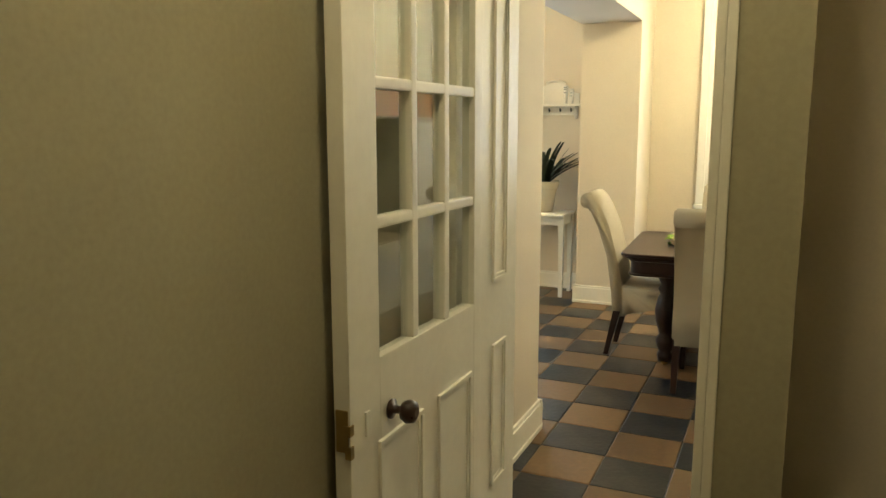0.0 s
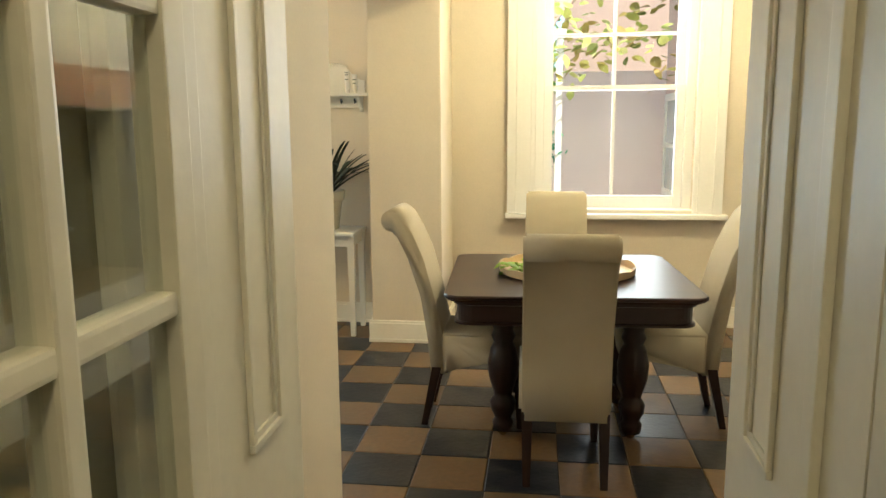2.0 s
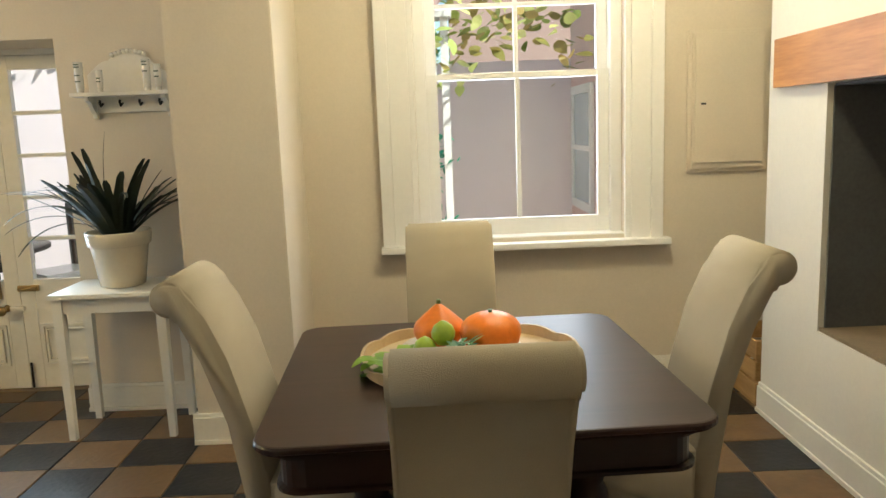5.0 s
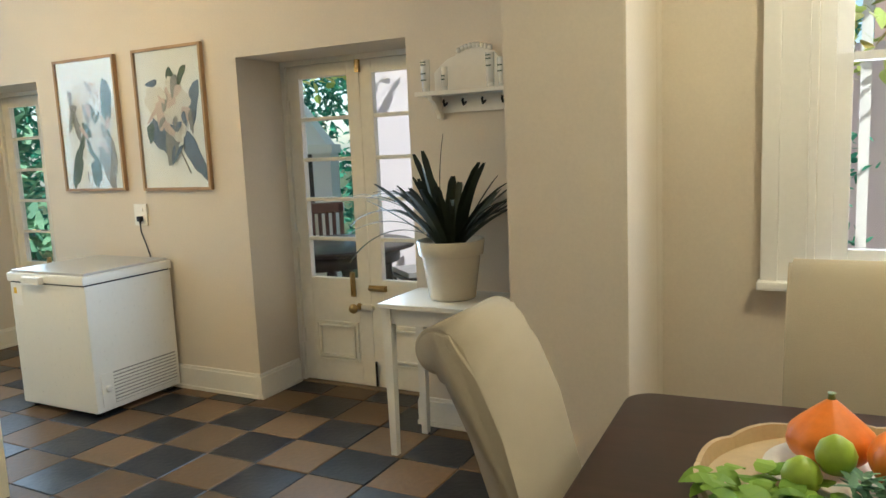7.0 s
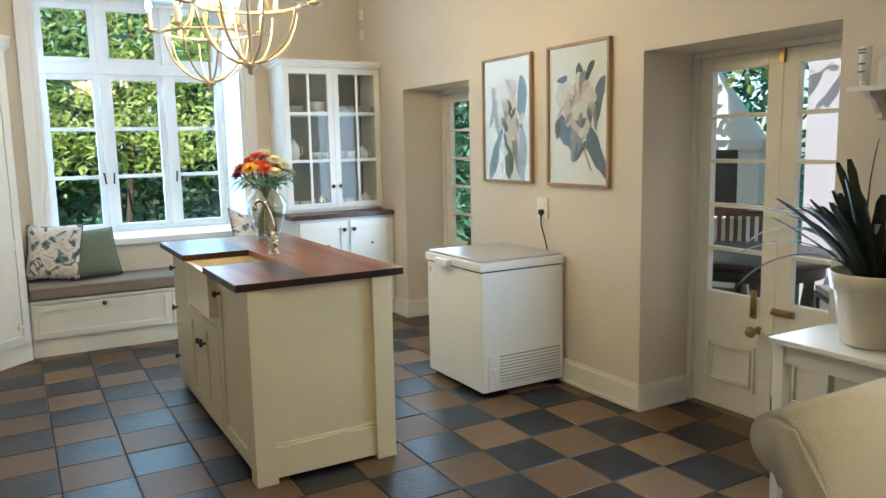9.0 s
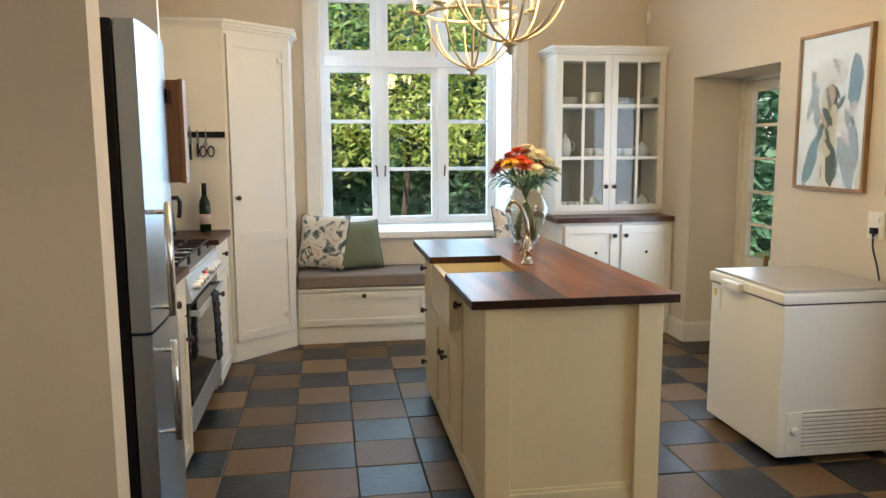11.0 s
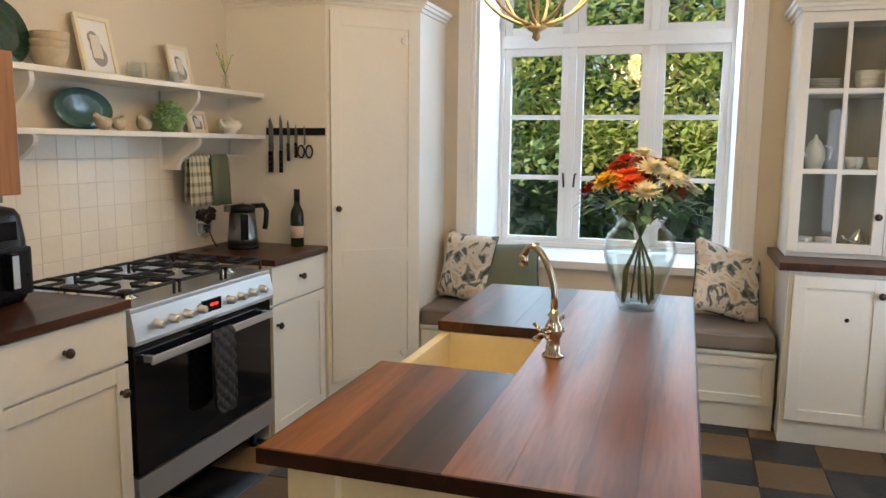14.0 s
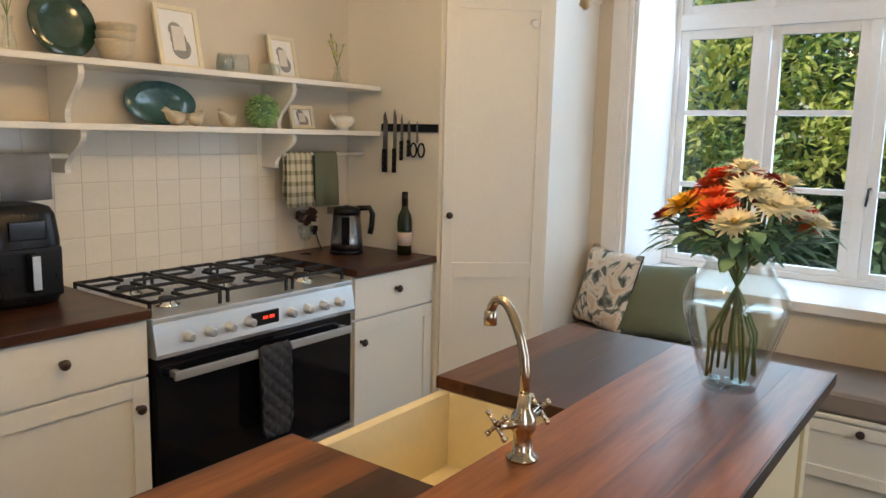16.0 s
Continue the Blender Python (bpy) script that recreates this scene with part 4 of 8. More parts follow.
def kitchen_island():
    root = thing("kitchen_island", "cream painted kitchen island with panelled end and corner posts", "kitchen island")
    c = M["island"]
    x0, x1, y0, y1 = IX[0] + 0.05, IX[1] - 0.03, IY[0] + 0.055, IY[1] - 0.06
    part("body", boxes(((x0, y0 + 0.02, 0.02), (x1 - 0.03, y1, IZ - 0.26)), ((x0, y0 + 0.02, IZ - 0.26), (-4.89, y1, IZ - 0.033)), ((-4.345, y0 + 0.02, IZ - 0.26), (x1 - 0.03, y1, IZ - 0.033)), ((-4.89, 5.074, IZ - 0.26), (-4.345, y1, IZ - 0.033))), c, root)
    for y in (y0 - 0.005, y1 - 0.09):
        part("corner_post", boxes(((x1 - 0.075, y, 0), (x1 + 0.012, y + 0.10, IZ - 0.032)), bevel=0.004), c, root)
    part("end_panel", boxes(((x1 - 0.03, y0 + 0.095, 0.18), (x1 - 0.014, y1 - 0.09, IZ - 0.033))), c, root)
    part("plinth", boxes(((x1 - 0.03, y0 + 0.095, 0.02), (x1 - 0.002, y1 - 0.09, 0.165)), ((x1 - 0.03, y0 + 0.095, 0.165), (x1 - 0.009, y1 - 0.09, 0.18)), bevel=0.003), c, root)
    f = y0 + 0.02
    shaker("drawer_front", root, (-5.515, 0.60), (-5.10, 0.885), c, "Y", f, -1, 0, knob=(-5.45, 0.78))
    shaker("drawer_front", root, (-5.515, 0.34), (-5.10, 0.60), c, "Y", f, -1, 0, knob=(-5.45, 0.53))
    shaker("drawer_front", root, (-5.515, 0.06), (-5.10, 0.34), c, "Y", f, -1, 0, knob=(-5.45, 0.22))
    shaker("cabinet_door", root, (-5.10, 0.06), (-4.74, 0.60), c, "Y", f, -1, 0.06, knob=(-4.79, 0.46))
    shaker("cabinet_door", root, (-4.74, 0.06), (-4.385, 0.60), c, "Y", f, -1, 0.06, knob=(-4.70, 0.46))
    shaker("cabinet_door", root, (-4.375, 0.06), (-3.885, 0.885), c, "Y", f, -1, 0.06, knob=(-4.31, 0.80))
    shaker("back_panel", root, (x0, 0.06), (-4.7, 0.885), c, "Y", y1, 1, 0.06)
    shaker("back_panel", root, (-4.7, 0.06), (x1 - 0.09, 0.885), c, "Y", y1, 1, 0.06)


kitchen_island()


def island_worktop():
    """Thick oiled planks with a gap cut out round the sink."""
    root = thing("island_worktop", "thick oiled red-brown wooden worktop cut round the sink", "worktop")
    t = 0.032

    def plank(lo, hi, wood):
        part("plank", boxes(((lo[0], lo[1], IZ - t), (hi[0], hi[1], IZ)), bevel=0.001), M[wood], root)
    for a, b, w in ((5.045, 5.16, "island_wood"), (5.16, 5.275, "island_wood"), (5.275, 5.375, "island_mid"), (5.375, IY[1], "island_wood")):
        plank((IX[0], a), (IX[1], b), w)
    for a, b, w in ((IY[0], 4.80, "island_mid"), (4.80, 4.925, "island_dark"), (4.925, 5.045, "island_dark")):
        plank((IX[0], a), (-4.86, b), w)
    for a, b, w in ((IY[0], 4.80, "island_wood"), (4.80, 4.925, "island_mid"), (4.925, 5.045, "island_dark")):
        plank((-4.375, a), (IX[1], b), w)
    for lo, hi in (((IX[1], IY[0]), (IX[1] + 0.004, IY[1])), ((-4.375, IY[0] - 0.004), (IX[1] + 0.004, IY[0])), ((IX[0], IY[0] - 0.004), (-4.86, IY[0])), ((IX[0], IY[1]), (IX[1] + 0.004, IY[1] + 0.004))):
        part("edge_band", boxes(((lo[0], lo[1], IZ - t), (hi[0], hi[1], IZ - 0.001)), bevel=0.001), M["edge_wood"], root, "dark oiled edge")


island_worktop()


def sink():
    """Deep butler sink: outer block with a hollow."""
    x0, x1, y0, y1, z0, z1 = -4.888, -4.347, 4.695, 5.072, IZ - 0.255, IZ - 0.035
    bm = bmesh.new()
    t = 0.028
    box(bm, (x0, y0, z0), (x1, y1, z0 + t))
    for lo, hi in (((x0, y0, z0 + t), (x1, y0 + t, z1)), ((x0, y1 - t, z0 + t), (x1, y1, z1)), ((x0, y0 + t, z0 + t), (x0 + t, y1 - t, z1)), ((x1 - t, y0 + t, z0 + t), (x1, y1 - t, z1))):
        box(bm, lo, hi)
    bmesh.ops.remove_doubles(bm, verts=bm.verts, dist=1e-5)
    root = thing("butler_sink", "deep cream fireclay butler sink set in the island", "sink")
    part("basin", bm, M["sink"], root)
    part("drain", lathe(bmesh.new(), [(0.03, 0.0), (0.03, 0.004), (0.012, 0.002)], ((x0 + x1) / 2, (y0 + y1) / 2, z0 + t), 16), M["chrome"], root)


sink()


def tap():
    root = thing("kitchen_tap", "polished swan-neck mixer tap with cross handles", "tap", (-4.57, 5.105, IZ), -8)
    part("body", lathe(bmesh.new(), [(0.03, 0.0), (0.03, 0.006), (0.02, 0.012), (0.018, 0.05), (0.024, 0.06), (0.024, 0.085), (0.014, 0.10), (0.011, 0.13)], (0, 0, 0), 18), M["nickel"], root)
    pts = [(0, 0, 0.12), (0, 0, 0.17), (0, -0.004, 0.20), (0, -0.013, 0.23), (0, -0.026, 0.258), (0, -0.041, 0.281), (0, -0.054, 0.293), (0, -0.067, 0.297), (0, -0.079, 0.292), (0, -0.087, 0.28), (0, -0.09, 0.268)]
    part("spout", tube(bmesh.new(), pts, 0.0095, 12), M["nickel"], root)
    part("nozzle", lathe(bmesh.new(), [(0.013, 0.0), (0.013, 0.025), (0.009, 0.03)], (0, -0.0905, 0.243), 12), M["nickel"], root)
    for s in (-1, 1):
        bm = tube(bmesh.new(), [(0, 0, 0.07), (s * 0.06, -0.012, 0.078)], 0.009, 10)
        for q in range(4):
            a = radians(45 + 90 * q)
            d = Vector((0, math.cos(a), math.sin(a)))
            c = Vector((s * 0.064, -0.012, 0.079))
            tube(bm, [c, c + d * 0.026], 0.0045, 8)
            lathe(bm, [(0.002, -0.007), (0.0075, 0), (0.002, 0.007)], c + d * 0.028, 8)
        part("cross_handle", bm, M["nickel"], root)


tap()

# ---- kitchen: cooker wall ----


def worktop(name, x0, x1):
    single(name, boxes(((x0, YS + 0.002, IZ - 0.032), (x1, 3.53, IZ)), bevel=0.004), M["counter"], "dark oiled wooden worktop beside the cooker", "worktop")


def base_unit(x0, x1, knob_side, label):
    root = thing("base_cabinet", label, "cabinet")
    c = M["cabinet"]
    part("body", boxes(((x0, YS + 0.003, 0.10), (x1, 3.49, IZ - 0.033)), ((x0 + 0.0, YS + 0.05, 0), (x1, 3.48, 0.10))), c, root)
    shaker("drawer_front", root, (x0, 0.698), (x1, 0.892), c, "Y", 3.49, 1, 0, knob=((x0 + x1) / 2, 0.806))
    kx = x0 + 0.045 if knob_side < 0 else x1 - 0.045
    shaker("cabinet_door", root, (x0, 0.02), (x1, 0.692), c, "Y", 3.49, 1, 0.06, knob=(kx, 0.591))


base_unit(-6.375, -5.80, 1, "cream painted base cabinet with one drawer and a door")
base_unit(-4.785, -4.197, -1, "cream painted base cabinet with a wide drawer and panelled door")
worktop("worktop", -6.378, -5.795)
worktop("worktop", -4.79, -4.195)


def cooker():
    root = thing("range_cooker", "wide steel range cooker with a black glass oven door", "cooker", (-5.29, 3.505, 0.013))
    h = 0.488
    part("body", boxes(((-h, -0.56, 0.08), (h, -0.03, 0.855))), M["black"], root)
    part("hob", boxes(((-h, -0.585, 0.855), (h, 0.005, 0.875)), bevel=0.005), M["steel"], root, "brushed steel hob")
    bm = prism(bmesh.new(), [(-0.03, 0.735), (0.022, 0.735), (0.028, 0.75), (0.008, 0.855), (-0.03, 0.855)], -h, h, "X")
    fascia = part("control_panel", bm, M["steel"], root, "brushed steel control panel")
    for x in (-0.36, -0.27, -0.18, -0.09, 0.12, 0.21, 0.30, 0.39):
        part("control_knob", lathe(bmesh.new(), [(0.022, 0.012), (0.022, 0.02), (0.018, 0.024), (0.017, 0.048), (0.012, 0.052)], (-x, 0.0, 0.795), 16, "Y"), M["steel"], fascia)
    part("display", boxes(((-0.055, 0.012, 0.772), (0.075, 0.024, 0.825))), M["dark_glass"], fascia)
    bm = bmesh.new()
    for k in range(4):
        x = 0.02 - 0.013 * k - (0.006 if k > 1 else 0)
        box(bm, (x - 0.004, 0.0235, 0.795), (x - 0.002, 0.0255, 0.807))
        box(bm, (x + 0.002, 0.0235, 0.795), (x + 0.004, 0.0255, 0.807))
    part("clock_digits", bm, M["red_led"], fascia)
    door = part("oven_door", boxes(((-h + 0.006, -0.03, 0.225), (h - 0.006, 0.008, 0.728)), bevel=0.004), M["dark_glass"], root, "black glass oven door")
    bm = boxes(((-h + 0.05, 0.045, 0.655), (h - 0.05, 0.058, 0.688)), bevel=0.004)
    for x in (-h + 0.07, h - 0.07):
        box(bm, (x - 0.012, 0.008, 0.66), (x + 0.012, 0.046, 0.684))
    part("handle", bm, M["steel"], door, "flat steel handle")
    part("bottom_drawer", boxes(((-h + 0.004, -0.03, 0.10), (h - 0.004, 0.012, 0.215)), bevel=0.003), M["steel"], root, "brushed steel drawer front")
    for x in (-h + 0.06, h - 0.06):
        for y in (-0.5, -0.07):
            part("foot", lathe(bmesh.new(), [(0.022, -0.013), (0.022, 0.01), (0.015, 0.02), (0.015, 0.08)], (x, y, 0), 10), M["black"], root)
    part("rear_ledge", boxes(((-h, -0.598, 0.875), (h, -0.575, 0.905)), bevel=0.003), M["steel"], root)
    for x, y, r in ((-0.33, -0.15, 0.04), (-0.33, -0.42, 0.035), (0.0, -0.285, 0.055), (0.33, -0.15, 0.035), (0.33, -0.42, 0.045), (0.0, -0.285, 0.03)):
        part("burner", lathe(bmesh.new(), [(r * 1.4, 0.875), (r * 1.4, 0.882), (r, 0.886), (r, 0.896), (r * 0.5, 0.90)], (x, y, 0), 18), M["steel" if r == 0.03 else "chrome"], root)
        part("burner_cap", lathe(bmesh.new(), [(r * 0.8, 0.900 if r != 0.03 else 0.905), (r * 0.8, 0.907 if r != 0.03 else 0.912)], (x, y, 0), 18), M["iron"], root)
    for x in (-0.325, 0.0, 0.325):
        bm = bmesh.new()
        a, b, z = 0.15, 0.255, 0.918
        for lo, hi in (((x - a, -0.285 - b, z), (x + a, -0.285 - b + 0.01, z + 0.012)), ((x - a, -0.285 + b - 0.01, z), (x + a, -0.285 + b, z + 0.012)), ((x - a, -0.285 - b, z), (x - a + 0.01, -0.285 + b, z + 0.012)), ((x + a - 0.01, -0.285 - b, z), (x + a, -0.285 + b, z + 0.012)), ((x - a, -0.29, z), (x + a, -0.28, z + 0.012))):
            box(bm, lo, hi)
        for y in (-0.15, -0.42):
            box(bm, (x - a, y - 0.005, z + 0.002), (x - 0.03, y + 0.005, z + 0.014))
            box(bm, (x + 0.03, y - 0.005, z + 0.002), (x + a, y + 0.005, z + 0.014))
            box(bm, (x - 0.005, y - 0.12, z + 0.002), (x + 0.005, y - 0.03, z + 0.014))
            box(bm, (x - 0.005, y + 0.03, z + 0.002), (x + 0.005, y + 0.12, z + 0.014))
        for sx in (-1, 1):
            for sy in (-1, 1):
                box(bm, (x + sx * (a - 0.005) - 0.005, -0.285 + sy * (b - 0.005) - 0.005, 0.875), (x + sx * (a - 0.005) + 0.005, -0.285 + sy * (b - 0.005) + 0.005, z))
        part("pan_support", bm, M["iron"], root, "black cast iron pan support")


cooker()


def pantry():
    """Tall corner cupboard with a diagonal door."""
    root = thing("pantry_cupboard", "tall cream corner cupboard with a diagonal panelled door", "cupboard")
    c = M["cabinet"]
    A, B = (-6.382, 3.525), (-6.765, 3.935)
    body = [(XW + 0.003, YS + 0.003), (-6.382, YS + 0.003), A, B, (XW + 0.003, 3.935)]
    part("body", prism(bmesh.new(), body, 0.0, 2.25, "Z"), c, root)
    corn = bmesh.new()
    for k, z0, z1 in ((0.012, 2.25, 2.27), (0.03, 2.27, 2.29), (0.045, 2.29, 2.31)):
        prism(corn, [(XW + 0.003, YS + 0.003), (-6.382 + k, YS + 0.003), (A[0] + k, A[1] + k * 0.4), (B[0] + k * 0.4, B[1] + k), (XW + 0.003, 3.935 + k)], z0, z1, "Z")
    part("cornice", corn, c, root)
    L = math.hypot(B[0] - A[0], B[1] - A[1])
    ang = math.degrees(math.atan2(B[1] - A[1], B[0] - A[0]))
    f = 0.06
    door = new("door", mesh_of("door", boxes(((0.02, -0.012, 0.14), (L - 0.02, 0.0, 2.22))), c))
    for q, lo, hi in (("stile", (0.02, 0.14), (0.02 + f, 2.22)), ("stile", (L - 0.02 - f, 0.14), (L - 0.02, 2.22)), ("rail", (0.02 + f, 0.14), (L - 0.02 - f, 0.20)), ("rail", (0.02 + f, 2.14), (L - 0.02 - f, 2.22)), ("rail", (0.02 + f, 0.82), (L - 0.02 - f, 0.90))):
        part(q, boxes(((lo[0], -0.020, lo[1]), (hi[0], 0.0, hi[1])), bevel=0.002), c, door)
    door.parent = root
    door.matrix_basis = pose(A[0], A[1], 0, 0, 0, ang)
    turned_knob(door, (0.055, 1.14), "Y", -0.020, -1)
    for z in (0.27, 2.08):
        part("hinge_cover", lathe(bmesh.new(), [(0.022, -0.020), (0.022, -0.024), (0.014, -0.026), (0.006, -0.024)], (L - 0.105, 0, z), 16, "Y"), c, door)


pantry()


def fridge():
    root = thing("fridge_freezer", "tall stainless steel fridge freezer with upright bar handles", "fridge", (-4.148, 3.605, 0), 3.5)
    s = M["fridge_steel"]
    part("body", boxes(((0.0, -0.66, 0.03), (0.60, -0.075, 1.86)), bevel=0.006), M["black"], root, "dark grey cabinet")
    for z0, z1 in ((0.06, 0.905), (0.915, 1.86)):
        n = 10
        out = [(0.0, -0.07)] + [(0.004 + 0.592 * k / n, -0.012 + 0.016 * math.sin(math.pi * k / n)) for k in range(n + 1)] + [(0.60, -0.07)]
        bm = prism(bmesh.new(), out, z0, z1, "Z")
        d = part("door", bm, s, root, "brushed steel door")
        hz = (z1 - 0.36, z1 - 0.03) if z0 < 0.5 else (z0 + 0.04, z0 + 0.40)
        bm = tube(bmesh.new(), [(0.55, 0.045, hz[0]), (0.55, 0.045, hz[1])], 0.011, 10)
        for z in (hz[0] + 0.03, hz[1] - 0.03):
            tube(bm, [(0.55, -0.01, z), (0.55, 0.045, z)], 0.008, 8)
        part("handle", bm, M["chrome"], d, "polished bar handle")
    part("display_panel", boxes(((0.02, 0.0, 1.64), (0.13, 0.009, 1.69))), M["dark_glass"], root)


fridge()

# ---- kitchen: bench, hutch, freezer ----


def bench():
    root = thing("window_bench", "cream painted window bench with panelled drawers", "bench")
    c = M["cabinet"]
    y0, y1 = 3.94, 5.93
    part("body", boxes(((XW + 0.003, y0, 0.0), (-6.79, y1, 0.405)), bevel=0.002), c, root)
    part("seat_board", boxes(((XW + 0.003, y0, 0.405), (-6.765, y1, 0.425)), bevel=0.004), c, root)
    for a, b in ((y0 + 0.01, 4.93), (4.93, y1 - 0.01)):
        shaker("drawer_front", root, (a, 0.135), (b, 0.395), c, "X", -6.79, 1, 0.05, knob=((a + b) / 2, 0.368))


bench()
bm = boxes(((XW + 0.01, 3.945, 0.426), (-6.76, 5.92, 0.525)), bevel=0.022)
for f in bm.faces:
    f.smooth = True
cushion = thing("bench_cushion", "long taupe fabric seat cushion on the window bench", "cushion")
part("pad", bm, M["cushion"], cushion)
part("piping", tube(bmesh.new(), [(-6.765, 3.96, 0.508), (-6.762, 4.9, 0.508), (-6.765, 5.91, 0.508)], 0.006, 6), M["cushion"], cushion)


def hutch():
    root = thing("dresser", "cream painted glazed dresser with dark wooden counter and cupboards", "dresser")
    c = M["cabinet"]
    y0, y1 = 5.945, YN - 0.004
    xb = XW + 0.003
    part("base", boxes(((xb, y0, 0.0), (-6.66, y1, 0.895))), c, root)
    for a, b, k in ((y0, 6.40, 6.36), (6.40, y1, 6.45)):
        shaker("cupboard_door", root, (a + 0.02, 0.12), (b - 0.005, 0.875), c, "X", -6.66, 1, 0.06, knob=(k, 0.795))
    part("counter", boxes(((xb, y0 - 0.05, 0.897), (-6.62, y1, 0.937)), bevel=0.004), M["counter"], root, "dark wooden counter")
    xf = -6.87
    part("upper_case", boxes(((xb, y0, 0.94), (xf, y0 + 0.02, 2.18)), ((xb, y1 - 0.02, 0.94), (xf, y1, 2.18)), ((xb, y0 + 0.02, 2.15), (xf, y1 - 0.02, 2.18)), ((xb + 0.015, y0 + 0.02, 0.94), (xf, y1 - 0.02, 0.962))), c, root)
    part("back_board", boxes(((xb, y0 + 0.02, 0.94), (xb + 0.015, y1 - 0.02, 2.15))), M["dresser_back"], root, "khaki-painted back board")
    for z in (1.37, 1.775):
        part("shelf", boxes(((xb + 0.016, y0 + 0.021, z), (xf - 0.03, y1 - 0.021, z + 0.018))), c, root)
    bm = bmesh.new()
    for k, z0, z1 in ((0.012, 2.18, 2.20), (0.03, 2.20, 2.22), (0.045, 2.22, 2.24)):
        box(bm, (xb, y0 - k, z0), (xf + k + 0.02, y1, z1), 0.003)
    part("cornice", bm, c, root)
    mid = (y0 + y1) / 2
    for a, b, k in ((y0 + 0.002, mid - 0.001, mid - 0.035), (mid + 0.001, y1 - 0.002, mid + 0.035)):
        bm = bmesh.new()
        z0, z1, fr = 0.965, 2.178, 0.052
        for lo, hi in (((a, z0), (a + fr, z1)), ((b - fr, z0), (b, z1)), ((a + fr, z0), (b - fr, z0 + fr)), ((a + fr, z1 - fr), (b - fr, z1))):
            box(bm, (xf, lo[0], lo[1]), (xf + 0.02, hi[0], hi[1]), 0.002)
        box(bm, (xf + 0.002, (a + b) / 2 - 0.011, z0 + fr), (xf + 0.018, (a + b) / 2 + 0.011, z1 - fr), 0.002)
        for z in (1.385, 1.79):
            box(bm, (xf + 0.003, a + fr, z - 0.012), (xf + 0.017, b - fr, z + 0.012), 0.002)
        d = part("glazed_door", bm, c, root)
        for p0, p1 in ((a + fr, (a + b) / 2), ((a + b) / 2, b - fr)):
            for q0, q1 in ((z0 + fr, 1.385), (1.385, 1.79), (1.79, z1 - fr)):
                part("pane", boxes(((xf + 0.008, p0 + 0.003, q0 + 0.003), (xf + 0.011, p1 - 0.003, q1 - 0.003))), M["pane"], d).visible_shadow = False
        turned_knob(d, (k, 1.16), "X", xf + 0.02, 1)


hutch()


def freezer():
    root = thing("chest_freezer", "white chest freezer with a grey lid and vent grille", "freezer", (-4.885, 6.22, 0))
    w, d = 0.655, 0.60
    body = part("body", boxes(((0, 0, 0.03), (w, d, 0.755)), bevel=0.012), M["enamel"], root)
    lid = part("lid", boxes(((-0.008, -0.012, 0.762), (w + 0.008, d + 0.004, 0.812)), bevel=0.010), M["enamel"], root)
    part("lid_top", boxes(((0.008, 0.008, 0.812), (w - 0.008, d - 0.01, 0.827)), bevel=0.005), M["grey_lid"], lid, "grey speckled lid top")
    part("handle", boxes(((0.17, -0.045, 0.757), (0.33, -0.010, 0.80)), bevel=0.010), M["enamel"], lid)
    part("seal", boxes(((0.006, 0.002, 0.752), (w - 0.006, d - 0.01, 0.764))), M["quilt"], root)
    part("grille_back", boxes(((w - 0.001, 0.12, 0.065), (w + 0.003, 0.575, 0.245))), M["grille_grey"], body, "grey vent backing")
    for k in range(9):
        z = 0.069 + 0.0196 * k
        part("grille_slat", boxes(((w + 0.002, 0.12, z), (w + 0.010, 0.575, z + 0.012)), bevel=0.002), M["enamel"], body)
    part("grille_frame", boxes(((w, 0.04, 0.06), (w + 0.006, 0.12, 0.25)), ((w, 0.575, 0.06), (w + 0.006, 0.587, 0.25)), ((w, 0.12, 0.246), (w + 0.006, 0.575, 0.253)), bevel=0.002), M["enamel"], body)
    part("thermostat", lathe(bmesh.new(), [(0.02, 0.0), (0.02, 0.008), (0.012, 0.014)], (w + 0.006, 0.08, 0.16), 14, "X"), M["enamel"], body)
    part("rating_label", boxes(((0.03, -0.002, 0.62), (0.10, 0.001, 0.73))), M["paper"], body, "pale paper rating label")
    part("label_band", boxes(((0.035, -0.004, 0.69), (0.06, -0.002, 0.725))), M["petal_yellow"], body, "yellow printed band")
    for x in (0.05, w - 0.05):
        for y in (0.05, d - 0.05):
            part("foot", lathe(bmesh.new(), [(0.02, 0.0), (0.02, 0.03)], (x, y, 0), 10), M["black"], root)


freezer()


def side_table():
    root = thing("side_table", "narrow cream painted side table against the wall", "table", (-2.185, 6.60, -0.008))
    c = M["cabinet"]
    part("tabletop", boxes(((-0.272, -0.20, 0.722), (0.272, 0.20, 0.745)), bevel=0.005), c, root)
    part("apron", boxes(((-0.25, -0.165, 0.645), (0.25, -0.15, 0.722)), ((-0.25, 0.145, 0.645), (0.25, 0.16, 0.722)), ((-0.255, -0.15, 0.645), (-0.24, 0.145, 0.722)), ((0.24, -0.15, 0.645), (0.255, 0.145, 0.722))), c, root)
    for x in (-0.245, 0.245):
        for y in (-0.15, 0.145):
            bm = bmesh.new()
            lo = [bm.verts.new((x + a * 0.016, y + b * 0.016, 0)) for a, b in ((-1, -1), (1, -1), (1, 1), (-1, 1))]
            hi = [bm.verts.new((x + a * 0.024, y + b * 0.024, 0.722)) for a, b in ((-1, -1), (1, -1), (1, 1), (-1, 1))]
            bm.faces.new(lo[::-1]), bm.faces.new(hi)
            for k in range(4):
                bm.faces.new((lo[k], lo[(k + 1) % 4], hi[(k + 1) % 4], hi[k]))
            part("leg", bm, c, root)


side_table()


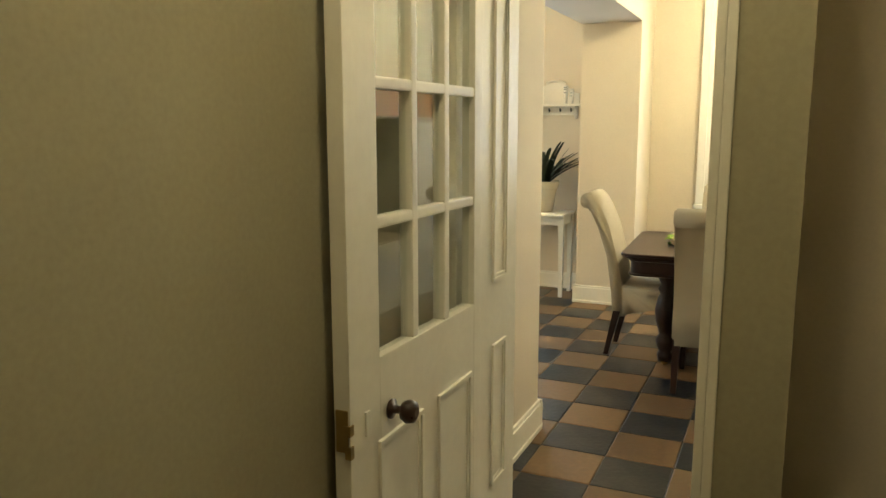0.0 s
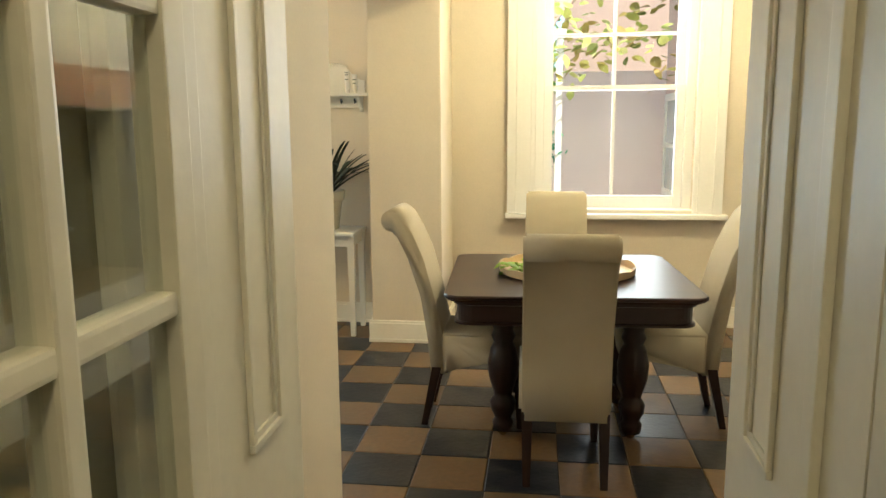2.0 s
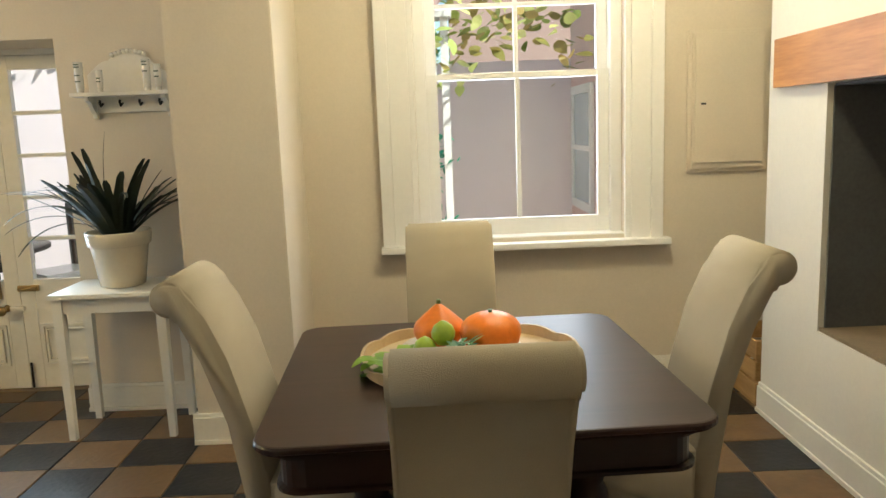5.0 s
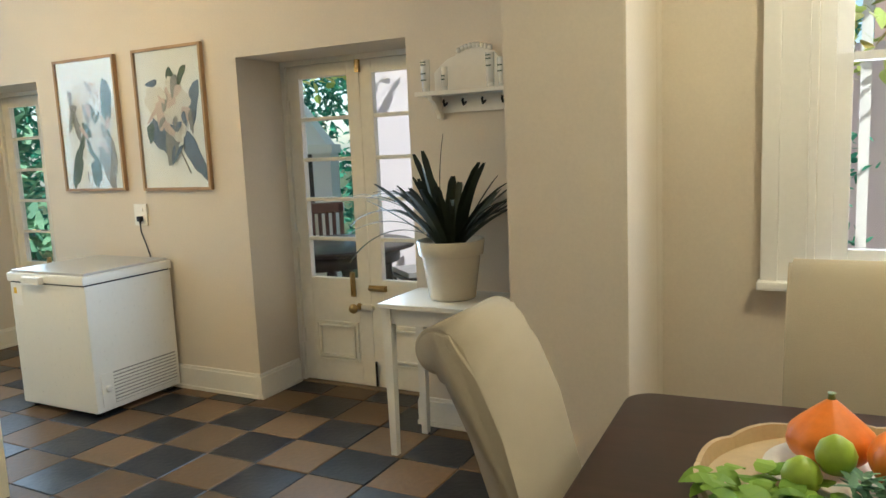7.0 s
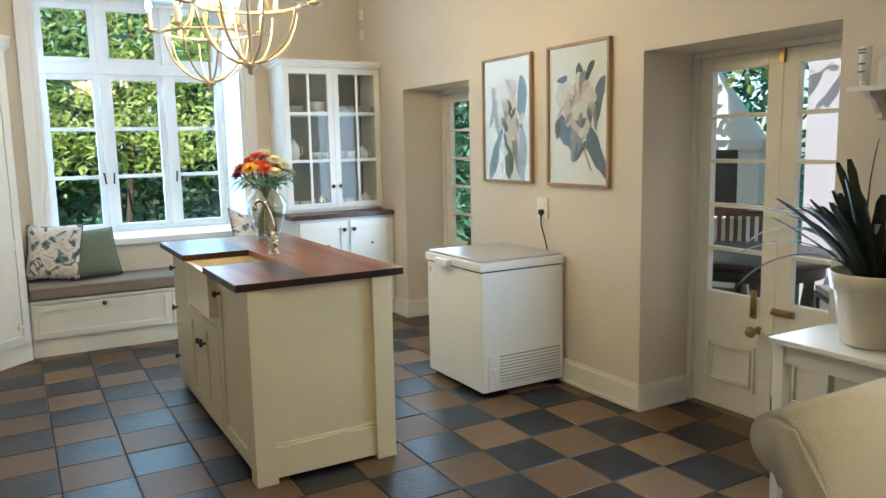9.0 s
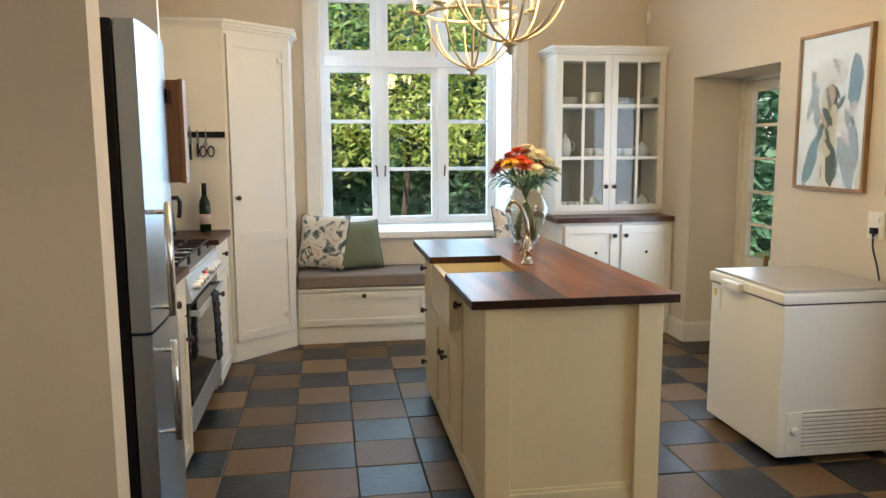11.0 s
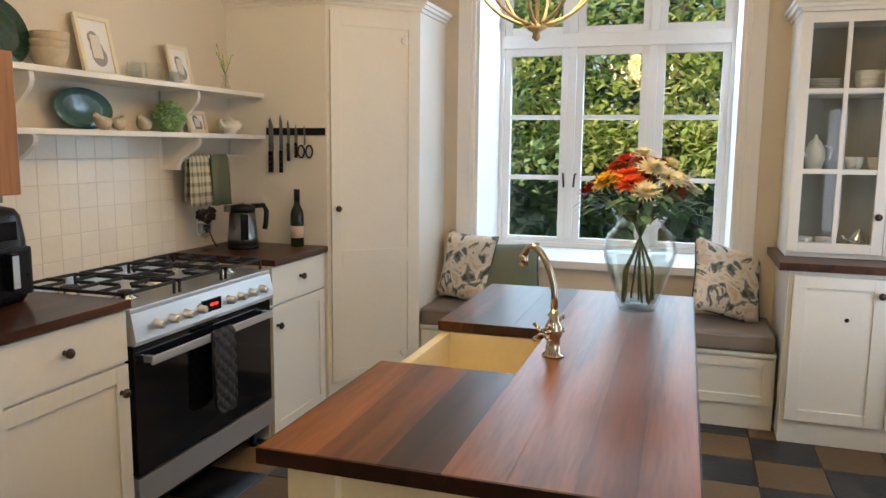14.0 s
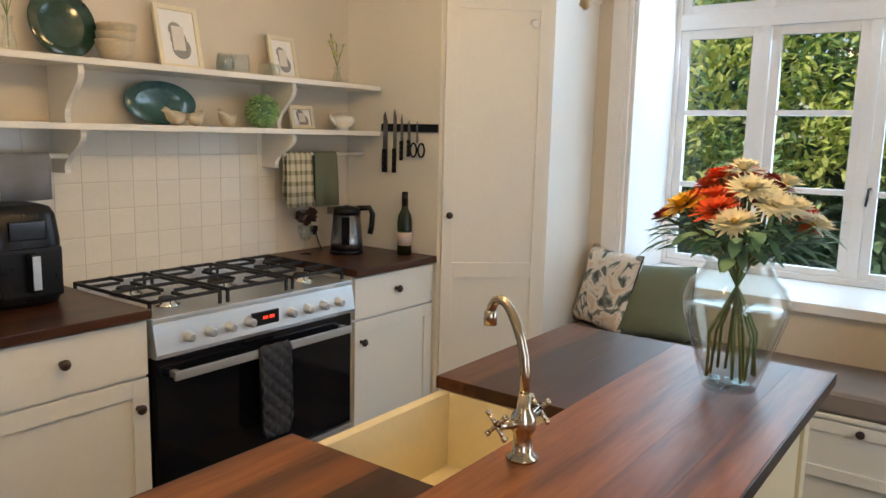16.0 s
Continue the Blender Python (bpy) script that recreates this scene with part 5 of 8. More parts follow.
# ---- chandeliers and unseen ceiling lamps ----
def chandelier(x, y):
    root = thing("chandelier", "pale gilt iron basket chandelier with lit candle bulbs", "chandelier", (x, y, 1.835), group="chandeliers over the island")
    g = M["gilt"]
    part("finial", lathe(bmesh.new(), [(0.004, 0.0), (0.016, 0.012), (0.012, 0.026), (0.03, 0.036), (0.034, 0.046), (0.012, 0.055)], (0, 0, 0), 14), g, root)
    R, zr = 0.235, 0.315
    ring = bmesh.new()
    tube(ring, [(R * math.cos(2 * math.pi * k / 36), R * math.sin(2 * math.pi * k / 36), zr) for k in range(37)], 0.009, 8)
    part("ring", ring, g, root)
    for k in range(8):
        a = 2 * math.pi * k / 8
        pts = [(math.cos(a) * R * math.sin(radians(q)), math.sin(a) * R * math.sin(radians(q)), 0.05 + (zr - 0.05) * (1 - math.cos(radians(q)))) for q in range(4, 91, 8)]
        part("rib", tube(bmesh.new(), pts, 0.006, 6), g, root)
    for k in range(6):
        a = 2 * math.pi * (k + 0.3) / 6
        c, s = math.cos(a), math.sin(a)
        arm = tube(bmesh.new(), [(0.03 * c, 0.03 * s, 0.55), (0.12 * c, 0.12 * s, 0.50), (0.20 * c, 0.20 * s, 0.36), (0.25 * c, 0.25 * s, zr), (0.305 * c, 0.305 * s, zr + 0.005)], 0.007, 6)
        ob = part("arm", arm, g, root)
        part("drip_pan", lathe(bmesh.new(), [(0.006, zr), (0.034, zr + 0.012), (0.036, zr + 0.018), (0.012, zr + 0.02)], (0.305 * c, 0.305 * s, 0), 14), g, ob)
        part("candle", lathe(bmesh.new(), [(0.013, zr + 0.02), (0.013, zr + 0.11)], (0.305 * c, 0.305 * s, 0), 12), M["candle"], ob)
        b = part("bulb", lathe(bmesh.new(), [(0.008, zr + 0.11), (0.017, zr + 0.135), (0.015, zr + 0.16), (0.003, zr + 0.195)], (0.305 * c, 0.305 * s, 0), 12), M["lamp_warm"], ob, "lit candle bulb")
    part("stem", tube(bmesh.new(), [(0, 0, 0.05), (0, 0, 1.20)], 0.007, 8), g, root)
    part("ceiling_rose", lathe(bmesh.new(), [(0.05, 1.212), (0.05, 1.20), (0.015, 1.18)], (0, 0, 0), 16), g, root)


chandelier(-4.10, 4.90)
chandelier(-5.07, 4.94)
for x, y in ((-4.10, 4.90), (-5.07, 4.94)):
    lamp("chandelier_light", "POINT", (x, y, 2.32), 25, (1.0, 0.68, 0.28), 0.14)


def unseen_ceiling_lamp(x, y, power):
    root = thing("ceiling_light", "unseen round white glass ceiling light", "lamp", (x, y, TOP))
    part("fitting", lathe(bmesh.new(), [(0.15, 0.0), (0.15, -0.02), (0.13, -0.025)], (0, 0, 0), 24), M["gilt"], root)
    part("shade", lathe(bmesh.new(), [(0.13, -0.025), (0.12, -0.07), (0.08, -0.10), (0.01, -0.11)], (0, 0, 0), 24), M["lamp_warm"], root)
    lamp("unseen_ceiling_lamp_light", "POINT", (x, y, TOP - 0.22), power, WARM, 0.14)


# out-of-view lamp, implied by the warm light in the nook
unseen_ceiling_lamp(0.05, 5.55, 34)
# added fill for the open door; no passage lamp is known
unseen_ceiling_lamp(-0.4, 0.95, 1.8)

# ---- on the dining table ----


def tray():
    root = thing("serving_tray", "round pale wooden tray with a scalloped rim on the table", "tray", (-0.52, 5.09, 0.751))
    n = 72
    bm = bmesh.new()
    R = 0.325
    def ring(r, z, wave=0.0):
        return [bm.verts.new((r * math.cos(2 * math.pi * k / n), r * math.sin(2 * math.pi * k / n), z + wave * abs(math.sin(12 * math.pi * k / n)))) for k in range(n)]
    rings = [ring(R - 0.02, 0.0), ring(R, 0.006), ring(R + 0.006, 0.034, 0.010), ring(R - 0.004, 0.034, 0.010), ring(R - 0.010, 0.010), ring(0.01, 0.009)]
    for a, b in zip(rings, rings[1:]):
        for k in range(n):
            bm.faces.new((a[k], a[(k + 1) % n], b[(k + 1) % n], b[k]))
    bm.faces.new(rings[0][::-1]), bm.faces.new(rings[-1])
    part("tray_body", bm, M["tray"], root)


tray()


def plate():
    bm = bmesh.new()
    out = []
    for k in range(48):
        a = 2 * math.pi * k / 48
        r = 0.19 * (1 / max(abs(math.cos(a)), abs(math.sin(a)))) ** 0.35
        out.append((r * math.cos(a), r * 0.72 * math.sin(a)))
    rings = []
    for s, z in ((0.6, 0.0), (0.68, 0.004), (1.0, 0.018), (0.99, 0.022), (0.66, 0.009), (0.05, 0.008)):
        rings.append([bm.verts.new((x * s, y * s, z)) for x, y in out])
    for a, b in zip(rings, rings[1:]):
        for k in range(48):
            bm.faces.new((a[k], a[(k + 1) % 48], b[(k + 1) % 48], b[k])).smooth = True
    bm.faces.new(rings[0][::-1]), bm.faces.new(rings[-1])
    single("serving_plate", bm, M["china"], "white square-edged plate lying on the tray", "plate", (-0.545, 5.15, 0.762), -20)


plate()


def pumpkin(x, y, z, r, h, tip, turn):
    root = thing("pumpkin", "small bright orange pumpkin on the white plate", "pumpkin", (x, y, z), turn)
    bm = bmesh.new()
    n, m = 40, 16
    rings = []
    for j in range(m + 1):
        t = math.pi * j / m
        rr, hh = r * math.sin(t) ** 0.85, h * (0.5 - 0.5 * math.cos(t))
        if tip and j > m * 0.6:
            q = (j / m - 0.6) / 0.4
            hh = h * (0.5 - 0.5 * math.cos(t)) + tip * q * q
            rr *= 1 - 0.35 * q
        rings.append([bm.verts.new(((rr * (1 + 0.025 * math.cos(9 * 2 * math.pi * k / n)) + 0.001) * math.cos(2 * math.pi * k / n), (rr * (1 + 0.025 * math.cos(9 * 2 * math.pi * k / n)) + 0.001) * math.sin(2 * math.pi * k / n), hh)) for k in range(n)])
    for a, b in zip(rings, rings[1:]):
        for k in range(n):
            bm.faces.new((a[k], a[(k + 1) % n], b[(k + 1) % n], b[k])).smooth = True
    part("flesh", bm, M["orange"], root)
    part("stem", lathe(bmesh.new(), [(0.008, h + tip - 0.006), (0.006, h + tip + 0.004), (0.009, h + tip + 0.008)], (0, 0, 0), 8), M["stem"], root)


pumpkin(-0.455, 5.12, 0.771, 0.092, 0.125, 0.0, 10)
pumpkin(-0.61, 5.215, 0.771, 0.082, 0.105, 0.035, 40)
for x, y, z in ((-0.60, 5.06, 0.815), (-0.655, 5.04, 0.774)):
    single("lime", lathe(bmesh.new(), [(0.004, 0.0), (0.022, 0.006), (0.034, 0.025), (0.036, 0.04), (0.028, 0.06), (0.012, 0.072), (0.004, 0.076)], (0, 0, 0), 18), M["lime"], "small yellow-green lime among the leaves", "fruit", (x, y, z), 0, "limes on the tray")


def leaf_blade(verts, faces, p, d, up, length, width, bend=0.0, segs=3):
    """A pointed leaf as a bent strip."""
    d, up = Vector(d).normalized(), Vector(up)
    side = d.cross(up)
    side = side.normalized() if side.length > 1e-4 else d.orthogonal().normalized()
    nrm = side.cross(d)
    base = len(verts)
    for k in range(segs + 1):
        t = k / segs
        w = width * math.sin(math.pi * (0.12 + 0.86 * t)) * 0.5
        c = Vector(p) + d * length * t - nrm * bend * t * t * length
        verts += [tuple(c - side * w), tuple(c + side * w)]
    for k in range(segs):
        faces.append((base + 2 * k, base + 2 * k + 1, base + 2 * k + 3, base + 2 * k + 2))


def leaf_object(name, verts, faces, material):
    me = bpy.data.meshes.new(name)
    me.from_pydata(verts, [], faces)
    me.materials.append(material)
    return new(name, me)


rl = random.Random(11)
v, f = [], []
for k in range(70):
    a = rl.uniform(0, 6.28)
    leaf_blade(v, f, (rl.uniform(-0.12, 0.10), rl.uniform(-0.07, 0.07), rl.uniform(0.005, 0.05)), (math.cos(a), math.sin(a), rl.uniform(0.0, 0.6)), (0, 0, 1), rl.uniform(0.04, 0.07), rl.uniform(0.03, 0.05), rl.uniform(0.2, 0.9), 4)
ob = leaf_object("salad_sprig", v, f, M["salad"])
ob.matrix_basis = pose(-0.70, 4.985, 0.765)
tagged(ob, "loose sprig of fresh bright green leaves on the tray", "leaves", kind="stuff")
v, f = [], []
for k in range(40):
    a = rl.uniform(0, 6.28)
    leaf_blade(v, f, (rl.uniform(-0.03, 0.03), rl.uniform(-0.03, 0.03), rl.uniform(0, 0.05)), (math.cos(a), math.sin(a), rl.uniform(0.1, 1.0)), (0, 0, 1), rl.uniform(0.05, 0.09), 0.016, 0.2)
ob = leaf_object("herb_sprig", v, f, M["leaf_dark"])
ob.matrix_basis = pose(-0.545, 5.02, 0.78)
tagged(ob, "dark green spiky herb sprig beside the limes", "leaves", kind="stuff")

# ---- dining nook walls ----


def meter_box():
    root = thing("distribution_board", "cream painted metal distribution board on the wall", "electrical box", (0.965, YW, 1.54))
    part("case", boxes(((-0.215, -0.018, -0.375), (0.215, 0, 0.365)), ((-0.195, -0.032, -0.355), (0.195, -0.018, 0.348)), bevel=0.004), M["wall"], root)
    part("door", boxes(((-0.183, -0.042, -0.325), (0.183, -0.032, 0.335)), bevel=0.003), M["wall"], root)
    part("catch", boxes(((-0.150, -0.048, -0.02), (-0.125, -0.042, -0.010)), bevel=0.002), M["black"], root)


meter_box()


def socket(x, y, z, turn, label, plug=True):
    root = thing("wall_socket", label, "socket", (x, y, z), turn)
    part("plate", boxes(((-0.055, -0.012, -0.068), (0.055, 0.0, 0.068)), bevel=0.006), M["china"], root)
    part("switch", boxes(((0.012, -0.018, 0.02), (0.028, -0.012, 0.042)), bevel=0.002), M["enamel"], root)
    if plug:
        part("plug", boxes(((-0.006, -0.040, -0.040), (0.024, -0.012, -0.008)), ((0.004, -0.033, -0.056), (0.014, -0.02, -0.040)), bevel=0.004), M["black"], root, "black plug")
    return root


socket(-4.46, YN, 1.087, 0, "white wall socket with a black plug above the freezer")
socket(0.965, YW, 0.35, 0, "white wall socket low on the dining wall", False)
single("power_cord", tube(bmesh.new(), [(-4.45, YN - 0.028, 1.03), (-4.445, YN - 0.03, 0.98), (-4.42, YN - 0.022, 0.90), (-4.405, YN - 0.014, 0.83), (-4.40, YN - 0.013, 0.5)], 0.0045, 8), M["quilt"], "grey power cord hanging from the socket behind the freezer", "cord")


def crate():
    root = thing("wooden_crate", "open slatted pine crate on the floor by the hearth", "crate", (1.19, 6.72, 0))
    for z in (0.02, 0.13, 0.24):
        part("slat", boxes(((-0.215, -0.20, z), (0.215, -0.188, z + 0.095)), bevel=0.002), M["crate"], root)
        part("slat", boxes(((-0.215, 0.188, z), (0.215, 0.20, z + 0.095)), bevel=0.002), M["crate"], root)
        part("slat", boxes(((-0.215, -0.188, z), (-0.203, 0.188, z + 0.095)), bevel=0.002), M["crate"], root)
        part("slat", boxes(((0.203, -0.188, z), (0.215, 0.188, z + 0.095)), bevel=0.002), M["crate"], root)
    part("base", boxes(((-0.21, -0.195, 0.0), (0.21, 0.195, 0.018))), M["crate"], root)
    for x in (-0.19, 0.19):
        for y in (-0.175, 0.175):
            part("corner_block", boxes(((x - 0.012, y - 0.012, 0.018), (x + 0.012, y + 0.012, 0.335))), M["crate"], root)


crate()


def fire_tools():
    root = thing("fire_basket", "black wire fire basket on the hearth", "fire basket", (1.20, 5.22, 0.567))
    bm = bmesh.new()
    for z, r in ((0.03, 0.13), (0.34, 0.16)):
        tube(bm, [(r * 0.8 * math.cos(2 * math.pi * k / 20), r * math.sin(2 * math.pi * k / 20), z) for k in range(21)], 0.006, 6)
    part("hoops", bm, M["steel"], root)
    for k in range(16):
        a = 2 * math.pi * k / 16
        part("wire", tube(bmesh.new(), [(0.13 * 0.8 * math.cos(a), 0.13 * math.sin(a), 0.0), (0.16 * 0.8 * math.cos(a), 0.16 * math.sin(a), 0.36)], 0.003, 5), M["iron"], root)
    for k, y in enumerate((5.30, 5.25, 5.18)):
        t = thing("fire_iron", "slim steel fire iron leaning in the hearth", "fire iron", (1.17, y, 0.60), 0, "fire irons in the hearth")
        part("shaft", tube(bmesh.new(), [(0, 0, 0), (0.05, -0.04, 0.62 - 0.03 * k)], 0.005, 6), M["steel"], t)
        part("grip", lathe(bmesh.new(), [(0.004, 0), (0.011, 0.01), (0.009, 0.06), (0.003, 0.07)], (0.05, -0.04, 0.62 - 0.03 * k), 8), M["chrome"], t)


fire_tools()

# ---- north wall ----


def picture(x, w, h, z, seed, green):
    root = thing("framed_print", "tall botanical flower print in a slim oak frame" if green else "tall magnolia print with blue leaves in a slim oak frame", "picture", (x, YN, z), 0, "flower prints")
    a, b, t = w / 2, h / 2, 0.017
    part("frame", boxes(((-a, -0.028, -b), (-a + t, 0, b)), ((a - t, -0.028, -b), (a, 0, b)), ((-a + t, -0.028, -b), (a - t, 0, -b + t)), ((-a + t, -0.028, b - t), (a - t, 0, b)), bevel=0.002), M["oak"], root)
    part("sheet", boxes(((-a + t, -0.012, -b + t), (a - t, -0.004, b - t))), M["paper"], root)
    rp = random.Random(seed)

    def blob(name, cx, cz, rx, rz, turn, material, y, wave=3):
        bm = bmesh.new()
        vs = []
        for k in range(28):
            q = 2 * math.pi * k / 28
            r = 1 + 0.10 * math.sin(wave * q + seed) + 0.06 * math.sin(7 * q)
            u, w2 = rx * r * math.cos(q), rz * r * math.sin(q) * (1 - 0.25 * math.sin(q))
            c, s = math.cos(radians(turn)), math.sin(radians(turn))
            vs.append(bm.verts.new((cx + u * c - w2 * s, y, cz + u * s + w2 * c)))
        bm.faces.new(vs)
        part(name, bm, M[material], root)
    if green:
        for k, (cx, cz, rx, rz, tn) in enumerate(((-0.14, 0.10, 0.035, 0.17, 12), (0.17, 0.16, 0.05, 0.15, -4), (-0.15, -0.25, 0.045, 0.13, -18), (0.12, -0.24, 0.05, 0.15, 24), (0.02, -0.27, 0.05, 0.10, 4), (0.01, 0.06, 0.05, 0.14, 28), (0.18, -0.15, 0.035, 0.13, 12), (-0.05, -0.10, 0.05, 0.09, -30))):
            blob("leaf_shape", cx, cz, rx, rz, tn, "print_green" if k % 3 else "print_line", -0.0125 - 0.0003 * k)
        for k, (cx, cz, r) in enumerate(((-0.06, 0.20, 0.085), (-0.05, 0.08, 0.07), (0.06, -0.02, 0.095), (-0.02, -0.15, 0.08), (0.10, -0.06, 0.06), (-0.02, 0.01, 0.05))):
            blob("petal_shape", cx, cz, r, r * 0.9, 20 * k, "print_cream", -0.0155 - 0.0003 * k, 5)
        part("stem_line", boxes(((-0.065, -0.0129, -0.355), (-0.056, -0.0121, -0.29))), M["print_line"], root)
    else:
        for k, (cx, cz, rx, rz, tn, mt) in enumerate(((0.19, 0.11, 0.038, 0.14, -14, "print_blue"), (-0.12, -0.07, 0.07, 0.12, 30, "print_blue"), (0.15, -0.19, 0.055, 0.15, 28, "print_blue"), (0.0, -0.12, 0.06, 0.12, -20, "print_line"), (0.02, 0.24, 0.03, 0.08, 22, "print_green"), (0.11, 0.26, 0.022, 0.07, -32, "print_green"), (-0.14, 0.22, 0.05, 0.02, 10, "print_blue"), (-0.18, -0.06, 0.03, 0.06, -10, "print_green"))):
            blob("leaf_shape", cx, cz, rx, rz, tn, mt, -0.0125 - 0.0003 * k)
        for k, (cx, cz, rx, rz, tn, mt) in enumerate(((-0.13, 0.12, 0.075, 0.10, 15, "print_cream"), (-0.06, 0.06, 0.06, 0.10, -10, "print_pink"), (0.03, 0.02, 0.075, 0.12, 8, "print_cream"), (0.08, 0.10, 0.085, 0.10, -30, "print_cream"), (0.12, 0.03, 0.045, 0.05, 0, "print_pink"), (0.0, 0.14, 0.055, 0.06, 0, "print_pink"), (0.02, 0.21, 0.04, 0.05, 0, "print_cream"))):
            blob("petal_shape", cx, cz, rx, rz, tn, mt, -0.0155 - 0.0003 * k, 5)
        bm = tube(bmesh.new(), [(0.03, -0.0135, -0.15), (0.08, -0.0135, -0.24), (0.12, -0.0135, -0.32)], 0.004, 5)
        part("stem_line", bm, M["print_line"], root)
    for k in range(22):
        g = rp.uniform(0, 6.28)
        d = rp.uniform(0.03, 0.20)
        cx, cz = d * math.cos(g) * 0.9, 0.02 + d * math.sin(g) * 1.25
        blob("leaf_shape" if k % 2 else "petal_shape", cx, cz, rp.uniform(0.012, 0.026), rp.uniform(0.035, 0.07), rp.uniform(-50, 50), ("print_green" if green else "print_blue", "print_cream", "print_line", "print_pink")[k % 4], -0.0178 - 0.00012 * k)
    gl = part("glazing", boxes(((-a + t, -0.0235, -b + t), (a - t, -0.0215, b - t))), M["pane"], root)
    gl.visible_shadow = False


picture(-4.84, 0.57, 0.835, 1.657, 2, True)
picture(-4.112, 0.56, 0.84, 1.657, 5, False)


def wall_shelf():
    root = thing("coat_shelf", "white painted wall shelf with scrolled back and dark hooks", "shelf", (-2.125, YN, 1.68))
    part("board", boxes(((-0.262, -0.135, -0.012), (0.262, 0.0, 0.008)), bevel=0.003), M["white"], root)
    out = [(-0.20, -0.012), (-0.20, -0.09), (0.20, -0.09), (0.20, -0.012)]
    part("hook_rail", prism(bmesh.new(), out, -0.018, 0.0, "Y"), M["white"], root)
    back = [(-0.215, 0.008), (-0.215, 0.10)] + [(-0.215 + 0.115 * k / 8, 0.10 + 0.07 * math.sin(math.pi * 0.5 * k / 8)) for k in range(1, 9)] + [(-0.10 + 0.20 * k / 10, 0.175 + 0.035 * math.sin(math.pi * k / 10)) for k in range(11)] + [(0.10 + 0.115 * k / 8, 0.17 - 0.07 * math.sin(math.pi * 0.5 * k / 8)) for k in range(1, 9)] + [(0.215, 0.008)]
    part("scrolled_back", prism(bmesh.new(), back, -0.014, 0.0, "Y"), M["white"], root)
    bm = bmesh.new()
    for k in range(9):
        lathe(bm, [(0.003, -0.004), (0.014, 0.002), (0.003, 0.008)], (-0.08 + 0.02 * k, -0.018, 0.195 + 0.018 * math.sin(math.pi * k / 8)), 8, "Y")
    part("carved_roses", bm, M["white"], root)
    for x in (-0.19, 0.19):
        sc = [(0.0, -0.012), (-0.12, -0.012), (-0.115, -0.03), (-0.08, -0.045), (-0.06, -0.075), (-0.035, -0.095), (-0.03, -0.115), (0.0, -0.12)]
        part("bracket", prism(bmesh.new(), sc, x - 0.011, x + 0.011, "X"), M["white"], root)
    for x in (-0.15, -0.05, 0.05, 0.15):
        part("hook", tube(bmesh.new(), [(x, -0.018, -0.045), (x, -0.045, -0.058), (x, -0.055, -0.04), (x, -0.05, -0.03)], 0.006, 6), M["iron"], root, "dark iron hook")


wall_shelf()


def tube_bottle(x, h, w, band):
    root = thing("lotion_tube", "white cosmetic tube with dark printed bands on the shelf", "toiletry", (x, YN - 0.075, 1.6885), 0, "toiletries on the coat shelf")
    bm = bmesh.new()
    lathe(bm, [(w * 0.55, 0.0), (w * 0.6, 0.018), (w * 0.6, 0.02)], (0, 0, 0), 14)
    lathe(bm, [(w * 0.62, 0.02), (w * 0.7, h * 0.6), (w * 0.72, h)], (0, 0, 0), 14)
    part("body", bm, M["china"], root)
    for z in band:
        part("printed_bar", boxes(((-w * 0.45, -w * 0.74, h * z), (w * 0.45, -w * 0.70, h * z + 0.006))), M["print_green"], root)


tube_bottle(-2.355, 0.15, 0.03, (0.9, 0.82, 0.55, 0.35))
tube_bottle(-2.255, 0.11, 0.022, (0.6, 0.45))
tube_bottle(-2.02, 0.155, 0.028, (0.9, 0.8, 0.6))
tube_bottle(-1.965, 0.13, 0.026, (0.7, 0.5))


